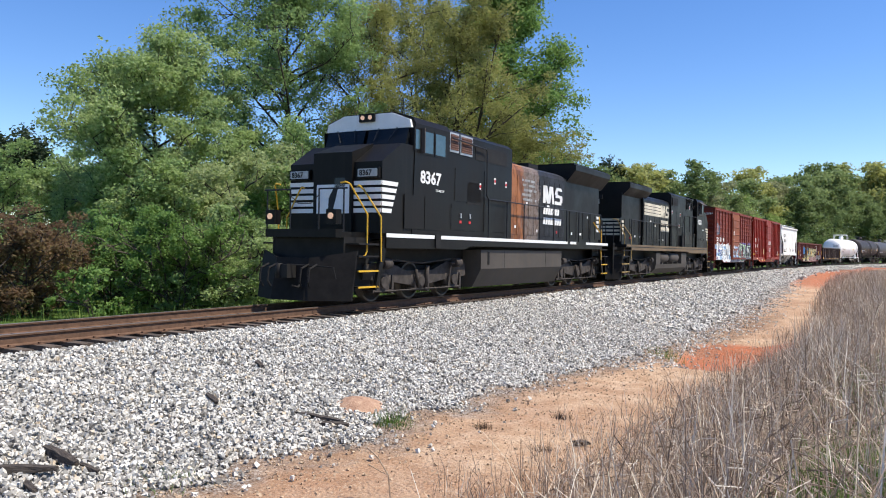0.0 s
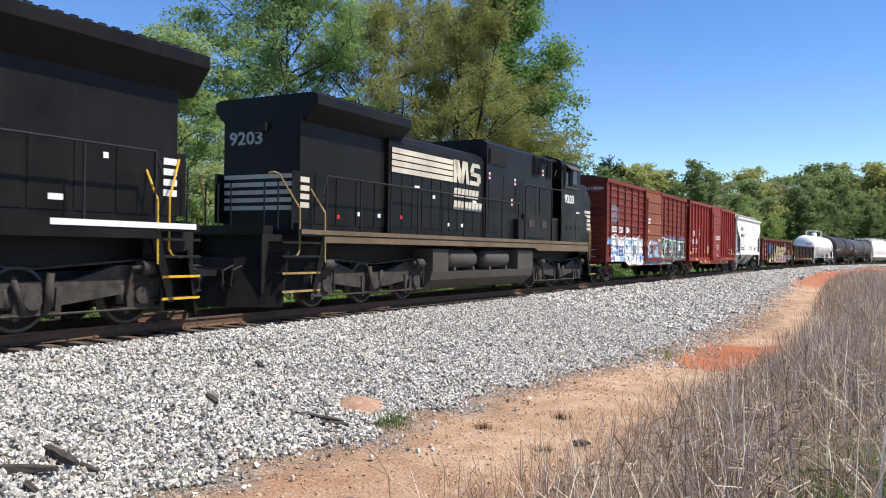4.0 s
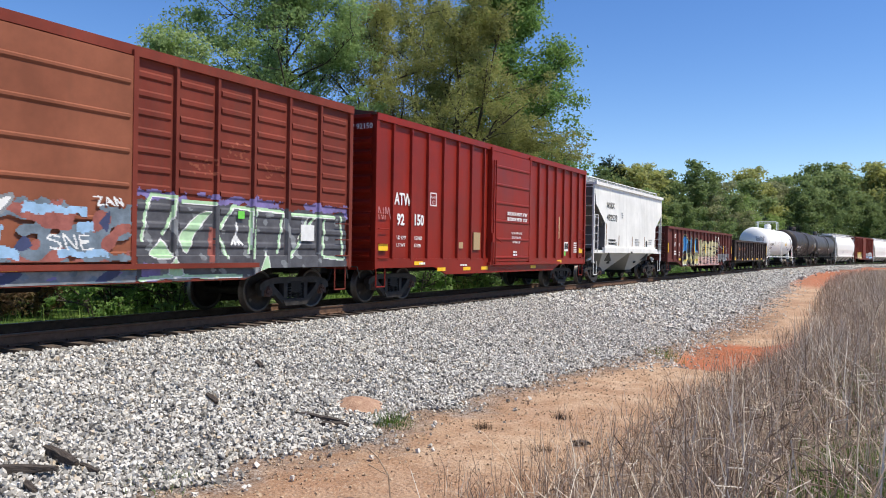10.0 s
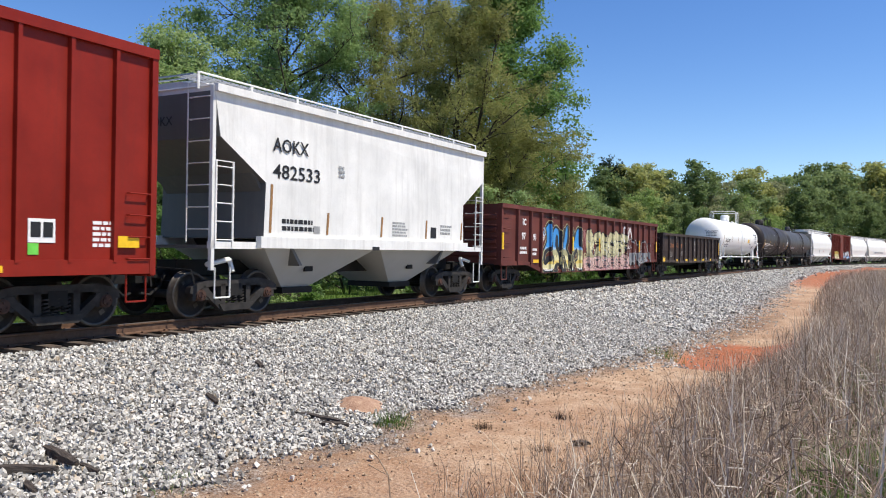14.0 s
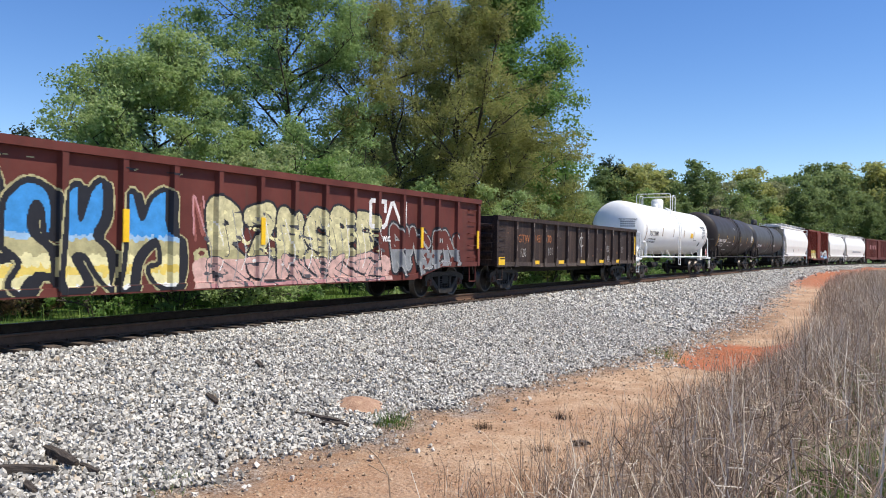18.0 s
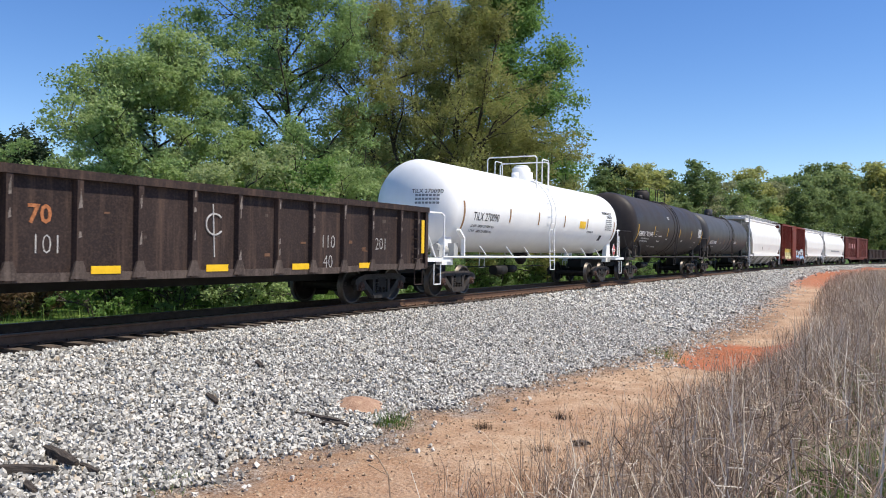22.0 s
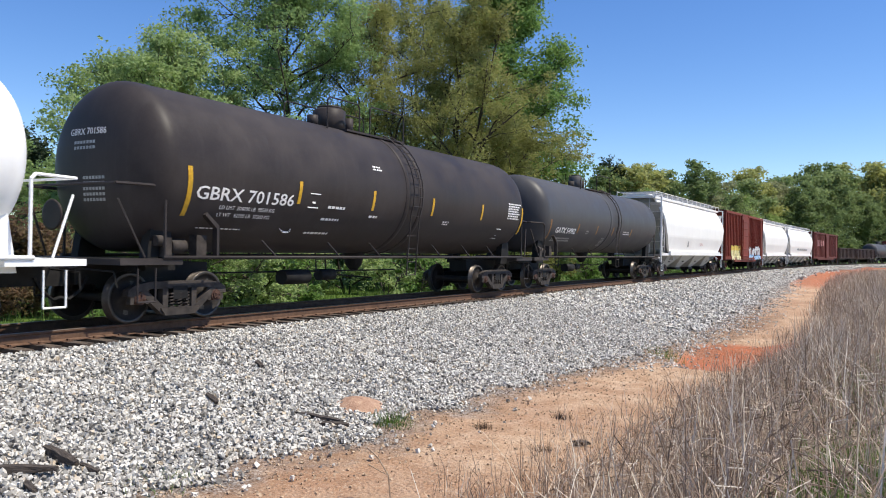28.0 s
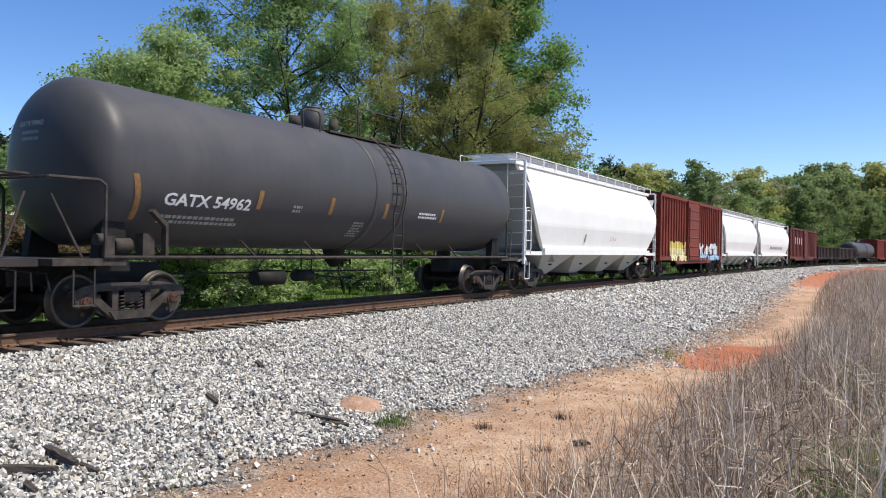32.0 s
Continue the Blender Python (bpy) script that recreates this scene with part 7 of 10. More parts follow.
# -- locomotives: built cab forwards; near is the side that faces the camera --
def burnt_material():
    m = Mat("burnt_hood_paint", 0.55, 0.0, 0.35)
    sep = m.n.new("ShaderNodeSeparateXYZ")
    m.l.new(m.tc.outputs["Object"], sep.inputs[0])
    wob = m.noise(2.6, 8, 0.78)
    add = m.n.new("ShaderNodeMath")
    add.operation = "MULTIPLY_ADD"
    m.l.new(wob, add.inputs[0])
    add.inputs[1].default_value = 1.5
    m.l.new(sep.outputs[0], add.inputs[2])
    rust = m.ramp(m.noise(1.1, 6, 0.75, m.scaled(3.0, 3.0, 0.7)), [(0.22, (0.035, 0.018, 0.012)), (0.42, (0.14, 0.05, 0.02)), (0.55, (0.34, 0.13, 0.045)), (0.68, (0.20, 0.075, 0.03)), (0.8, (0.42, 0.2, 0.09))])
    ash = m.ramp(m.noise(3.4, 8, 0.8), [(0.32, (0.03, 0.022, 0.018)), (0.44, (0.13, 0.085, 0.062)), (0.52, (0.22, 0.18, 0.155)), (0.58, (0.09, 0.055, 0.04)), (0.66, (0.46, 0.44, 0.42))])
    black = m.mix(m.grey(m.noise(0.8, 5), 0, 1, 0.35, 0.7), (0.010, 0.010, 0.012), (0.018, 0.018, 0.020))
    x = add.outputs[0]
    base = m.mix(m.unit(x, -1.70, -1.64), black, ash)
    base = m.mix(m.unit(x, -0.55, -0.1), base, rust)
    m.color(base)
    m.rough(m.grey(wob, 0.4, 0.75, 0.3, 0.7))
    return m.bump(m.noise(30, 4), 0.2, 0.006).m


LOCO_BURNT = burnt_material()
BACK_SIDE = Matrix(((1, 0, 0, 0), (0, 0, -1, 0), (0, 1, 0, 0), (0, 0, 0, 1)))
PLOW_BLACK = plain("plow_black", (0.010, 0.009, 0.0085), 0.7, 0.0, 0.5, 3, 0.15)
CAB_GLASS = plain("tinted_cab_glass", (0.045, 0.085, 0.105), 0.08, 0.0, 0.2, 3, 0.6)
BOARD_GLASS = plain("number_board_glass", (0.42, 0.43, 0.42), 0.3)
LOUVRE = plain("louvre_brown", (0.10, 0.05, 0.035), 0.7, 0.0, 0.4, 8)
RAIL_BLACK = plain("handrail_black", (0.018, 0.018, 0.019), 0.5, 0.0, 0.3, 6)


def loco_truck(car, vs, mat):
    """A three-axle truck: frame, boxes, dampers and brake cylinders."""
    c = sum(vs) / 3
    cx = car.x(c)
    base = part("truck", box(bmesh.new(), cx - 2.6, cx + 2.6, -0.7, 0.7, 0.62, 0.95), UNDER, car.e, "three-axle locomotive truck", 0.03)
    xs = [car.x(v) for v in vs]
    for q in (-1, 1):
        y0, y1 = sorted((q * 0.98, q * 1.16))
        top = [(cx + 2.75, 0.62), (cx + 2.7, 1.0), (cx + 1.55, 1.06), (cx + 0.7, 0.82), (cx - 0.7, 0.82), (cx - 1.55, 1.06), (cx - 2.7, 1.0), (cx - 2.75, 0.62), (cx - 1.6, 0.56), (cx - 0.6, 0.44), (cx + 0.6, 0.44), (cx + 1.6, 0.56)]
        part("side_frame", prism(bmesh.new(), top, 1, y0, y1), mat, base, "dusty cast truck frame", 0.03)
        for x in xs:
            yb0, yb1 = sorted((q * 0.95, q * 1.2))
            bm = prism(bmesh.new(), [(x - 0.30, 0.28), (x + 0.30, 0.28), (x + 0.26, 0.62), (x + 0.16, 0.76), (x - 0.16, 0.76), (x - 0.26, 0.62)], 1, yb0, yb1)
            cyl(bm, (x, q * 1.18, 0.533), (x, q * 1.27, 0.533), 0.15, 14)
            part("axle_box", bm, mat, base, "", 0.02)
            for d in (-0.36, 0.36):
                bm = cyl(bmesh.new(), (x + d, q * 1.1, 0.40), (x + d, q * 1.1, 0.72), 0.075, 10)
                box(bm, x + d - 0.1, x + d + 0.1, min(q * 1.0, q * 1.2), max(q * 1.0, q * 1.2), 0.27, 0.34)
                part("coil_spring", bm, mat, base)
            shoe = prism(bmesh.new(), [(x - 0.50, 0.22), (x - 0.40, 0.24), (x - 0.43, 0.72), (x - 0.52, 0.72)], 1, min(q * 0.86, q * 1.2), max(q * 0.86, q * 1.2))
            part("brake_hanger", shoe, mat, base, "", 0.01)
        for x in (xs[0] + 0.05, xs[2] - 0.05):
            bm = cyl(bmesh.new(), (x - 0.2, q * 1.28, 1.02), (x + 0.16, q * 1.28, 1.02), 0.135, 14)
            cyl(bm, (x + 0.16, q * 1.28, 1.02), (x + 0.34, q * 1.28, 1.0), 0.05, 8)
            cyl(bm, (x - 0.32, q * 1.28, 1.02), (x - 0.2, q * 1.28, 1.02), 0.07, 8)
            pipe(bm, [(x + 0.3, q * 1.26, 0.98), (x + 0.36, q * 1.22, 0.45)], 0.035, 6)
            part("brake_cylinder", bm, mat, base, "dusty grey brake cylinder")
        bm = pipe(bmesh.new(), [(xs[1] - 0.28, q * 1.26, 0.95), (xs[1] - 0.22, q * 1.26, 0.35)], 0.06, 8)
        pipe(bm, [(xs[1] + 0.3, q * 1.24, 0.85), (xs[1] + 0.14, q * 1.24, 0.35)], 0.045, 8)
        part("damper", bm, TRUCK_DUST, base, "pale dusty damper")
        part("brake_rod", pipe(bmesh.new(), [(xs[0] + 0.4, q * 1.2, 0.30), (xs[2] - 0.4, q * 1.2, 0.30)], 0.022, 5), mat, base)
        part("air_pipe", pipe(bmesh.new(), [(xs[0], q * 1.2, 1.15), (xs[1], q * 1.22, 1.02), (xs[2], q * 1.2, 1.15)], 0.02, 5), mat, base)
    add_wheels(car, vs, 0.533, LOCO_WHEEL)


def locomotive(label, start, flip, o):
    L = 22.3
    car = Car("locomotive", label, "locomotive", start, L, "diesel locomotives of the train")
    car.e["flip"] = 0
    del car.e["flip"]
    if flip:
        e, c, h = MOVING[-1]
        MOVING[-1] = (e, c, -h)
    near = -1 if flip else 1
    X = car.x
    stripe = o["stripe"]
    nose, cf, cr, aux, h0, h1, rad0, rad1, hend = (o[k] for k in ("nose", "cab_f", "cab_r", "aux", "hood0", "hood1", "rad0", "rad1", "end"))
    deck0, deck1 = o["deck"]
    roof_z = o["roof"]

    def text(body, v_left, y, z, size, mat, stretch=1.0, bold=0.0):
        return lettering(body, X(v_left), near * y, z, size, mat, car.e, stretch, bold, SIDE if near > 0 else BACK_SIDE)

    def slab(name, v0, v1, y, z0, z1, mat, t=0.006, label=""):
        ys = sorted((near * y, near * (y + t)))
        return car.box(name, v0, v1, ys[0], ys[1], z0, z1, mat, label)

    # frame and walkway
    car.box("frame", deck0 + 0.3, deck1 - 0.2, -0.8, 0.8, 1.05, 1.60, UNDER, "heavy black underframe")
    full = o["full"]
    car.box("walkway", full, deck1, -1.55, 1.55, 1.66, 1.80, LOCO_BLACK, "black walkway deck", 0.01)
    car.box("front_platform", deck0, full, -1.08, 1.08, 1.66, 1.81, LOCO_BLACK, "black front platform", 0.01)
    for q in (-1, 1):
        ys = sorted((q * 1.50, q * 1.56))
        car.side("side_sill", [(full, 1.66), (deck1 - 0.9, 1.66), (deck1 - 0.9, 1.52), (7.65, 1.52), (7.25, 1.42), (full, 1.42)], ys[0], ys[1], LOCO_BLACK if stripe is WHITE_PAINT else DUSTY_CREAM)
        gap = [(full, 5.42), (5.75, deck1 - 5.2), (deck1 - 4.9, deck1 - 4.2), (deck1 - 3.0, deck1 - 0.1)] if stripe is WHITE_PAINT else [(full + 0.05, deck1 - 0.1)]
        for a, b in gap:
            car.box("walkway_stripe", a, b, min(q * 1.552, q * 1.565), max(q * 1.552, q * 1.565), 1.70, 1.80, stripe if stripe is WHITE_PAINT else DUSTY_CREAM, "painted stripe along the walkway edge")
    # plow, pilot and steps at both ends
    for front in (True, False):
        sg = 1 if front else -1
        vf = o["pilot"] if front else L - 0.55
        xe = X(vf)
        part("pilot_plate", box(bmesh.new(), min(xe - sg * 0.86, xe - sg * 0.76), max(xe - sg * 0.86, xe - sg * 0.76), -1.1, 1.1, 0.5, 1.68), UNDER, car.e, "black pilot plate")
        bm = bmesh.new()
        pts = [(-1.47, xe - sg * 0.60), (-0.5, xe), (0.5, xe), (1.47, xe - sg * 0.60)]
        top = [(y, x - sg * 0.22) for y, x in pts]
        lo = [bm.verts.new((x, y, 0.14)) for y, x in pts]
        hi = [bm.verts.new((x, y, 1.16 if abs(y) < 1 else 1.34)) for y, x in top]
        lob = [bm.verts.new((x - sg * 0.06, y, 0.14)) for y, x in pts]
        hib = [bm.verts.new((x - sg * 0.06, y, 1.16 if abs(y) < 1 else 1.34)) for y, x in top]
        for k in range(3):
            bm.faces.new((lo[k], lo[k + 1], hi[k + 1], hi[k]))
            bm.faces.new((lob[k], hib[k], hib[k + 1], lob[k + 1]))
            bm.faces.new((lo[k], lob[k], lob[k + 1], lo[k + 1]))
            bm.faces.new((hi[k], hi[k + 1], hib[k + 1], hib[k]))
        bm.faces.new((lo[0], hi[0], hib[0], lob[0]))
        bm.faces.new((lo[3], lob[3], hib[3], hi[3]))
        part("snow_plow", bm, PLOW_BLACK, car.e, "dusty black snow plow blade")
        part("anticlimber", box(bmesh.new(), min(xe - sg * 0.75, xe - sg * 0.45), max(xe - sg * 0.75, xe - sg * 0.45), -1.1, 1.1, 1.66, 1.86), LOCO_BLACK, car.e, "", 0.02)
        c = coupler(car, front, UNDER, -0.2 - (o["pilot"] - 0.15 if front else 0))
        grab = o["grab"] or YELLOW_PAINT
        for y in (-0.75, -0.5, 0.5, 0.75):
            part("air_hose", pipe(bmesh.new(), [(xe - sg * 0.2, y, 1.0), (xe + sg * 0.08, y, 0.9), (xe + sg * 0.12, y, 0.6), (xe + sg * 0.02, y * 0.95, 0.45)], 0.024, 6), UNDER, car.e)
        for q in (-1, 1):
            va, vb = (full - 1.2, full - 0.05) if front else (deck1 - 0.9, L - 0.95)
            va, vb = sorted((va, vb))
            for z in (0.47, 0.86, 1.22, 1.52):
                st = car.box("step", va + 0.08, vb - 0.2, min(q * 1.12, q * 1.5), max(q * 1.12, q * 1.5), z - 0.02, z + 0.01, UNDER, "open grate step")
                ys = sorted((q * 1.5, q * 1.52))
                part("step_edge", box(bmesh.new(), X(vb - 0.2), X(va + 0.08), ys[0], ys[1], z - 0.03, z + 0.015), grab if z < 1 else UNDER, st, "worn step edge")
            v_out = vb if front else va
            ys = sorted((q * 1.44, q * 1.52))
            d = 0.22 * (1 if front else -1)
            part("step_side", prism(bmesh.new(), [(X(v_out - d), 0.4), (X(v_out - d * 1.6), 0.4), (X(v_out), 1.7), (X(v_out + d), 1.7)], 1, ys[0], ys[1]), LOCO_BLACK, car.e)
            car.box("step_back", va, vb, min(q * 1.08, q * 1.12), max(q * 1.08, q * 1.12), 0.42, 1.68, UNDER)
            # yellow grab irons that bend from the platform down to the steps
            v1, v2 = (full - 1.15, full - 0.2) if front else (L - 1.3, deck1 - 0.95)
            car.pipe("grab_iron", [(v1 + 0.2 * sg, q * 1.42, 1.2), (v1 + 0.42 * sg, q * 1.42, 1.22), (v1 + 0.5 * sg, q * 1.42, 1.34), (v1 + 0.5 * sg, q * 1.42, 2.25), (v1 + 0.08 * sg, q * 1.18, 2.98), (v1 + 0.02 * sg, q * 1.1, 3.02), (v1 + 0.02 * sg, q * 0.95, 3.0)], 0.022, grab, "worn yellow bent grab iron" if o["grab"] else "yellow bent grab iron")
            car.pipe("grab_iron", [(v2, q * 1.54, 1.08), (v2, q * 1.52, 2.2), (v2 - 0.08 * sg, q * 1.05, 2.88), (v2 - 0.12 * sg, q * 0.92, 3.0), (v2 - 0.1 * sg, q * 0.85, 2.97)], 0.022, grab, "worn yellow bent grab iron" if o["grab"] else "yellow bent grab iron")
    # front platform railing
    for y in (-1.2, -0.45, 0.45, 1.2):
        car.pipe("stanchion", [(deck0 + 0.05, y, 1.8), (deck0 + 0.05, y, 2.85)], 0.022, RAIL_BLACK)
    car.pipe("handrail", [(deck0 + 0.05, -1.3, 2.85), (deck0 + 0.05, -0.45, 2.85)], 0.022, RAIL_BLACK)
    car.pipe("handrail", [(deck0 + 0.05, 0.45, 2.85), (deck0 + 0.05, 1.3, 2.85)], 0.022, RAIL_BLACK)
    car.pipe("safety_chain", [(deck0 + 0.05, -0.45, 2.7), (deck0 + 0.05, -0.2, 2.5), (deck0 + 0.05, 0.2, 2.5), (deck0 + 0.05, 0.45, 2.7)], 0.012, RAIL_BLACK)
    for y in (-0.95, 0.95):
        dl = part("ditch_light", box(bmesh.new(), X(deck0 + 0.1), X(deck0 - 0.12), y - 0.15, y + 0.15, 1.98, 2.34), LOCO_BLACK, car.e, "ditch light housing", 0.03)
        part("lens", cyl(bmesh.new(), (X(deck0 - 0.12), y, 2.18), (X(deck0 - 0.15), y, 2.18), 0.075, 14), LAMP_ON if not flip else GALV, dl, "ditch light lens")
    # nose: a wide box with a sloping top and slanted corners
    wz = 4.18
    bm = bmesh.new()
    z_n = 3.76
    prof = [(nose, 1.80), (nose, z_n), (cf - 0.42, wz), (cr, wz), (cr, 1.80)]
    prism(bm, [(X(v), z) for v, z in prof], 1, -1.48, 1.48)
    for v in bm.verts:
        if v.co.x > X(nose) - 0.01 and abs(v.co.y) > 1.4 and v.co.z > 2.5:
            v.co.z -= 0.14
    part("nose", bm, LOCO_BLACK, car.e, "black wide nose with a sloping top", 0.05)
    # wedge in the middle of the nose
    bm = bmesh.new()
    prism(bm, [(X(nose) + 0.10, 1.82), (X(nose) + 0.10, z_n + 0.12), (X(cf - 0.5), wz + 0.02), (X(cf - 0.5), 1.82)], 1, -0.62, 0.62)
    part("nose_door_block", bm, LOCO_BLACK, car.e, "", 0.04)
    part("nose_window", box(bmesh.new(), X(nose) + 0.10, X(nose) + 0.112, 0.08, 0.42, 2.98, 3.22), GLASS_DARK, car.e, "", 0.0)
    for y in (-1.1, 1.1):
        nb = part("number_board", box(bmesh.new(), X(nose) - 0.05, X(nose) + 0.10, y - 0.34, y + 0.34, 3.2, 3.46), LOCO_BLACK, car.e, "lit number board", 0.015)
        part("board_glass", box(bmesh.new(), X(nose) + 0.10, X(nose) + 0.106, y - 0.30, y + 0.30, 3.23, 3.43), BOARD_GLASS, nb)
        lettering(o["number"], X(nose) + 0.112, y - 0.25, 3.26, 0.2, BLACK_INK, car.e, 0.95, 0.006, FRONT)
    # white bars across the nose and round its corners
    for k in range(5):
        z = 2.32 + 0.175 * k
        for y0, y1 in ((-1.47, -0.63), (0.63, 1.47)):
            part("nose_stripe", box(bmesh.new(), X(nose) + 0.004, X(nose) + 0.03, y0, y1, z, z + 0.11), stripe, car.e, "painted nose bar")
        for q in (-1, 1):
            ys = sorted((q * 1.484, q * 1.492))
            ext = 0.42 + 0.07 * k
            part("nose_stripe", prism(bmesh.new(), [(X(nose), z), (X(nose), z + 0.11), (X(nose + ext + 0.04), z + 0.11), (X(nose + ext), z)], 1, ys[0], ys[1]), stripe, car.e, "painted nose bar")
    part("nose_emblem_field", box(bmesh.new(), X(nose) + 0.105, X(nose) + 0.112, -0.5, 0.55, 2.3, 3.05), stripe, car.e, "painted panel with a dark emblem")
    part("nose_emblem", prism(bmesh.new(), [(-0.12, 2.35), (0.02, 2.35), (0.12, 2.65), (0.2, 3.0), (0.05, 2.95), (-0.1, 2.7)], 0, X(nose) + 0.112, X(nose) + 0.118), BLACK_INK, car.e, "dark curved emblem")
    # cab
    bm = bmesh.new()
    sec = [(-1.50, 1.80), (1.50, 1.80), (1.50, 4.80), (1.40, 4.97), (0.80, roof_z), (-0.80, roof_z), (-1.40, 4.97), (-1.50, 4.80)]
    prism(bm, sec, 0, X(cr), X(cf + 0.1))
    for v in bm.verts:
        if v.co.x > X(cf + 0.2) and v.co.z > 4.4:
            v.co.x -= 0.12
    part("cab", bm, LOCO_BLACK, car.e, "black wide cab", 0.02)
    part("visor", prism(bmesh.new(), [(-1.42, 4.68), (1.42, 4.68), (1.36, 4.90), (0.80, roof_z - 0.04), (-0.80, roof_z - 0.04), (-1.36, 4.90)], 0, X(cf + 0.24), X(cf + 0.12)), stripe if not flip else LOCO_BLACK, car.e, "painted brow above the windscreen")
    for y0, y1 in ((-1.34, -0.06), (0.06, 1.34)):
        bm = bmesh.new()
        x0, x1 = X(cf - 0.05), X(cf + 0.09)
        v = [bm.verts.new(p) for p in ((x0, y0, wz + 0.02), (x0, y1, wz + 0.02), (x1 - 0.03, y1, 4.67), (x1 - 0.03, y0, 4.67), (x0 - 0.3, y0, wz + 0.02), (x0 - 0.3, y1, wz + 0.02), (x1 - 0.33, y1, 4.67), (x1 - 0.33, y0, 4.67))]
        for f in ((0, 1, 2, 3), (7, 6, 5, 4), (0, 4, 5, 1), (1, 5, 6, 2), (2, 6, 7, 3), (3, 7, 4, 0)):
            bm.faces.new([v[i] for i in f])
        part("windscreen", bm, GLASS_DARK, car.e, "dark windscreen")
    hl = part("headlight", box(bmesh.new(), X(cf + 0.2), X(cf + 0.04), -0.25, 0.25, 4.90, 5.12), LOCO_BLACK, car.e, "twin headlight housing", 0.02)
    for y in (-0.125, 0.125):
        part("lens", cyl(bmesh.new(), (X(cf + 0.04), y, 5.01), (X(cf + 0.02), y, 5.01), 0.062, 16), LAMP_ON if not flip else GALV, hl, "headlight lens")
    for y in (-1.0, -0.4, 0.4, 1.0):
        car.pipe("wiper", [(cf + 0.08, y, 4.70), (cf - 0.06, y * 0.8, 4.34)], 0.012, RAIL_BLACK)
    for q in (-1, 1):
        for va, vb, z0, z1 in o["windows"]:
            ys = sorted((q * 1.495, q * 1.512))
            w = car.box("window", va, vb, ys[0], ys[1], z0, z1, LOCO_BLACK, "cab side window")
            ys = sorted((q * 1.512, q * 1.518))
            part("pane", box(bmesh.new(), X(vb - 0.05), X(va + 0.05), ys[0], ys[1], z0 + 0.05, z1 - 0.05), CAB_GLASS if not flip else GLASS_DARK, w, "tinted glass pane")
        v0 = o["windows"][1][0]
        ys = sorted((q * 1.51, q * 1.62))
        car.box("wind_deflector", v0 - 0.06, v0 - 0.03, ys[0], ys[1], 4.02, 4.70, TANK_GREY, "grey wind deflector")
        ys = sorted((q * 1.502, q * 1.514))
        for va, vb, z0, z1 in o["doors"]:
            d = car.box("access_door", va, vb, ys[0], ys[1], z0, z1, LOCO_BLACK, "", 0.004)
    text(o["number"], *o["num_at"], WHITE_PAINT, 1.2, 0.014)
    if flip:
        car.bars(o["small_at"][0], near * 1.506, 3.02, 0.42, 0.1, 1, WHITE_INK)
    # equipment box behind the cab
    aw = o["aux_w"]
    bm = prism(bmesh.new(), [(-aw, 1.80), (aw, 1.80), (aw, o["aux_z"] - 0.14), (aw - 0.2, o["aux_z"]), (-aw + 0.2, o["aux_z"]), (-aw, o["aux_z"] - 0.14)], 0, X(aux), X(o["recess"][1] if "recess" in o else cr + 0.01))
    part("equipment_hood", bm, LOCO_BLACK, car.e, "black equipment hood behind the cab", 0.015)
    if "recess" in o:
        # a doorway behind the cab, set deep into the body
        r0, r1 = o["recess"]
        back = car.box("door_recess", cr + 0.01, r1 - 0.005, -0.80, 0.80, 1.80, o["aux_z"] - 0.12, UNDER, "dark doorway recess behind the cab")
        part("recess_roof", box(bmesh.new(), X(r1 - 0.005), X(cr + 0.01), -1.30, 1.30, o["aux_z"] - 0.11, o["aux_z"] - 0.03), LOCO_BLACK, back)
        for q in (-1, 1):
            ys = sorted((q * 0.81, q * (aw + 0.03)))
            sill = car.box("step_cover", cr + 0.01, r1 - 0.005, ys[0], ys[1], 1.80, 2.68, LOCO_BLACK, "low panel below the doorway", 0.01)
            part("panel_rim", box(bmesh.new(), X(r1 - 0.06), X(cr + 0.06), min(q * (aw + 0.03), q * (aw + 0.04)), max(q * (aw + 0.03), q * (aw + 0.04)), 2.62, 2.66), TANK_GREY, sill)
            part("door_post", pipe(bmesh.new(), [(X(5.52), q * 1.3, 2.68), (X(5.52), q * 1.3, 4.7)], 0.025, 6), LOCO_BLACK, back)
            part("grab_bar", pipe(bmesh.new(), [(X(5.12), q * 1.34, 4.55), (X(5.28), q * 1.34, 4.3)], 0.012, 5), TANK_GREY, back)
        # low cabinet with vents along the walkway
        for q in (-1, 1):
            ys = sorted((q * aw, q * (aw + 0.06)))
            low = car.box("low_cabinet", 5.98, 8.38, ys[0], ys[1], 1.90, 2.70, LOCO_BLACK, "dusty low cabinet with rivets and vents", 0.015)
            ys = sorted((q * (aw + 0.06), q * (aw + 0.068)))
            for k in range(9):
                for z in (1.98, 2.62):
                    part("rivet", box(bmesh.new(), X(6.1 + k * 0.27) - 0.014, X(6.1 + k * 0.27) + 0.014, ys[0], ys[1], z - 0.014, z + 0.014), TANK_GREY, low)
            for v in (6.31, 7.52):
                for k in range(6):
                    ya = sorted((q * (aw + 0.06), q * (aw + 0.085)))
                    part("vent_slat", prism(bmesh.new(), [(ya[0], 2.27 + 0.045 * k), (ya[1], 2.27 + 0.045 * k), (ya[1], 2.285 + 0.045 * k), (ya[0], 2.305 + 0.045 * k)], 0, X(v + 0.45), X(v)), TANK_GREY, low)
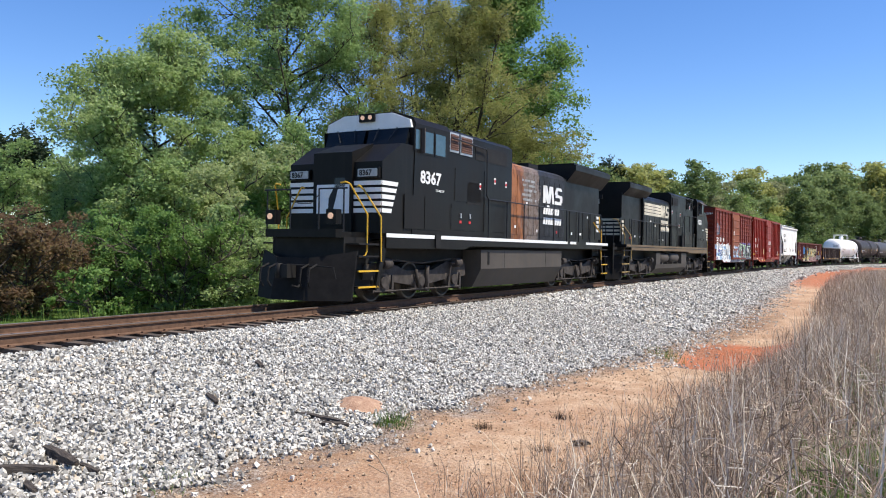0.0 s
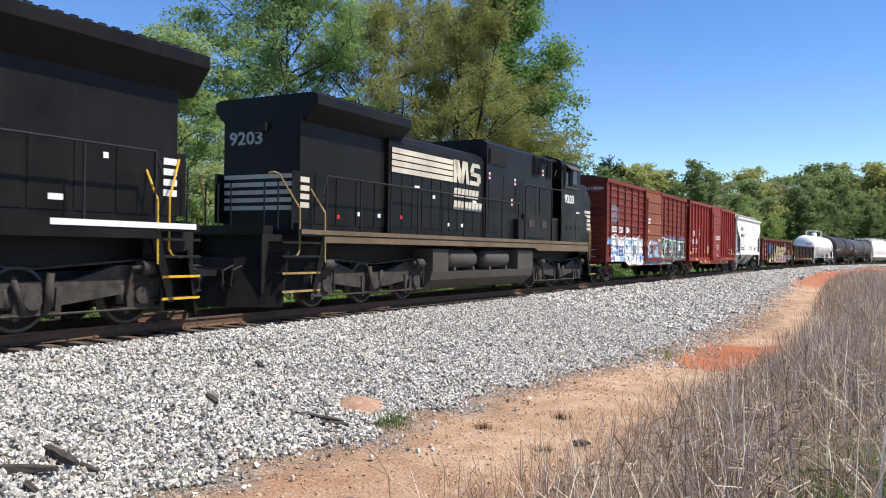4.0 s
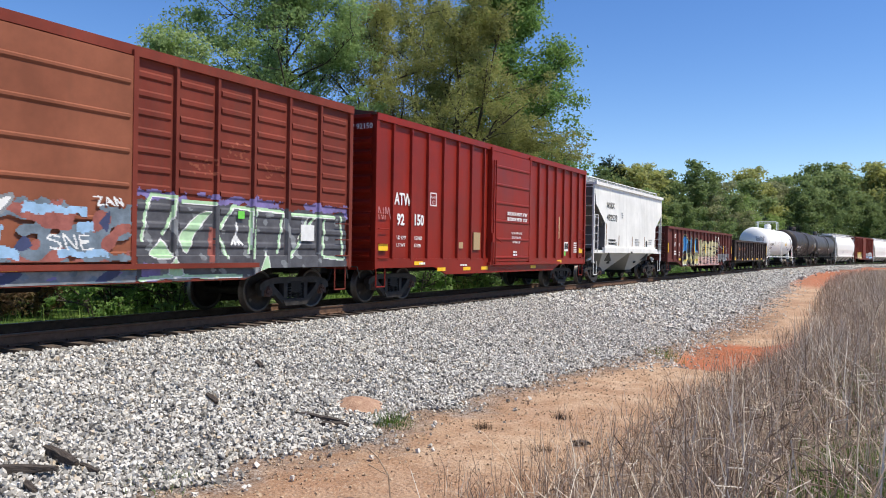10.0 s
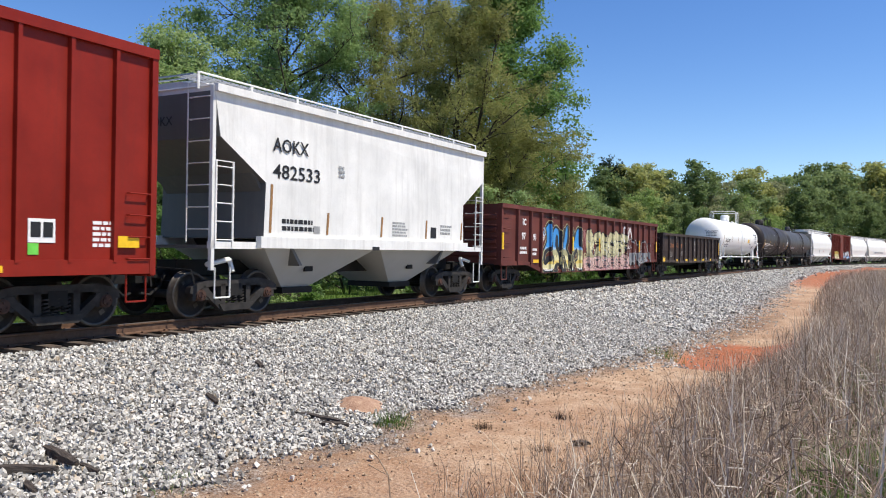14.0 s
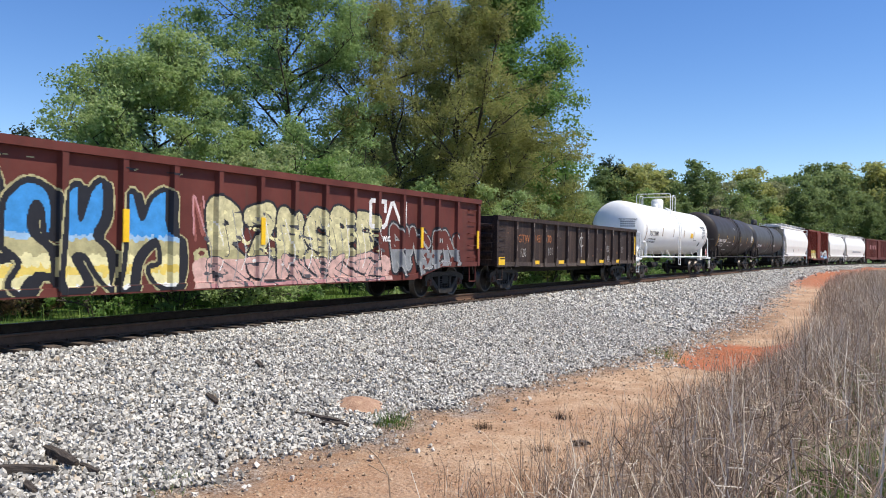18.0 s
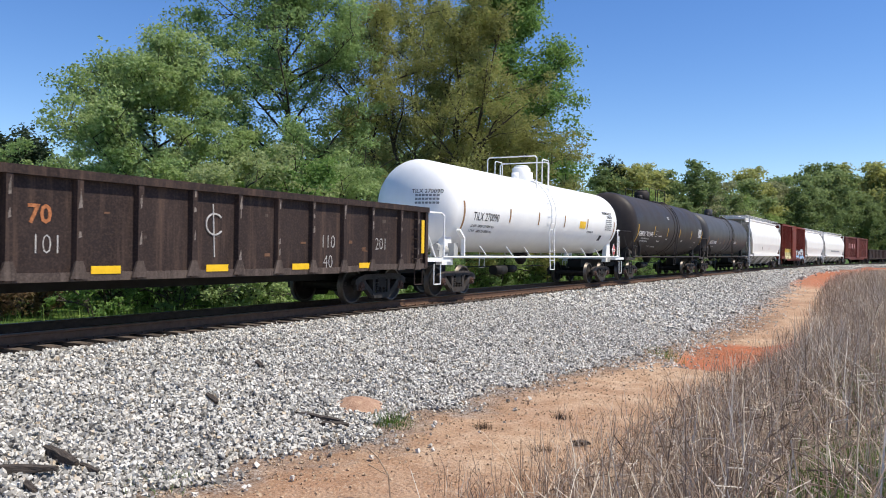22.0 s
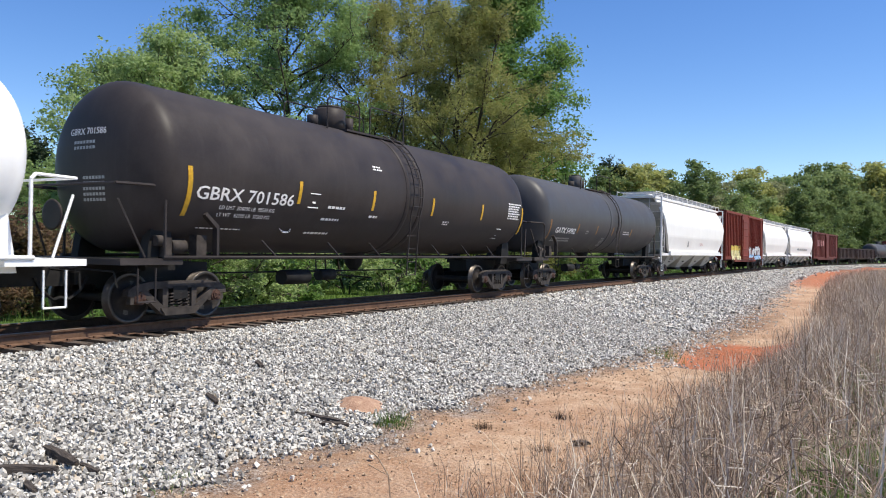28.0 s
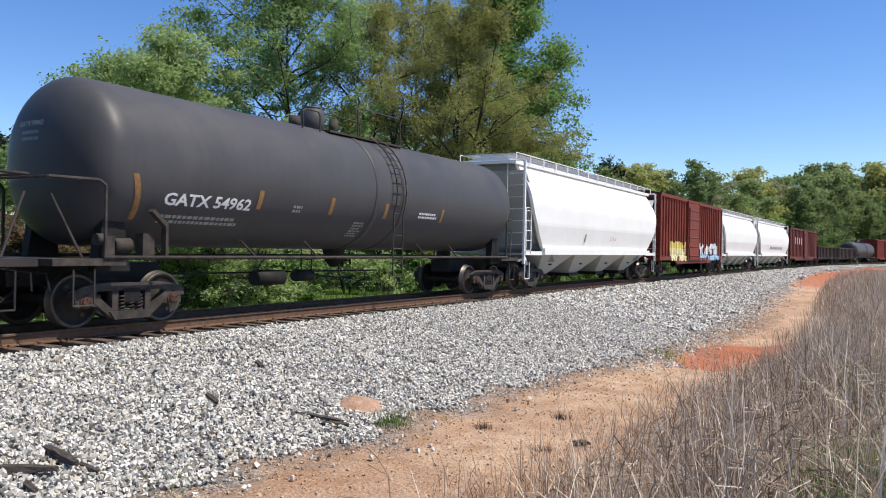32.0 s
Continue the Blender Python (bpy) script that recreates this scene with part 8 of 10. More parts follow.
        for va, vb, z0, z1 in o["bar_grilles"]:
            for q in (-1, 1):
                ys = sorted((q * (aw + 0.012), q * (aw + 0.03)))
                g = car.box("barred_grille", va, vb, ys[0], ys[1], z0, z1, UNDER, "dark intake behind upright bars")
                n = max(4, int((vb - va) / 0.085))
                for k in range(n + 1):
                    v = va + 0.02 + (vb - va - 0.04) * k / n
                    ya = sorted((q * (aw + 0.03), q * (aw + 0.055)))
                    part("bar", box(bmesh.new(), X(v) - 0.013, X(v) + 0.013, ya[0], ya[1], z0, z1), LOCO_BLACK, g)
                for z in (z0, z1):
                    ya = sorted((q * (aw + 0.03), q * (aw + 0.06)))
                    part("frame_edge", box(bmesh.new(), X(vb), X(va), ya[0], ya[1], z - 0.03, z + 0.015), LOCO_BLACK, g)
    for va, vb, z0, z1 in o["grilles"]:
        for q in (-1, 1):
            ys = sorted((q * aw, q * (aw + 0.03)))
            g = car.box("grille", va, vb, ys[0], ys[1], z0, z1, GALV if stripe is WHITE_PAINT else LOCO_BLACK, "framed air intake grille")
            n = 7
            for k in range(n):
                z = z0 + 0.06 + (z1 - z0 - 0.12) * k / n
                ys2 = sorted((q * (aw + 0.03), q * (aw + 0.05)))
                part("slat", prism(bmesh.new(), [(ys2[0], z), (ys2[1], z), (ys2[1], z + 0.03), (ys2[0], z + 0.075)], 0, X(vb - 0.05), X(va + 0.05)), LOUVRE if stripe is WHITE_PAINT else UNDER, g)
    for va, vb, z0, z1, mat in o["panels"]:
        for q in (-1, 1):
            ys = sorted((q * aw, q * (aw + 0.012)))
            car.box("access_door", va, vb, ys[0], ys[1], z0, z1, mat, "", 0.004)
    # long hood
    hw = 1.27
    sec = [(-hw, 1.80), (hw, 1.80), (hw, 4.22), (hw - 0.08, 4.38), (hw - 0.34, 4.50), (-hw + 0.34, 4.50), (-hw + 0.08, 4.38), (-hw, 4.22)]
    part("engine_hood", prism(bmesh.new(), sec, 0, X(h1), X(aux + 0.01)), LOCO_BURNT if not flip else LOCO_BLACK, car.e, "fire-scorched rusty engine hood" if not flip else "black engine hood", 0.02)
    n = 10
    for k in range(n):
        va, vb = h0 + 0.12 + (h1 - h0 - 0.2) * k / n, h0 + 0.12 + (h1 - h0 - 0.2) * (k + 1) / n - 0.045
        for q in (-1, 1):
            ys = sorted((q * hw, q * (hw + 0.014)))
            car.box("engine_door", va, vb, ys[0], ys[1], 1.98, 4.05, LOCO_BURNT if not flip else LOCO_BLACK, "", 0.004)
    part("exhaust_stack", box(bmesh.new(), X(o["exhaust"][1]), X(o["exhaust"][0]), -0.38, 0.38, 4.48, 4.82), UNDER, car.e, "soot-black exhaust stack", 0.03)
    bm = bmesh.new()
    for k in range(3):
        hv = o["horn"]
        cyl(bm, (X(hv + 0.4), -0.2 + 0.2 * k, 4.70), (X(hv), -0.2 + 0.2 * k, 4.72), 0.05, 10, 0.1)
        cyl(bm, (X(hv + 0.4), -0.2 + 0.2 * k, 4.70), (X(hv + 0.7), -0.2 + 0.2 * k, 4.70), 0.045, 8)
    box(bm, X(hv + 0.65), X(hv + 0.35), -0.3, 0.3, 4.48, 4.66)
    part("air_horn", bm, UNDER, car.e, "dark air horn")
    # radiator section
    part("radiator_body", prism(bmesh.new(), [(-1.15, 1.80), (1.15, 1.80), (1.15, 4.35), (-1.15, 4.35)], 0, X(hend), X(h1 + 0.01)), LOCO_BLACK, car.e, "", 0.02)
    rz = o["rad_z"]
    bm = bmesh.new()
    prism(bm, [(-1.12, 4.2), (1.12, 4.2), (1.54, rz - 0.28), (1.54, rz - 0.06), (1.40, rz), (-1.40, rz), (-1.54, rz - 0.06), (-1.54, rz - 0.28)], 0, X(rad1), X(rad0))
    part("radiator_wing", bm, LOCO_BLACK, car.e, "overhanging radiator wings", 0.01)
    bm = bmesh.new()
    for k in range(16):
        v = rad0 + 0.2 + (rad1 - rad0 - 0.4) * k / 16
        box(bm, X(v + 0.12), X(v), -1.4, 1.4, rz, rz + 0.03)
    part("radiator_grille", bm, UNDER, car.e)
    for q in (-1, 1):
        for k in range(5):
            va = rad0 + 0.4 + k * 0.8
            ys = sorted((q * 1.15, q * 1.165))
            car.box("access_door", va, va + 0.72, ys[0], ys[1], 1.95, 3.1, LOCO_BLACK, "", 0.004)
        for k in range(4):
            ys = sorted((q * 1.155, q * 1.166))
            z = 2.3 + 0.19 * k
            car.box("hood_stripe", hend - 0.32, hend - 0.01, ys[0], ys[1], z, z + 0.12, stripe, "painted end bar")
    # end face
    xh = X(hend)
    for k in range(5):
        z = 2.25 + 0.18 * k
        part("hood_stripe", box(bmesh.new(), xh - 0.012, xh + 0.0, -1.12, 1.12, z, z + 0.1), stripe, car.e, "painted end bar")
    lettering(o["number"], xh - 0.012, 0.98, 3.78, 0.42, SPRAY_SILVER, car.e, 1.25, 0.01, Matrix(((0, 0, -1, 0), (-1, 0, 0, 0), (0, 1, 0, 0), (0, 0, 0, 1))))
    part("rear_light", box(bmesh.new(), xh - 0.1, xh, -0.2, 0.2, 4.05, 4.25), UNDER, car.e, "", 0.02)
    # side handrails
    for q in (-1, 1):
        v0, v1 = o["rail0"], deck1 - 1.0
        n = 8
        for k in range(n + 1):
            v = v0 + (v1 - v0) * k / n
            car.pipe("stanchion", [(v, q * 1.52, 1.66), (v, q * 1.52, 3.03)], 0.024, RAIL_BLACK)
        car.pipe("handrail", [(v0, q * 1.52, 3.03), (v1, q * 1.52, 3.03), (v1 + 0.15, q * 1.52, 2.6)], 0.022, RAIL_BLACK)
        car.pipe("handrail", [(v, q * 1.52, z) for v, z in o["upper"]], 0.022, RAIL_BLACK)
        for v, z0, z1 in o["rail_posts"]:
            car.pipe("stanchion", [(v, q * 1.52, z0), (v, q * 1.52, z1)], 0.026, RAIL_BLACK)
        for k in range(3):
            v = deck1 - 0.08
            car.pipe("stanchion", [(v, q * (0.5 + 0.4 * k), 1.8), (v, q * (0.5 + 0.4 * k), 2.85)], 0.022, RAIL_BLACK)
    # marker decals
    rng = random.Random(4 + flip)
    for k in range(9):
        v = h0 + 0.4 + k * (hend - h0 - 1) / 9
        yy = (aw + 0.014) if v < aux else (hw + 0.016 if v < h1 else 1.168)
        z = rng.choice((2.1, 2.2, 2.85, 3.05))
        slab("decal", v, v + rng.choice((0.1, 0.14, 0.26)), yy, z, z + 0.1, rng.choice((WHITE_INK, WHITE_INK, RED_MARK)), 0.004)
    return car, text, slab, near, X


def owner_mark(car, near, X, v_left, y, z0, h, w, mat, stripes, s_left):
    """Plain shapes in place of the owner's initials and name: slanted blocks, bars and two rows of short blocks. Runs from v_left in the direction seen as rightwards."""
    sg = 1 if near > 0 else -1
    ys = sorted((near * y, near * (y + 0.006)))

    def poly(pts):
        return prism(bm, [(X(v_left + sg * a * w), z0 + b * h) for a, b in pts], 1, ys[0], ys[1])
    bm = bmesh.new()
    poly([(0.0, 0.0), (0.12, 0.0), (0.17, 1.0), (0.0, 1.0)])
    poly([(0.0, 1.0), (0.19, 1.0), (0.36, 0.0), (0.20, 0.0)])
    poly([(0.24, 0.0), (0.36, 0.0), (0.46, 1.0), (0.32, 1.0)])
    poly([(0.40, 1.0), (0.50, 1.0), (0.58, 0.0), (0.48, 0.0)])
    part("side_emblem", bm, mat, car.e, "painted block emblem")
    bm = bmesh.new()
    poly([(0.66, 0.82), (1.0, 0.82), (0.95, 1.0), (0.7, 1.0)])
    poly([(0.60, 0.6), (0.74, 0.45), (0.76, 0.85), (0.66, 0.9)])
    poly([(0.64, 0.42), (0.66, 0.6), (1.0, 0.55), (1.0, 0.38)])
    poly([(0.88, 0.14), (1.02, 0.16), (1.02, 0.48), (0.9, 0.5)])
    poly([(0.60, 0.0), (0.96, 0.0), (0.98, 0.18), (0.60, 0.2)])
    part("side_emblem", bm, mat, car.e, "painted block emblem")
    for r, (count, row_z) in enumerate(((7, z0 - 0.42), (8, z0 - 0.80))):
        for k in range(count):
            bm = bmesh.new()
            a = v_left + sg * (k * 0.235 + 0.02)
            b = a + sg * 0.19
            lean = sg * 0.05
            prism(bm, [(X(a), row_z), (X(b), row_z), (X(b + lean), row_z + 0.26), (X(a + lean), row_z + 0.26)], 1, ys[0], ys[1])
            part("name_block", bm, mat, car.e, "short painted block")
    if stripes:
        for k in range(4):
            a, b = sorted((X(s_left), X(v_left - sg * 0.03)))
            part("speed_bar", box(bmesh.new(), a, b, ys[0], ys[1], z0 + k * h / 4, z0 + k * h / 4 + h / 4 - 0.035), mat, car.e, "long painted bar")


def lead_locomotive():
    o = dict(number="8367", nose=2.88, cab_f=4.22, cab_r=6.33, aux=10.85, hood0=11.0, hood1=16.25, rad0=16.78, rad1=21.3, end=20.9, deck=(1.62, 21.1), full=3.0, pilot=1.05, roof=5.15, stripe=WHITE_PAINT,
             windows=[(4.36, 4.68, 4.06, 4.68), (4.78, 5.40, 4.0, 4.68), (5.44, 6.09, 4.0, 4.69)], doors=[(3.9, 4.9, 1.95, 2.85), (4.95, 5.9, 1.95, 2.85)], num_at=(4.70, 1.506, 3.22, 0.47), small_at=(5.6, 0),
             aux_w=1.42, aux_z=4.96, grilles=[(6.42, 6.98, 4.27, 4.84), (7.08, 7.86, 4.25, 4.84)], upper=[(6.45, 4.66), (8.68, 4.58), (8.74, 4.5), (8.76, 3.12), (8.9, 3.03)], rail0=8.9, rail_posts=(), exhaust=(14.66, 15.6), horn=13.05, grab=None,
             panels=[(6.81, 8.5, 2.86, 3.81, LOCO_BLACK), (7.58, 8.5, 2.8, 3.48, UNDER), (6.6, 8.4, 2.0, 2.75, LOCO_BLACK), (8.1, 10.4, 4.2, 4.66, UNDER), (8.75, 10.7, 2.0, 3.9, LOCO_BLACK)], rad_z=4.98)
    car, text, slab, near, X = locomotive("black diesel locomotive with white nose bars and a scorched rusty hood", -0.95, False, o)
    owner_mark(car, near, X, 13.95, 1.30, 3.22, 0.66, 1.95, WHITE_PAINT, False, 0)
    rng = random.Random(8)
    for k in range(5):
        z = 3.2 + 0.17 * k
        bm = bmesh.new()
        for j in range(8):
            a = 12.0 + rng.uniform(0, 1.2)
            box(bm, X(a + rng.uniform(0.06, 0.3)), X(a), 1.286, 1.292, z, z + 0.08)
        part("scorched_bars", bm, SPRAY_SILVER, car.e, "scorched remains of white bars")
    # fuel tank
    for q in (0,):
        sec = [(-1.45, 1.42), (-1.45, 0.82), (-1.15, 0.24), (1.15, 0.24), (1.45, 0.82), (1.45, 1.42)]
        ft = part("fuel_tank", prism(bmesh.new(), sec, 0, X(15.55), X(8.55)), TANK_GREY, car.e, "dusty grey fuel tank", 0.02)
        part("sight_gauge", box(bmesh.new(), X(9.12), X(9.02), 1.45, 1.475, 0.95, 1.36), UNDER, ft)
        for v in (10.3, 13.9):
            part("seam", box(bmesh.new(), X(v + 0.01), X(v), 1.45, 1.456, 0.84, 1.40), UNDER, ft)
    loco_truck(car, (3.42, 5.28, 7.18), TRUCK_DUST)
    loco_truck(car, (16.12, 18.05, 20.1), TRUCK_DUST)
    car.box("cable_box", 5.44, 5.73, 1.5, 1.6, 1.44, 1.82, UNDER, "", 0.02)
    for k in range(8):
        car.box("louvre", 6.4, 6.58, 1.432, 1.445, 2.2 + 0.055 * k, 2.23 + 0.055 * k, UNDER)
    car.text("D8-40CW", 5.55, 1.508, 3.02, 0.11, WHITE_INK)
    for u, z in ((8.4, 3.3), (9.45, 3.55), (10.3, 3.5)):
        d = car.box("warning_decal", u, u + 0.1, 1.434, 1.438, z, z + 0.2, WHITE_INK, "red and white warning decal")
        part("decal_band", box(bmesh.new(), car.x(u + 0.1), car.x(u), 1.438, 1.441, z + 0.05, z + 0.14), RED_MARK, d)
    for u in (7.1, 7.7):
        car.box("warning_decal", u, u + 0.14, 1.434, 1.438, 2.2, 2.28, RED_MARK, "red warning decal")
        car.box("latch", u + 0.03, u + 0.1, 1.434, 1.46, 2.36, 2.5, GALV)


def second_locomotive():
    o = dict(number="9203", nose=1.5, cab_f=2.62, cab_r=4.96, aux=11.25, hood0=11.4, hood1=16.8, rad0=16.15, rad1=20.1, end=20.2, deck=(0.75, 20.7), full=1.85, pilot=0.55, roof=5.15, stripe=CREAM_PAINT,
             windows=[(3.26, 3.98, 4.06, 4.70), (4.06, 4.56, 3.98, 4.72), (4.62, 4.78, 3.96, 4.74)], doors=[(2.0, 3.3, 1.95, 2.9), (3.35, 4.9, 1.95, 2.9)], num_at=(4.62, 1.506, 3.34, 0.44), small_at=(2.9, 0),
             aux_w=1.36, aux_z=4.98, grilles=[(9.74, 11.13, 4.18, 4.72)], bar_grilles=[(6.86, 7.47, 4.17, 4.82), (6.29, 6.72, 4.61, 4.84), (5.83, 6.23, 4.15, 4.83)],
             panels=[(5.68, 7.56, 4.02, 4.9, LOCO_BLACK), (5.70, 7.2, 2.75, 3.9, LOCO_BLACK), (7.22, 8.36, 2.75, 3.95, LOCO_BLACK), (8.4, 9.0, 2.75, 3.95, LOCO_BLACK), (9.12, 10.0, 2.0, 3.9, LOCO_BLACK), (10.05, 11.1, 2.0, 4.0, LOCO_BLACK)],
             upper=[(5.03, 3.77), (8.45, 3.72), (8.6, 3.66), (8.95, 3.08), (9.05, 3.03)], rail0=9.05, rail_posts=((8.47, 1.8, 3.72), (7.2, 2.76, 3.74), (6.0, 2.42, 3.75)), recess=(5.0, 5.62), exhaust=(14.27, 15.2), horn=12.85,
             grab=WORN_YELLOW, rad_z=4.88)
    car, text, slab, near, X = locomotive("black diesel locomotive running cab last with cream bars", 21.35, True, o)
    owner_mark(car, near, X, 13.35, 1.30, 3.42, 0.68, 1.75, CREAM_PAINT, True, 16.7)
    # sun shade over the side window and stowed box on the walkway
    part("sun_shade", prism(bmesh.new(), [(-1.5, 4.84), (-1.80, 4.62), (-1.78, 4.59), (-1.5, 4.80)], 0, X(4.64), X(3.28)), TANK_GREY, car.e, "window awning")
    car.box("walkway_locker", 8.42, 9.05, -1.50, -1.365, 1.82, 2.5, UNDER, "dark open locker", 0.02)
    for u, z in ((6.5, 4.2), (9.0, 3.66), (9.25, 2.95), (11.0, 3.7)):
        d = car.box("warning_decal", u, u + 0.12, -1.377, -1.373, z, z + 0.22, WHITE_INK, "red and white warning decal")
        part("decal_band", box(bmesh.new(), car.x(u + 0.12), car.x(u), -1.38, -1.377, z + 0.06, z + 0.15), RED_MARK, d)
    car.box("paper_notice", 2.28, 2.70, -1.508, -1.503, 2.13, 2.62, WHITE_PAINT, "white notice taped to the nose")
    car.box("paper_notice", 2.12, 2.42, -1.512, -1.507, 2.50, 2.70, WHITE_PAINT, "white notice taped to the nose")
    for v in (2.9, 3.4, 3.9, 4.35):
        car.box("latch", v, v + 0.05, -1.53, -1.512, 2.28, 2.42, UNDER)
    for v0, v1 in ((4.62, 4.655), (4.575, 4.615)):
        car.box("window_post", v0, v1, -1.55, -1.51, 3.96, 4.74, TANK_GREY, "worn window post")
    car.box("window_sill", 3.28, 4.78, -1.58, -1.51, 3.90, 3.96, TANK_GREY, "worn arm rest below the window")
    # fuel tank with cut-away top for two air reservoirs
    sec_lo = [(-1.45, 0.78), (-1.40, 0.55), (-1.1, 0.26), (1.1, 0.26), (1.40, 0.55), (1.45, 0.78)]
    ft = part("fuel_tank", prism(bmesh.new(), sec_lo, 0, X(14.8), X(7.55)), TANK_GREY, car.e, "dusty grey fuel tank", 0.02)
    part("tank_block", box(bmesh.new(), X(14.75), X(13.85), -1.45, 1.45, 0.78, 1.42), TANK_GREY, ft, "", 0.03)
    part("tank_block", box(bmesh.new(), X(8.9), X(7.6), -1.45, 1.45, 0.78, 1.42), TANK_GREY, ft, "", 0.03)
    part("tank_block", box(bmesh.new(), X(13.85), X(8.9), -0.85, 0.85, 0.78, 1.42), UNDER, ft)
    for a, b in ((9.5, 11.45), (11.9, 13.8)):
        for q in (-1, 1):
            xa, xb = X(b), X(a)
            prof = [(xa, 0.05), (xa + 0.06, 0.2), (xa + 0.16, 0.29), (xb - 0.16, 0.29), (xb - 0.06, 0.2), (xb, 0.05)]
            ar = part("air_reservoir", lathe(bmesh.new(), prof, (0, q * 1.18, 1.14), 0, 24), TANK_GREY, car.e, "dusty grey air reservoir")
            for v in (a + 0.35, b - 0.35):
                part("saddle", box(bmesh.new(), X(v) - 0.06, X(v) + 0.06, min(q * 1.0, q * 1.46), max(q * 1.0, q * 1.46), 0.78, 0.9), TANK_GREY, ar)
    loco_truck(car, (2.15, 4.3, 6.4), TRUCK_DUST)
    loco_truck(car, (15.3, 17.3, 19.3), TRUCK_DUST)


lead_locomotive()
second_locomotive()
first_boxcar()
red_boxcar()
cement_hopper()
brown_gondola()
black_gondola()
white_tank()
black_tank()
slate_tank()
long_hopper(182.56, 18.2, "long white covered hopper car with bowed sides", 1)
graffiti_boxcar()
long_hopper(219.06, 15.9, "cream-stained white covered hopper car with bowed sides", 2)
long_hopper(235.36, 19.5, "white covered hopper car with grey block lettering", 3)
low_boxcar()
gondola("gondola", "low dark gondola far back in the train", 278.56, 17.9, 0.3, 17.6, 2.7, 1.0, GON_BLACK, [1.2 + 1.3 * k for k in range(13)], (1.9, 16.0), 0.0, TRUCK_DARK, False)
gondola("gondola", "low dark gondola far back in the train", 296.66, 17.9, 0.3, 17.6, 2.7, 1.0, GON_BLACK, [1.2 + 1.3 * k for k in range(13)], (1.9, 16.0), 0.0, TRUCK_DARK, False)
far_tank(315.86)
boxcar("boxcar", "brown boxcar at the far end of the visible train", 334.76, 17.0, 0.3, 16.7, 4.6, 1.0, (BOX_BROWN, BOX_BROWN, BOX_ROOF), [1.0 + 0.9 * k for k in range(17)], (7.0, 10.0), (2.0, 15.0), detail=False)


# ---- vegetation ----
def leaf_material(name, dark, mid, light, glow=0.62):
    m = Mat(name, 0.6, 0.0, 0.25)
    patch = m.noise(0.45, 4, 0.6)
    col = m.mix(m.island(), m.ramp(patch, [(0.25, dark), (0.5, mid)]), m.ramp(patch, [(0.3, mid), (0.6, light)]))
    m.color(col)
    t = m.n.new("ShaderNodeBsdfTranslucent")
    m.l.new(col, t.inputs[0])
    x = m.n.new("ShaderNodeMixShader")
    x.inputs[0].default_value = glow
    m.l.new(m.b.outputs[0], x.inputs[1])
    m.l.new(t.outputs[0], x.inputs[2])
    m.l.new(x.outputs[0], m.n["Material Output"].inputs[0])
    return m.m


LEAF_OAK = leaf_material("leaf_fresh_green", (0.128, 0.195, 0.063), (0.287, 0.397, 0.14), (0.512, 0.6, 0.293), 0.55)
LEAF_DEEP = leaf_material("leaf_deep_green", (0.098, 0.156, 0.052), (0.215, 0.319, 0.111), (0.403, 0.533, 0.227), 0.55)
LEAF_OLIVE = leaf_material("leaf_olive", (0.135, 0.148, 0.046), (0.268, 0.282, 0.085), (0.43, 0.435, 0.17), 0.55)
LEAF_BRIGHT = leaf_material("leaf_bright_green", (0.072, 0.142, 0.036), (0.165, 0.285, 0.07), (0.31, 0.45, 0.15), 0.55)
LEAF_PALE = leaf_material("leaf_pale_green", (0.172, 0.224, 0.092), (0.345, 0.42, 0.178), (0.552, 0.598, 0.31), 0.55)
# far leaf colours, lowered to put the wood's inner shade into them
FAR_GREEN_SHADED = leaf_material("far_leaf_green_shaded", (0.099, 0.149, 0.049), (0.223, 0.301, 0.108), (0.406, 0.469, 0.223), 0.5)
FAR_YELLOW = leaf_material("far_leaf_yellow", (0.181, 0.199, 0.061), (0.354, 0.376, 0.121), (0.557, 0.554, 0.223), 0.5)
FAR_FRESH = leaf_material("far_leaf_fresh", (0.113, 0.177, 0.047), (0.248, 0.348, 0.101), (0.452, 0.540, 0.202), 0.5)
FAR_DEEP_SHADED = leaf_material("far_leaf_deep_shaded", (0.075, 0.114, 0.040), (0.166, 0.231, 0.081), (0.316, 0.391, 0.162), 0.5)
FAR_PALE_SHADED = leaf_material("far_leaf_grey_shaded", (0.151, 0.163, 0.084), (0.286, 0.305, 0.148), (0.452, 0.454, 0.256), 0.5)
LEAF_PINE = leaf_material("leaf_pine", (0.012, 0.022, 0.010), (0.025, 0.045, 0.018), (0.05, 0.075, 0.03), 0.15)
LEAF_BROWN = leaf_material("leaf_reddish_brown", (0.11, 0.065, 0.04), (0.218, 0.131, 0.081), (0.262, 0.233, 0.102))
BARK = Mat("bark", 0.9, 0.0, 0.2)
_b = BARK.noise(3.0, 6, 0.7, BARK.scaled(4, 4, 0.8))
BARK = BARK.color(BARK.ramp(_b, [(0.3, (0.035, 0.028, 0.023)), (0.6, (0.10, 0.085, 0.07)), (0.8, (0.19, 0.165, 0.14))])).bump(_b, 0.7, 0.04).m


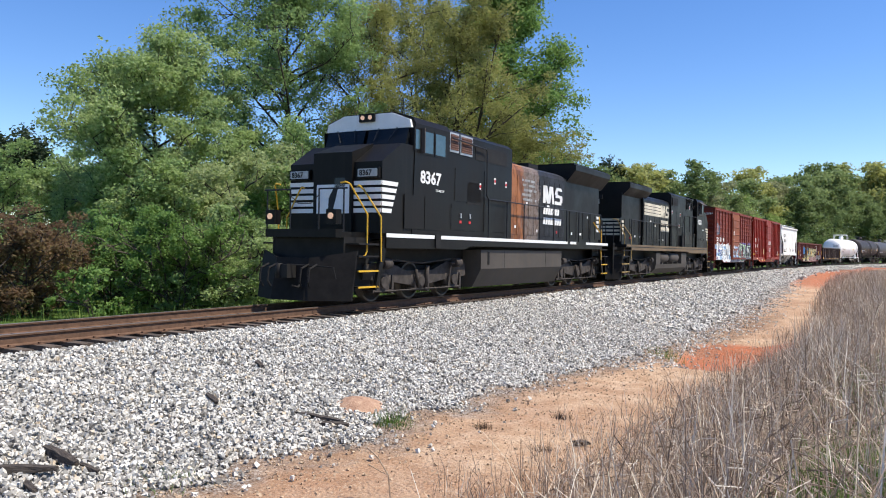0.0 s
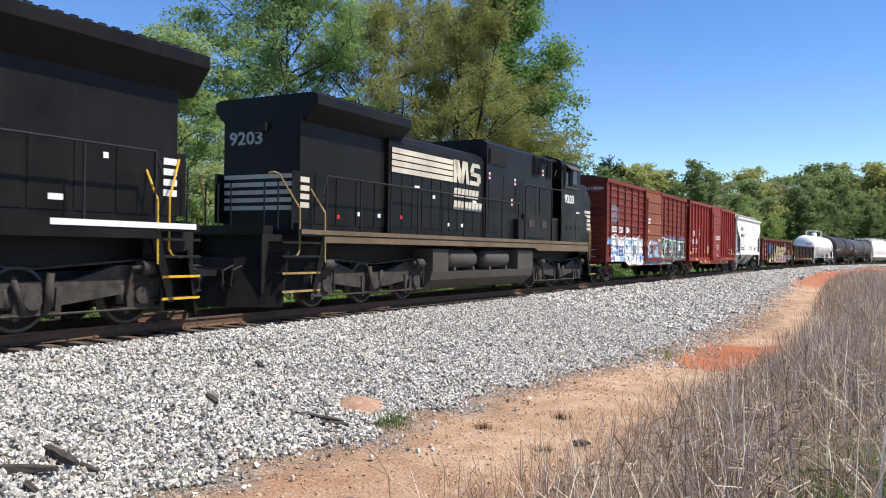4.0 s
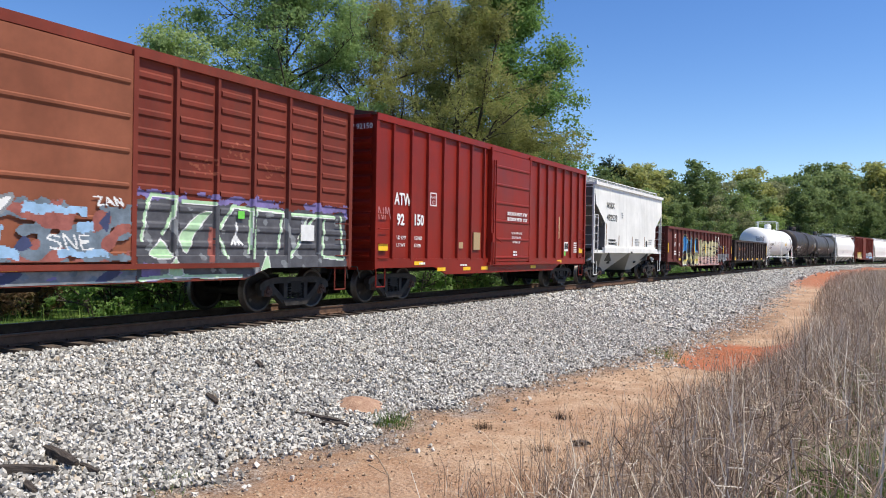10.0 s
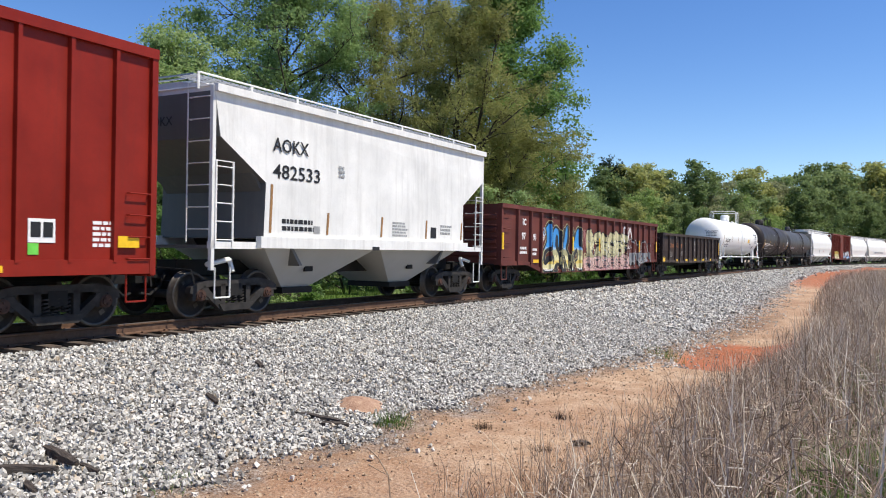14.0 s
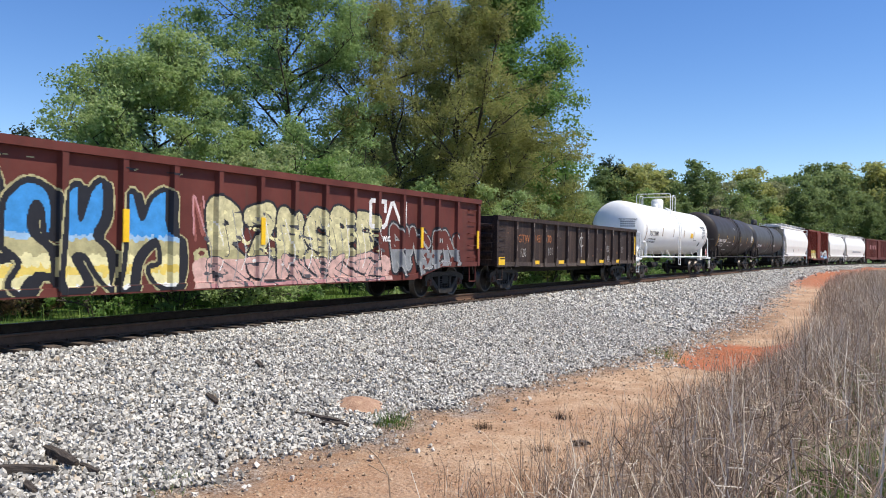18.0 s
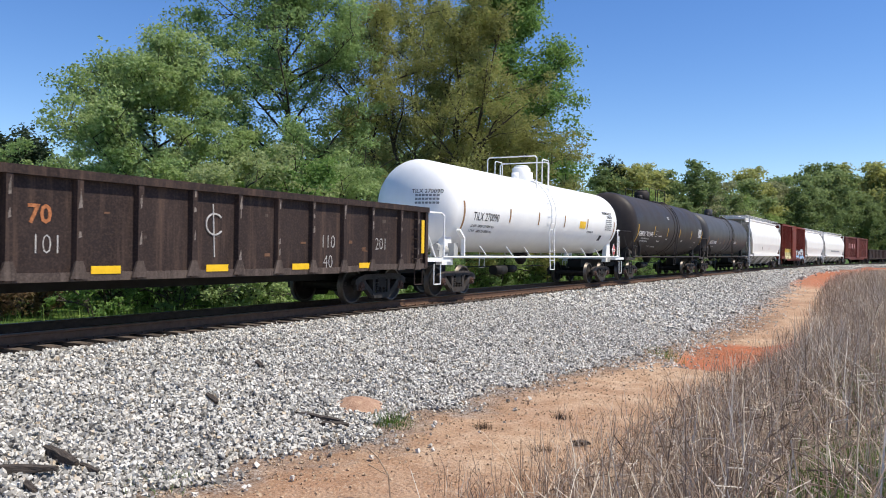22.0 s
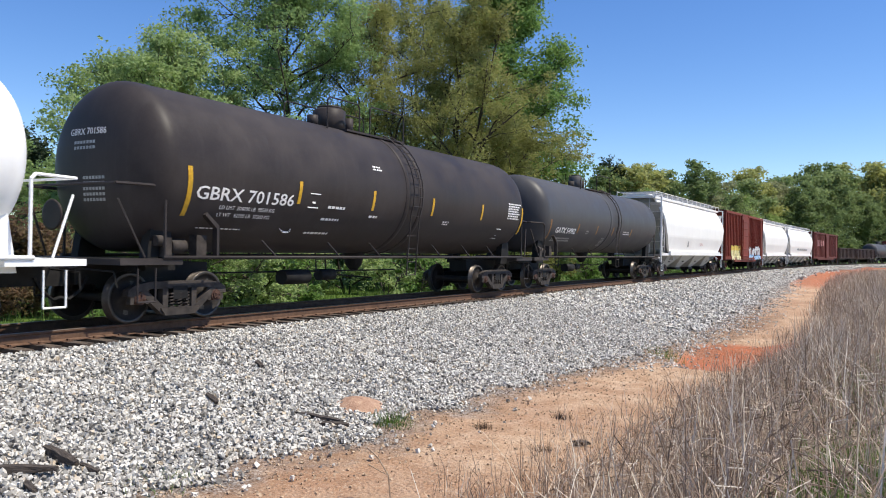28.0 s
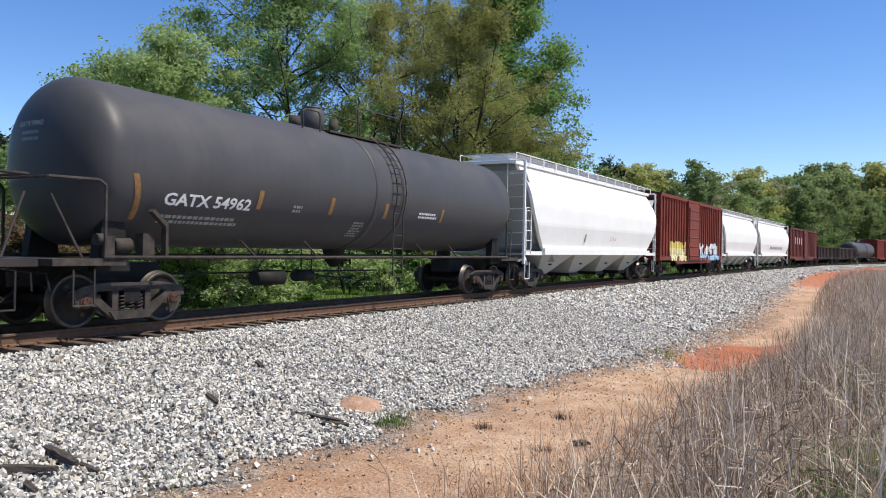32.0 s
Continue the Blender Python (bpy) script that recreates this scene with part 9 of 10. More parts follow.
def tubes(segs, sides=4):
    """Tapered tubes for many segments at once."""
    a = np.array([s[0] for s in segs])
    b = np.array([s[1] for s in segs])
    ra, rb = np.array([s[2] for s in segs]), np.array([s[3] for s in segs])
    d = b - a
    d /= np.linalg.norm(d, axis=1, keepdims=True) + 1e-9
    ref = np.where(np.abs(d[:, 2:3]) > 0.9, [[1.0, 0, 0]], [[0, 0, 1.0]])
    u = np.cross(d, ref)
    u /= np.linalg.norm(u, axis=1, keepdims=True) + 1e-9
    v = np.cross(d, u)
    ang = np.arange(sides) * 2 * np.pi / sides
    ring = u[:, None] * np.cos(ang)[None, :, None] + v[:, None] * np.sin(ang)[None, :, None]
    verts = np.concatenate([a[:, None] + ring * ra[:, None, None], b[:, None] + ring * rb[:, None, None]], 1).reshape(-1, 3)
    k = np.arange(sides)
    quad = np.stack([k, (k + 1) % sides, sides + (k + 1) % sides, sides + k], 1)
    faces = (np.arange(len(segs))[:, None, None] * 2 * sides + quad[None]).reshape(-1, 4)
    return verts, faces


def leaves(centres, size, rng, outward=None):
    """A bent diamond for each leaf spray."""
    n = len(centres)
    d = rng.randn(n, 3)
    d[:, 2] *= 0.7
    d /= np.linalg.norm(d, axis=1, keepdims=True)
    if outward is None:
        nrm = rng.randn(n, 3)
        nrm[:, 2] = np.abs(nrm[:, 2]) + 0.5
    else:
        nrm = outward + rng.randn(n, 3) * 0.45
        nrm[:, 2] += 0.25
    side = np.cross(d, nrm)
    side /= np.linalg.norm(side, axis=1, keepdims=True)
    up = np.cross(side, d)
    ln = size * rng.uniform(0.6, 1.4, n)[:, None]
    w = ln * rng.uniform(0.45, 0.8, n)[:, None]
    v = np.stack([centres - d * ln * 0.5, centres + side * w * 0.5 + up * w * 0.15, centres + d * ln * 0.5 - up * ln * 0.12, centres - side * w * 0.5 + up * w * 0.15], 1).reshape(-1, 3)
    return v, np.arange(n * 4).reshape(n, 4)


def grow(seed, height, spread, stems=1, crown_low=0.25, limbs=16, lean=0.0, shape=1.0, upward=0.5, twigs=5, trunk=0.2, gap=0.0, forks=2, taper=0.0):
    """Skeleton of a tree about the origin: segments and twig tips."""
    rng = np.random.RandomState(seed)
    segs, tips = [], []

    def bend(p, way, length, r0, r1, steps, wander):
        pts = [p]
        for k in range(steps):
            way = way + rng.randn(3) * wander
            way = way / np.linalg.norm(way)
            q = p + way * length / steps
            f0, f1 = k / steps, (k + 1) / steps
            segs.append((p, q, r0 + (r1 - r0) * f0, r0 + (r1 - r0) * f1))
            p = q
            pts.append(p)
        return pts, way

    for st in range(stems):
        a = rng.uniform(0, 6.28)
        splay = 0.0 if stems == 1 or (stems > 4 and st == 0) else 0.35
        off = spread * 0.10 * (splay > 0)
        foot = np.array([math.cos(a) * off, math.sin(a) * off, -0.3])
        way = np.array([math.cos(a) * splay + lean, math.sin(a) * splay, 1.0])
        way /= np.linalg.norm(way)
        pts, _ = bend(foot, way, height * rng.uniform(0.82, 0.92) + 0.3, trunk / math.sqrt(stems), 0.02, 9, 0.05)
        pts = np.array(pts)
        for k in range(limbs // stems + 1):
            f = crown_low + (0.98 - crown_low) * ((k + rng.uniform(0, 0.8)) / (limbs // stems + 1))
            i = min(f * 9, 8.99)
            p = pts[int(i)] + (pts[int(i) + 1] - pts[int(i)]) * (i - int(i))
            g = (f - crown_low) / (1 - crown_low)
            reach = spread * (0.35 + 0.65 * math.sin(math.pi * min(max(0.16 + 0.80 * g, 0), 1)) ** shape) * (1 - taper * g) * rng.uniform(0.75, 1.12)
            az = k * 2.4 + rng.uniform(-0.5, 0.5) + st
            w = np.array([math.cos(az), math.sin(az), upward * rng.uniform(0.3, 1.3) + 0.5 * g])
            w /= np.linalg.norm(w)
            lp, lw = bend(p, w, reach, trunk * 0.34 * (1 - 0.6 * g) + 0.02, 0.018, 6, 0.12)
            for j in range(2, 7):
                for _ in range(forks):
                    q = lp[j]
                    bw = lw * 0.5 + rng.randn(3) * 0.62 + np.array([0, 0, 0.22])
                    bw /= np.linalg.norm(bw)
                    bl = reach * rng.uniform(0.18, 0.42)
                    bp, bw2 = bend(q, bw, bl, 0.028, 0.009, 3, 0.18)
                    for m in range(twigs):
                        tw = bw2 * 0.4 + rng.randn(3) * 0.7
                        tw /= np.linalg.norm(tw)
                        q2 = bp[1 + m % 3]
                        tip = q2 + tw * rng.uniform(0.25, 0.75) * min(1.0, spread / 3.5)
                        if m < 2:
                            segs.append((q2, tip, 0.010, 0.004))
                        if rng.rand() > gap:
                            tips.append(tip)
    return segs, np.array(tips), rng


def plant(name, label, category, seed, height, spread, leaf, count, leaf_size, clump, group="", sprays=110, free=0.25, **kw):
    """A tree or shrub: trunk with limbs, and a crown of small leaf sprays."""
    segs, tips, rng = grow(seed, height, spread, **kw)
    e = thing(name, label, category, group)
    v, f = tubes(segs, 3)
    part("trunk", fast_mesh("trunk", v, f, BARK, True), None, e, "dark grey-brown trunk and branches")
    # rounded sprays of foliage about chosen twigs, and a loose rest between them
    puffs = tips[rng.permutation(len(tips))[:sprays]]
    size = clump * rng.uniform(0.65, 1.35, len(puffs))
    j = rng.randint(0, len(puffs), count)
    d = rng.randn(count, 3)
    d /= np.linalg.norm(d, axis=1, keepdims=True)
    d[:, 2] = np.where(rng.rand(count) < 0.6, np.abs(d[:, 2]), d[:, 2])
    ray = size[j] * rng.rand(count) ** 0.3 * (1 + 0.25 * np.sin(5 * d[:, 0] + 7 * d[:, 1] + j))
    cen = puffs[j] + d * ray[:, None] * np.array([1, 1, 0.68])
    loose = rng.rand(count) < free
    stray = tips[rng.randint(0, len(tips), count)] + np.clip(rng.randn(count, 3), -1.3, 1.3) * clump * 0.3
    cen = np.where(loose[:, None], stray, cen)
    cen[:, 2] = np.maximum(cen[:, 2], 0.03)
    v, f = leaves(cen, leaf_size, rng, d)
    part("crown", fast_mesh("crown", v, f, leaf), None, e)
    return e


def stand(px, depth, turn=0.0, scale=1.0):
    """Sets a plant on the ground, by its bearing from the camera and its depth."""
    x = (px - 784) / 1402 * depth
    s, lat = line_coords(np.array([x]), np.array([depth]))
    z = ground_height(s, lat, np.array([x]), np.array([depth]))[0]
    return Matrix.Translation((x, depth, z)) @ Matrix.Rotation(turn, 4, "Z") @ Matrix.Scale(scale, 4)


def put(ob, px, depth, turn=0.0, scale=1.0):
    ob.matrix_basis = stand(px, depth, turn, scale)
    return ob


WOOD = "trees behind the railway"
# the large trees across the line
put(plant("tree", "broad fresh-green oak with open spring foliage", "tree", 3, 12.4, 5.0, LEAF_OAK, 100000, 0.155, 0.7, WOOD, 420, crown_low=0.06, limbs=32, upward=0.3, trunk=0.26), 272, 39.5, 0.4)
put(plant("tree", "tall dark green oak with visible forking limbs", "tree", 8, 18.8, 7.4, LEAF_DEEP, 90000, 0.16, 0.75, WOOD, 420, crown_low=0.12, limbs=30, upward=0.5, trunk=0.3, gap=0.05), 505, 46, 1.2)
put(plant("tree", "wide olive-yellow oak coming into leaf, many bare twigs", "tree", 21, 20.5, 6.6, LEAF_OLIVE, 110000, 0.135, 0.8, WOOD, 600, free=0.6, stems=5, crown_low=0.08, limbs=60, upward=0.8, trunk=0.42, twigs=6, taper=0.45), 762, 53, 0.2)
put(plant("tree", "tall bright green leafy tree behind an olive one", "tree", 34, 25.5, 8.6, LEAF_BRIGHT, 70000, 0.24, 1.05, WOOD, 400, crown_low=0.10, limbs=40, upward=0.35, trunk=0.3, shape=0.4, taper=0.68), 886, 64, 0.0)
put(plant("tree", "tall olive tree rising behind the others", "tree", 35, 25.0, 6.0, LEAF_OLIVE, 36000, 0.2, 0.9, WOOD, 300, free=0.5, crown_low=0.2, limbs=26, trunk=0.3), 728, 63, 2.0)
put(plant("tree", "rounded olive tree thick with young leaves", "tree", 22, 12.6, 5.2, LEAF_OLIVE, 65000, 0.15, 0.7, WOOD, 400, free=0.55, stems=2, crown_low=0.06, limbs=30, upward=0.5, trunk=0.25), 958, 57, 0.9)
# understorey
UNDER_LIST = [(20, 44, 7.2, 3.6, LEAF_DEEP, 41), (105, 41, 7.0, 3.4, LEAF_OAK, 42), (195, 36, 6.0, 3.0, LEAF_DEEP, 43), (300, 37, 6.2, 3.2, LEAF_OAK, 44), (385, 36, 6.6, 2.8, LEAF_PALE, 45),
              (470, 35, 5.8, 2.8, LEAF_BRIGHT, 46), (545, 38, 6.6, 3.0, LEAF_PALE, 47), (620, 42, 6.0, 3.0, LEAF_OAK, 48), (700, 45, 5.6, 3.0, LEAF_DEEP, 49), (790, 47, 5.4, 3.2, LEAF_OLIVE, 50),
              (880, 50, 5.6, 3.2, LEAF_OAK, 51), (970, 56, 6.2, 3.4, LEAF_OAK, 52), (440, 41, 8.2, 3.2, LEAF_DEEP, 53), (150, 47, 8.0, 3.6, LEAF_DEEP, 54)]
for px, depth, h, sp, leaf, seed in UNDER_LIST:
    put(plant("small_tree", "young understorey tree in spring leaf at the wood's edge", "tree", seed, h * 1.08, sp, leaf, 14000, 0.16, 0.52, WOOD, 120, stems=2, crown_low=0.08, limbs=14, trunk=0.12, twigs=4, forks=1), px, depth, seed)
SHRUBS = [(205, 31, 2.9, 1.9, LEAF_BRIGHT, 61), (255, 29, 3.2, 2.0, LEAF_BRIGHT, 62), (310, 28, 3.4, 2.1, LEAF_BRIGHT, 63), (365, 29, 3.5, 2.0, LEAF_BRIGHT, 64), (420, 29, 3.3, 2.0, LEAF_OAK, 65), (465, 31, 3.2, 2.0, LEAF_OAK, 66),
          (45, 26, 3.1, 1.9, LEAF_BROWN, 67), (-10, 25, 3.0, 2.0, LEAF_BROWN, 68), (85, 30, 2.6, 1.6, LEAF_BROWN, 69), (-60, 27, 3.4, 2.0, LEAF_OAK, 70), (20, 33, 3.2, 2.0, LEAF_OAK, 71)]
for px, depth, h, sp, leaf, seed in SHRUBS:
    put(plant("shrub", "reddish-brown budding shrub beside the track" if leaf is LEAF_BROWN else "dense bright green shrub beside the track", "shrub", seed, h, sp, leaf, 8500, 0.115, 0.33, "shrubs along the line", 60, stems=4, crown_low=0.02, limbs=16, trunk=0.06, twigs=4, forks=1), px, depth, seed)


def verge_shrubs():
    """Low bushes along the far side of the track, seen under the cars."""
    kinds = [plant("bush", "low green bush beside the track", "bush", 80 + k, 1.5, 1.3, (LEAF_BRIGHT, LEAF_DEEP, LEAF_OAK)[k], 1500, 0.17, 0.3, "bushes along the line", 40, stems=3, crown_low=0.02, limbs=6, trunk=0.04, twigs=2) for k in range(3)]
    rng = random.Random(17)
    for k in range(28):
        s = 8 + k * 2.7 + rng.uniform(-0.6, 0.6)
        lat = -rng.uniform(7.0, 9.5)
        p = on_ground(s, lat)
        m = Matrix.Translation(p) @ Matrix.Rotation(rng.uniform(0, 6), 4, "Z") @ Matrix.Scale(rng.uniform(0.7, 1.35), 4)
        src = kinds[k % 3]
        if k < 3:
            src.matrix_basis = m
        else:
            copy_thing(src, m)


verge_shrubs()


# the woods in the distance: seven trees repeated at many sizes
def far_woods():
    spec = [("leafy green tree at the far wood's edge", FAR_GREEN_SHADED, 0.46, 91), ("yellow-green tree at the far wood's edge", FAR_YELLOW, 0.46, 92), ("bright green tree at the far wood's edge", FAR_FRESH, 0.46, 93),
            ("deep green tree at the far wood's edge", FAR_DEEP_SHADED, 0.46, 94), ("pale grey-green tree at the far wood's edge", FAR_PALE_SHADED, 0.42, 95), ("dark pine standing above the wood", LEAF_PINE, 0.4, 96)]
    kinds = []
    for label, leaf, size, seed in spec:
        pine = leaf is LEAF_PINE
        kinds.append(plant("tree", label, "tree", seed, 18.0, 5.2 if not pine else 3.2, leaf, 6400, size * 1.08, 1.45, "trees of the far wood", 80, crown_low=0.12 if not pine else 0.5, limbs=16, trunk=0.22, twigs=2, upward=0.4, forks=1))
    used = set()

    def place(kind, px, depth, top, turn):
        h = (441 - top) * depth / 1402 + 1.4 + 1.1
        m = stand(px, depth, turn, h / 15.6)
        if kind in used:
            copy_thing(kinds[kind], m)
        else:
            kinds[kind].matrix_basis = m
            used.add(kind)
    rng = random.Random(23)
    sky_px = (1030, 1060, 1110, 1150, 1185, 1215, 1240, 1262, 1300, 1330, 1370, 1420, 1470, 1510, 1568, 1640, 1760)
    sky_top = (318, 320, 296, 289, 300, 300, 294, 294, 295, 298, 286, 273, 276, 283, 280, 286, 280)
    order = [0, 3, 1, 1, 0, 3, 3, 0, 2, 0, 4, 2, 2, 0, 1, 4, 0, 2, 3, 0]
    px, k = 1062, 0
    while px < 1780:
        depth = np.interp(px, (1060, 1250, 1400, 1568, 1780), (118, 158, 196, 236, 300)) + rng.uniform(-4, 10)
        top = np.interp(px, sky_px, sky_top) + rng.uniform(-4, 8)
        place(order[k % len(order)], px, depth, top, rng.uniform(0, 6))
        # right of 1430 the front row is all deep green, imitating shaded understorey
        place(rng.choice((0, 2, 3, 4, 1)) if px < 1430 else 3, px + 9, depth - 12, top + rng.uniform(34, 60), rng.uniform(0, 6))
        px += rng.uniform(17, 24)
        k += 1
    place(5, 1085, 128, 303, 0.5)
    place(3, 1238, 150, 280, 2.0)
    # woods behind the large trees on the other side
    for px, depth, top, kind in ((-60, 58, 330, 0), (5, 56, 335, 3), (60, 54, 330, 0), (130, 52, 330, 3), (-70, 75, 262, 3), (-20, 72, 268, 5), (25, 78, 262, 5), (60, 74, 270, 5), (100, 70, 290, 3), (160, 68, 280, 0), (230, 70, 300, 3), (330, 66, 270, 3), (420, 64, 240, 3), (560, 66, 230, 0),
                                 (600, 72, 200, 3), (700, 74, 240, 3), (780, 76, 230, 0), (860, 78, 250, 3), (940, 80, 270, 3), (1000, 84, 280, 0), (1035, 92, 318, 0), (1060, 96, 340, 2), (1040, 88, 370, 2)):
        place(kind, px, depth, top, px * 0.1)


far_woods()

# ---- dry grass bank, weeds and litter ----
DRY = Mat("dry_grass", 0.85, 0.0, 0.2)
DRY.color(DRY.mix(DRY.grey(DRY.noise(0.5, 3), 0, 0.3, 0.35, 0.7), DRY.ramp(DRY.island(), [(0.0, (0.06, 0.042, 0.032)), (0.25, (0.20, 0.135, 0.095)), (0.5, (0.40, 0.295, 0.215)), (0.75, (0.62, 0.52, 0.41)), (0.92, (0.82, 0.75, 0.64)), (1.0, (0.88, 0.83, 0.74))]), (0.34, 0.25, 0.19)))
DRY = DRY.m
_t = DRY.node_tree.nodes.new("ShaderNodeBsdfTranslucent")
_t.inputs[0].default_value = (0.50, 0.41, 0.31, 1)
_x = DRY.node_tree.nodes.new("ShaderNodeMixShader")
_x.inputs[0].default_value = 0.2
DRY.node_tree.links.new(DRY.node_tree.nodes["Principled BSDF"].outputs[0], _x.inputs[1])
DRY.node_tree.links.new(_t.outputs[0], _x.inputs[2])
DRY.node_tree.links.new(_x.outputs[0], DRY.node_tree.nodes["Material Output"].inputs[0])
GREEN_BLADE = leaf_material("grass_green", (0.04, 0.09, 0.012), (0.09, 0.17, 0.03), (0.16, 0.24, 0.05), 0.2)


STRAW = plain("pale_straw", (0.66, 0.58, 0.44), 0.8, 0.0, 0.25, 3)


def place_many(s, lat):
    f = (s - LINE_S[0]) / TABLE_STEP
    j = np.clip(f.astype(int), 0, len(LINE_S) - 2)
    w = (f - j)[:, None]
    c = LINE_XY[j] * (1 - w) + LINE_XY[j + 1] * w
    a = np.interp(s, LINE_S, LINE_A)
    x, y = c[:, 0] + lat * np.cos(a), c[:, 1] - lat * np.sin(a)
    return x, y, ground_height(s, lat, x, y)


def blades(name, label, s, lat, height, width, bend, seed, material, clear=1.6):
    rng = np.random.RandomState(seed)
    x, y, z = place_many(s, lat)
    keep = (x - EYE.x) ** 2 + (y - EYE.y) ** 2 > clear ** 2
    x, y, z, height, width = x[keep], y[keep], z[keep], height[keep], width[keep]
    n = len(x)
    az = rng.uniform(0, 2 * np.pi, n)
    tilt = np.abs(rng.randn(n)) * bend
    facing = rng.uniform(0, 2 * np.pi, n)
    rows = []
    for k in range(4):
        f = k / 3
        off = height * np.sin(np.minimum(tilt * (0.3 + 0.9 * f), 1.5)) * f
        cx, cy = x + np.cos(az) * off, y + np.sin(az) * off
        cz = z - 0.03 + height * np.cos(np.minimum(tilt * (0.3 + 0.9 * f), 1.45)) * f
        w = width * (1 - 0.75 * f) * 0.5
        rows.append(np.stack([cx - np.cos(facing) * w, cy - np.sin(facing) * w, cz], 1))
        rows.append(np.stack([cx + np.cos(facing) * w, cy + np.sin(facing) * w, cz], 1))
    v = np.stack(rows, 1).reshape(-1, 3)
    quad = np.array([(0, 1, 3, 2), (2, 3, 5, 4), (4, 5, 7, 6)])
    faces = (np.arange(n)[:, None, None] * 8 + quad[None]).reshape(-1, 4)
    return tagged(new(name, fast_mesh(name, v, faces, material)), label, "grass", kind="stuff")


def stems(name, label, s, lat, lift, length, width, seed, material):
    """Short straight broken stems caught at all heights and slants in the standing grass."""
    rng = np.random.RandomState(seed)
    x, y, z = place_many(s, lat)
    keep = (x - EYE.x) ** 2 + (y - EYE.y) ** 2 > 1.8 ** 2
    c = np.stack([x, y, z + lift], 1)[keep]
    n = len(c)
    d = rng.randn(n, 3)
    d[:, 2] = d[:, 2] * 0.6
    d /= np.linalg.norm(d, axis=1, keepdims=True)
    side = np.cross(d, rng.randn(n, 3))
    side /= np.linalg.norm(side, axis=1, keepdims=True)
    third = np.cross(d, side)
    half, w = length[keep][:, None] / 2, width[keep][:, None] / 2
    c[:, 2] += np.abs(d[:, 2]) * half[:, 0]
    ring = [side * w, third * w - side * w * 0.5, -third * w - side * w * 0.5]
    v = np.stack([c + e * d * half + r for e in (-1, 1) for r in ring], 1).reshape(-1, 3)
    quad = np.array([(0, 1, 4, 3), (1, 2, 5, 4), (2, 0, 3, 5)])
    faces = (np.arange(n)[:, None, None] * 6 + quad[None]).reshape(-1, 4)
    return tagged(new(name, fast_mesh(name, v, faces, material)), label, "grass", kind="stuff")


def grass_line(s):
    return np.interp(s, GRASS_S, GRASS_L) + 0.22 * np.sin(s * 1.7) + 0.15 * np.sin(s * 4.3 + 1)


def grass_bank():
    rng = np.random.RandomState(7)
    clumps, each = 760, 22
    n = clumps * each
    cs = -7 + 40 * rng.rand(clumps) ** 1.25
    cl = grass_line(cs) + 5.8 * rng.rand(clumps) ** 1.1
    size = rng.uniform(0.55, 1.2, clumps)
    k = np.repeat(np.arange(clumps), each)
    s, lat = cs[k] + rng.randn(n) * 0.13, cl[k] + rng.randn(n) * 0.13
    tall = np.clip((lat - grass_line(s)) / 2.0 + 0.25, 0.35, 1) * size[k] * np.clip(1.2 - s / 60, 0.6, 1)
    blades("dry_grass", "tall dry grey-brown grass standing on the bank", s, lat, tall * rng.uniform(0.4, 1.15, n), rng.uniform(0.007, 0.017, n), 0.42, 8, DRY)
    n = 900
    s = -4 + 22 * rng.rand(n)
    lat = grass_line(s) - 0.75 + 1.1 * rng.rand(n)
    blades("sparse_grass", "thin dry stalks scattered along the path's edge", s, lat, rng.uniform(0.2, 0.62, n), rng.uniform(0.006, 0.013, n), 0.5, 31, DRY)
    n = 15000
    s = 28 + 110 * rng.rand(n) ** 1.2
    lat = grass_line(s) + 9 * rng.rand(n) ** 1.3
    blades("dry_grass_far", "tall dry brown grass along the path's edge", s, lat, rng.uniform(0.3, 0.85, n), rng.uniform(0.014, 0.034, n), 0.4, 9, DRY)
    n = 15000
    s = -7 + 36 * rng.rand(n)
    lat = grass_line(s) + 5.5 * rng.rand(n)
    blades("fallen_grass", "matted fallen straw at the foot of the grass", s, lat, rng.uniform(0.25, 0.6, n), rng.uniform(0.005, 0.011, n), 1.15, 10, DRY)
    n = 12000
    s = -7 + 34 * rng.rand(n) ** 1.2
    lat = grass_line(s) + 0.1 + 5.5 * rng.rand(n)
    stems("broken_stems", "broken pale stems tangled among the standing grass", s, lat, rng.uniform(0.0, 0.5, n) * np.clip(lat - grass_line(s), 0, 1), rng.uniform(0.06, 0.3, n), rng.uniform(0.004, 0.010, n), 33, DRY)
    n = 520
    s = -6 + 26 * rng.rand(n)
    lat = grass_line(s) + 5.0 * rng.rand(n)
    blades("straw_stalks", "long pale leaning straw stalks in the dry grass", s, lat, rng.uniform(0.5, 1.2, n), rng.uniform(0.009, 0.017, n), 0.85, 21, STRAW)
    n = 5200
    s = np.concatenate([rng.normal(-1.3, 0.7, n // 3), rng.normal(4.2, 1.5, n // 3), rng.uniform(10, 40, n - 2 * (n // 3))])
    lat = np.concatenate([rng.normal(12.6, 0.35, n // 3), rng.normal(12.8, 0.5, n // 3), rng.uniform(12.0, 16.0, n - 2 * (n // 3))])
    blades("green_grass", "fresh green grass at the foot of the bank", s, lat, rng.uniform(0.12, 0.34, n), rng.uniform(0.006, 0.012, n), 0.55, 11, GREEN_BLADE)
    n = 14000
    s = -10 + 95 * rng.rand(n)
    lat = -4.6 - 14 * rng.rand(n) ** 1.4
    blades("verge_grass", "green grass and weeds on the far verge", s, lat, rng.uniform(0.2, 0.65, n), rng.uniform(0.012, 0.03, n), 0.4, 12, GREEN_BLADE)


grass_bank()


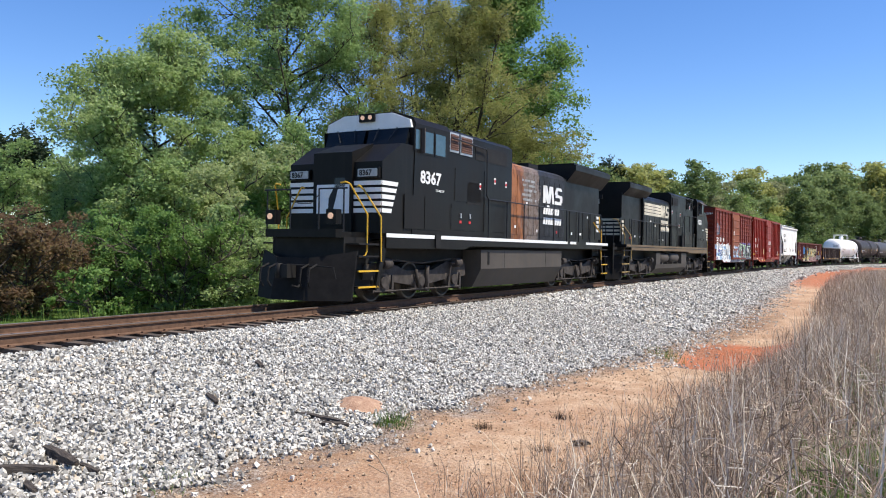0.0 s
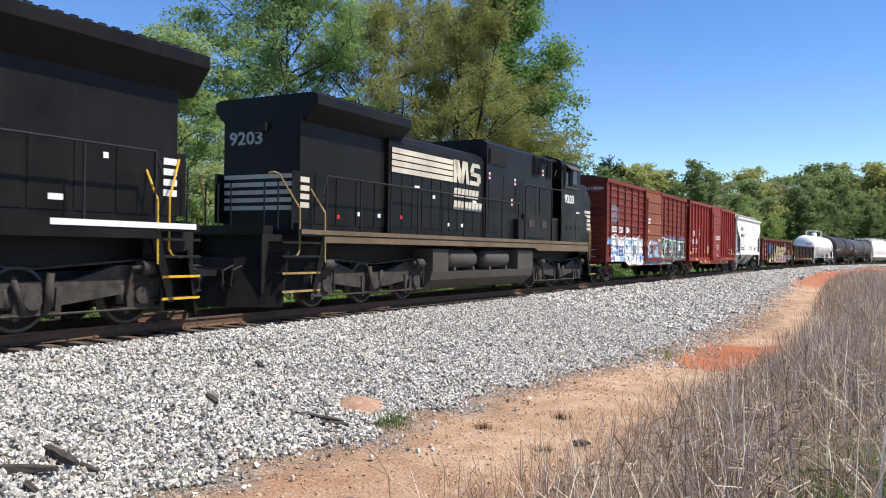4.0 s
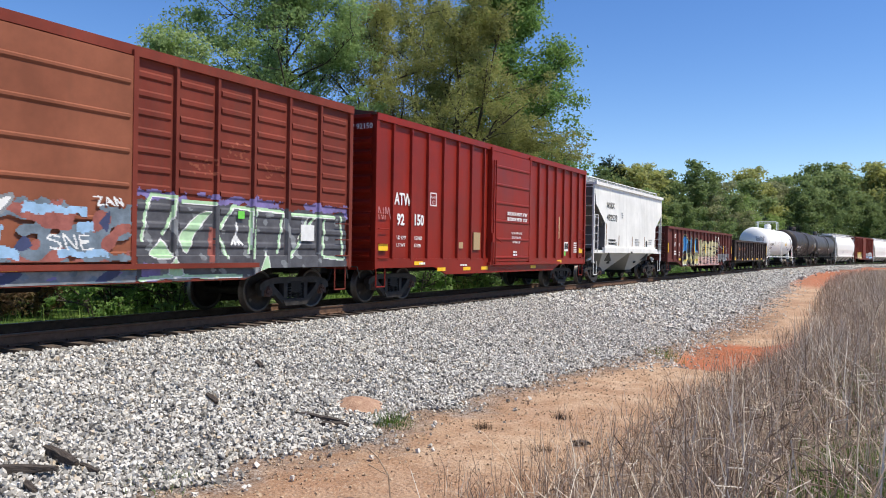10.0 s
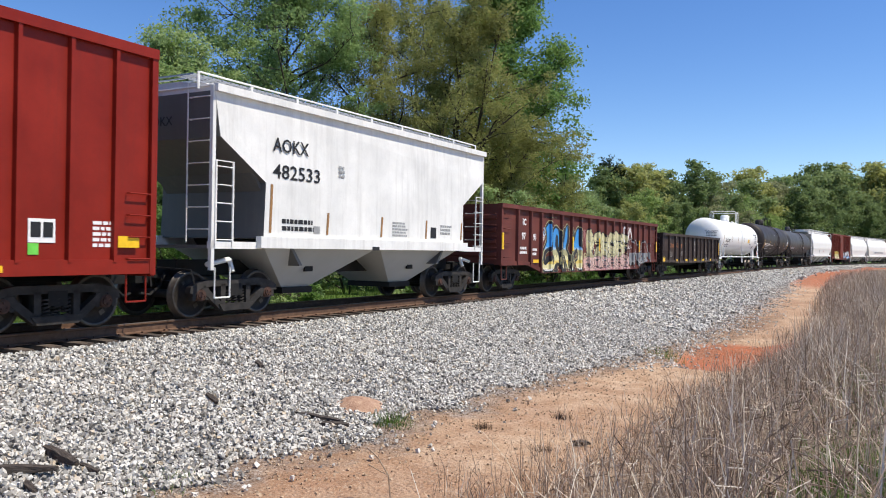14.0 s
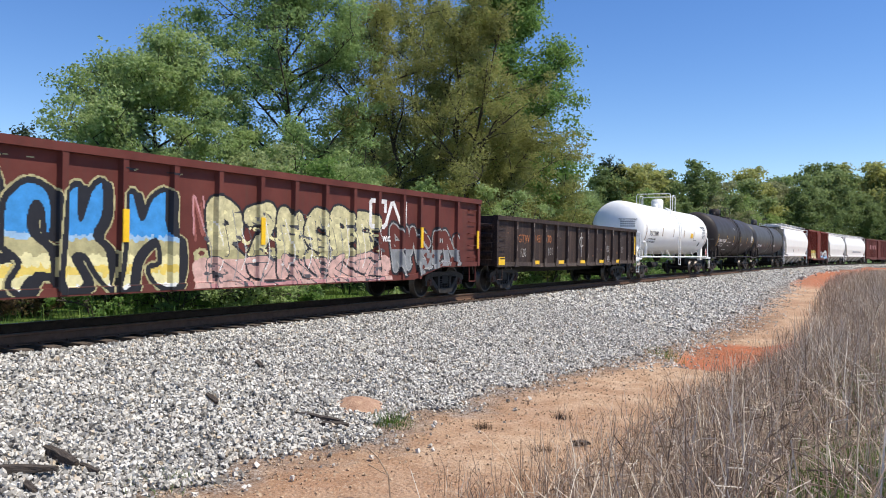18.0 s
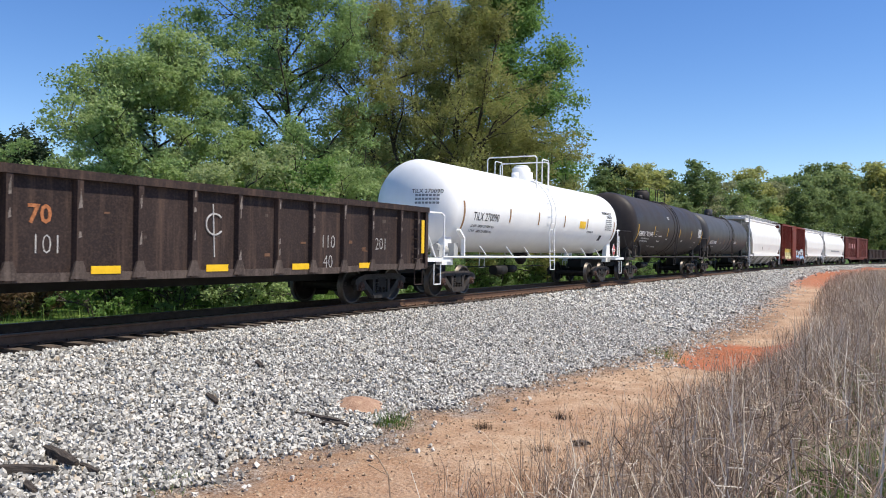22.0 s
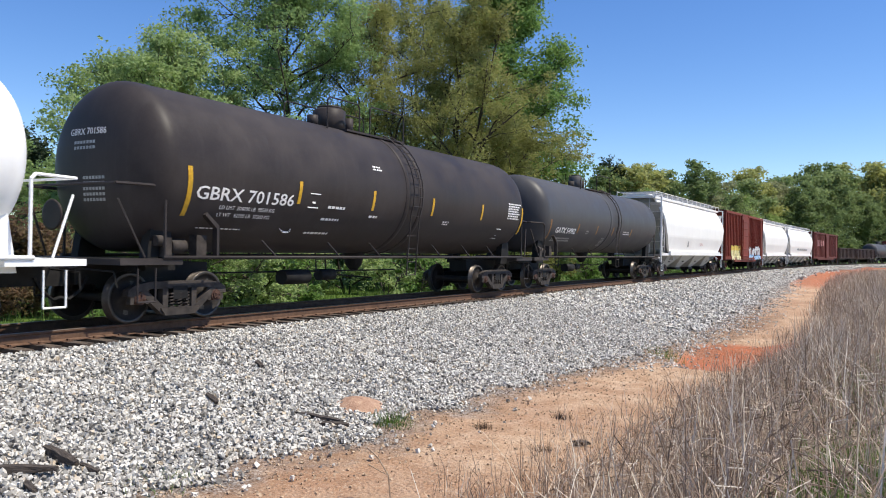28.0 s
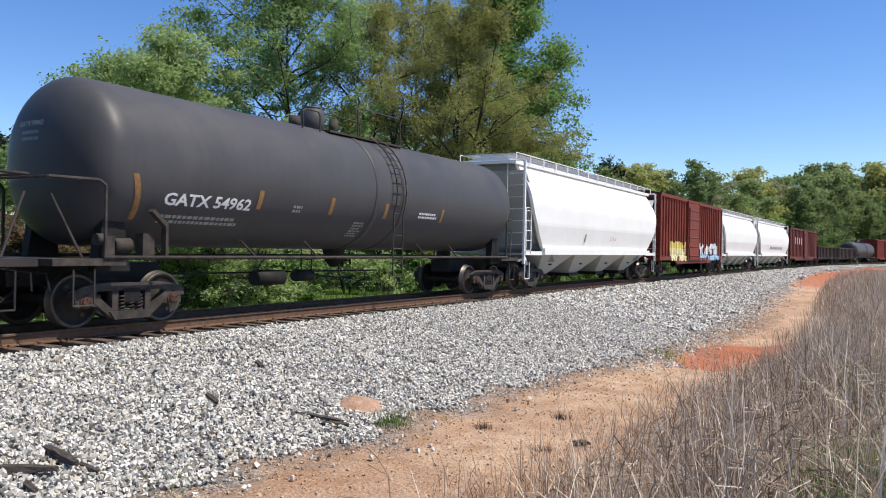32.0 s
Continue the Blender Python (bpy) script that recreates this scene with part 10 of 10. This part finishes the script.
def tuft(label, s, lat, count, height, spread, material, seed):
    rng = np.random.RandomState(seed)
    ob = blades("grass_tuft", label, s + rng.randn(count) * spread, lat + rng.randn(count) * spread, rng.uniform(0.4, 1.0, count) * height, rng.uniform(0.005, 0.011, count), 0.6, seed, material, 0.1)
    del ob["kind"]
    return tagged(ob, label, "weed", "weeds on the path")


DARK_STALK = plain("dead_root_brown", (0.085, 0.055, 0.035), 0.9, 0.0, 0.4, 9)
tuft("green weed tuft at the ballast's foot", 1.1, 6.5, 260, 0.30, 0.14, GREEN_BLADE, 1)
tuft("sparse pale green weeds on the ballast's edge", -2.5, 6.05, 120, 0.18, 0.2, GREEN_BLADE, 2)
tuft("dead grass stubble on the path", 1.9, 7.55, 130, 0.15, 0.06, DARK_STALK, 3)
tuft("dead grass stubble on the path", 3.3, 8.2, 150, 0.17, 0.06, DARK_STALK, 4)
tuft("dead grass stubble on the path", 1.2, 8.75, 160, 0.12, 0.09, DARK_STALK, 5)
tuft("dry stalks standing on the path", -1.0, 8.85, 60, 0.55, 0.16, DRY, 6)
tuft("dry stalks standing on the path", -0.4, 9.6, 120, 0.8, 0.25, DRY, 7)
tuft("green weeds at the ballast's edge", 12.0, 7.7, 220, 0.3, 0.28, GREEN_BLADE, 9)
SOIL = Mat("loose_soil", 0.95)
_s = SOIL.noise(9.0, 6, 0.75)
SOIL = SOIL.color(SOIL.ramp(_s, [(0.3, (0.24, 0.13, 0.08)), (0.55, (0.40, 0.25, 0.165)), (0.75, (0.58, 0.42, 0.29))])).bump(_s, 0.8, 0.03).m


def mound_of_soil(label, s, lat, length, width, height, seed):
    """A low uneven heap of soil."""
    rng = random.Random(seed)
    n, rings = 18, 5
    wob = [rng.uniform(0.8, 1.2) for _ in range(n)]
    bm = bmesh.new()
    rows = []
    for j in range(rings):
        f = 1 - j / rings
        rows.append([bm.verts.new((math.cos(6.2832 * k / n) * length / 2 * f * wob[k], math.sin(6.2832 * k / n) * width / 2 * f * wob[k],
                                   -0.05 + (height + 0.05) * (1 - f * f) + rng.uniform(-0.008, 0.008))) for k in range(n)])
    top = bm.verts.new((0, 0, height))
    for a, b in zip(rows, rows[1:]):
        for k in range(n):
            bm.faces.new((a[k], a[(k + 1) % n], b[(k + 1) % n], b[k])).smooth = True
    for k in range(n):
        bm.faces.new((rows[-1][k], rows[-1][(k + 1) % n], top)).smooth = True
    ob = new("soil_mound", mesh_of("soil_mound", bm, SOIL))
    ob.matrix_basis = Matrix.Translation(on_ground(s, lat)) @ Matrix.Rotation(math.pi / 2 - heading(s), 4, "Z")
    return tagged(ob, label, "soil heap")


mound_of_soil("smooth brown heap of soil spilled over the ballast", 1.5, 5.6, 0.95, 0.9, 0.13, 3)

OLD_WOOD = Mat("old_timber", 0.9)
_o = OLD_WOOD.noise(4.0, 6, 0.7, OLD_WOOD.scaled(2, 10, 10))
OLD_WOOD = OLD_WOOD.color(OLD_WOOD.ramp(_o, [(0.3, (0.022, 0.017, 0.015)), (0.7, (0.11, 0.088, 0.07))])).bump(_o, 0.8, 0.03).m


def timber(label, s, lat, length, w, h, turn, tilt, seed, lift=0.0):
    rng = random.Random(seed)
    bm = bmesh.new()
    n = 7
    rings = []
    for k in range(n):
        x = -length / 2 + length * k / (n - 1)
        t = 0.55 + 0.45 * math.sin(math.pi * (k + 0.6) / n)
        rings.append([bm.verts.new((x + rng.uniform(-0.03, 0.03), a * w / 2 * t * rng.uniform(0.75, 1.15), b * h / 2 * t * rng.uniform(0.75, 1.15))) for a, b in ((-1, -0.7), (0, -1), (1, -0.6), (1, 0.6), (0.1, 1), (-1, 0.7))])
    for a, b in zip(rings, rings[1:]):
        for k in range(6):
            bm.faces.new((a[k], a[(k + 1) % 6], b[(k + 1) % 6], b[k]))
    bm.faces.new(list(reversed(rings[0])))
    bm.faces.new(rings[-1])
    ob = new("timber", mesh_of("timber", bm, OLD_WOOD))
    p = on_ground(s, lat, h * 0.3 + 0.02 + lift)
    ob.matrix_basis = Matrix.Translation(p) @ Matrix.Rotation(radians(turn), 4, "Z") @ Matrix.Rotation(radians(tilt), 4, "Y")
    return tagged(ob, label, "timber", "broken timber on the ballast")


timber("dark splinter of old tie on the ballast", 1.8, 3.4, 0.32, 0.09, 0.08, -60, 8, 1, 0.03)
timber("dark splinter of old tie on the ballast", -0.2, 4.35, 0.42, 0.09, 0.08, -55, 8, 2, 0.03)
timber("long weathered splinter at the ballast's foot", 0.42, 5.75, 0.75, 0.10, 0.08, -22, 4, 3)
timber("broken grey timber among the stones", 0.38, 6.05, 0.4, 0.13, 0.09, -8, 0, 4)
timber("weathered broken tie lying at the ballast's foot", -3.55, 4.95, 0.95, 0.13, 0.10, 4, 0, 5)
timber("weathered broken tie lying at the ballast's foot", -3.0, 5.0, 0.6, 0.12, 0.12, -35, 6, 6, 0.03)
timber("weathered broken tie lying at the ballast's foot", -2.9, 5.3, 0.42, 0.08, 0.07, -38, 0, 7)
timber("dark rotten timber end", -3.6, 5.4, 0.35, 0.08, 0.08, -48, 0, 8)
timber("small dark splinter on the stones", 5.3, 4.75, 0.16, 0.08, 0.06, 10, 0, 9)
timber("dark clod of soil on the path", 1.8, 9.05, 0.2, 0.13, 0.09, 10, 0, 10)


def bare_twig():
    """A forked dry twig standing at the path's edge."""
    bm = bmesh.new()
    p = on_ground(-1.45, 8.15)
    for pts, r in ((((0, 0, -0.03), (-0.03, 0.02, 0.25), (-0.14, 0.05, 0.42), (-0.26, 0.08, 0.52)), 0.008), (((-0.03, 0.02, 0.25), (-0.12, 0.0, 0.3), (-0.24, 0.02, 0.36)), 0.006), (((-0.14, 0.05, 0.42), (-0.12, 0.06, 0.55)), 0.004)):
        pipe(bm, pts, r, 5)
    ob = new("twig", mesh_of("twig", bm, plain("pale_twig", (0.36, 0.27, 0.19), 0.8)))
    ob.location = p
    tagged(ob, "pale forked dry twig standing in the path", "twig")


bare_twig()


# ---- what moves ----
def car_pose(d, half, t):
    """half: distance of the trucks from the middle; below zero the vehicle runs backwards."""
    s = train_front(t) + d
    h = abs(half)
    a, b = beside(s - h, 0), beside(s + h, 0)
    way = a - b
    turn = math.atan2(way.y, way.x) + (math.pi if half < 0 else 0)
    mid = (a + b) / 2
    return Matrix.Translation((mid.x, mid.y, 0)) @ Matrix.Rotation(turn, 4, "Z")


def motions():
    for e, d, half in MOVING:
        walk(e, [(k * 0.5, car_pose(d, half, k * 0.5)) for k in range(65)])
    back = {e.name: half < 0 for e, d, half in MOVING}
    times = [k / 10 for k in range(321)]
    for ob, place, radius in WHEELSETS:
        sign = -1 if back[ob.parent.name] else 1
        rows = []
        for t in times:
            rolled = (train_front(0) - train_front(t)) / radius * sign
            rows.append((t, Matrix.Translation(place) @ Matrix.Rotation(rolled, 4, "Y")))
        walk(ob, rows)


motions()
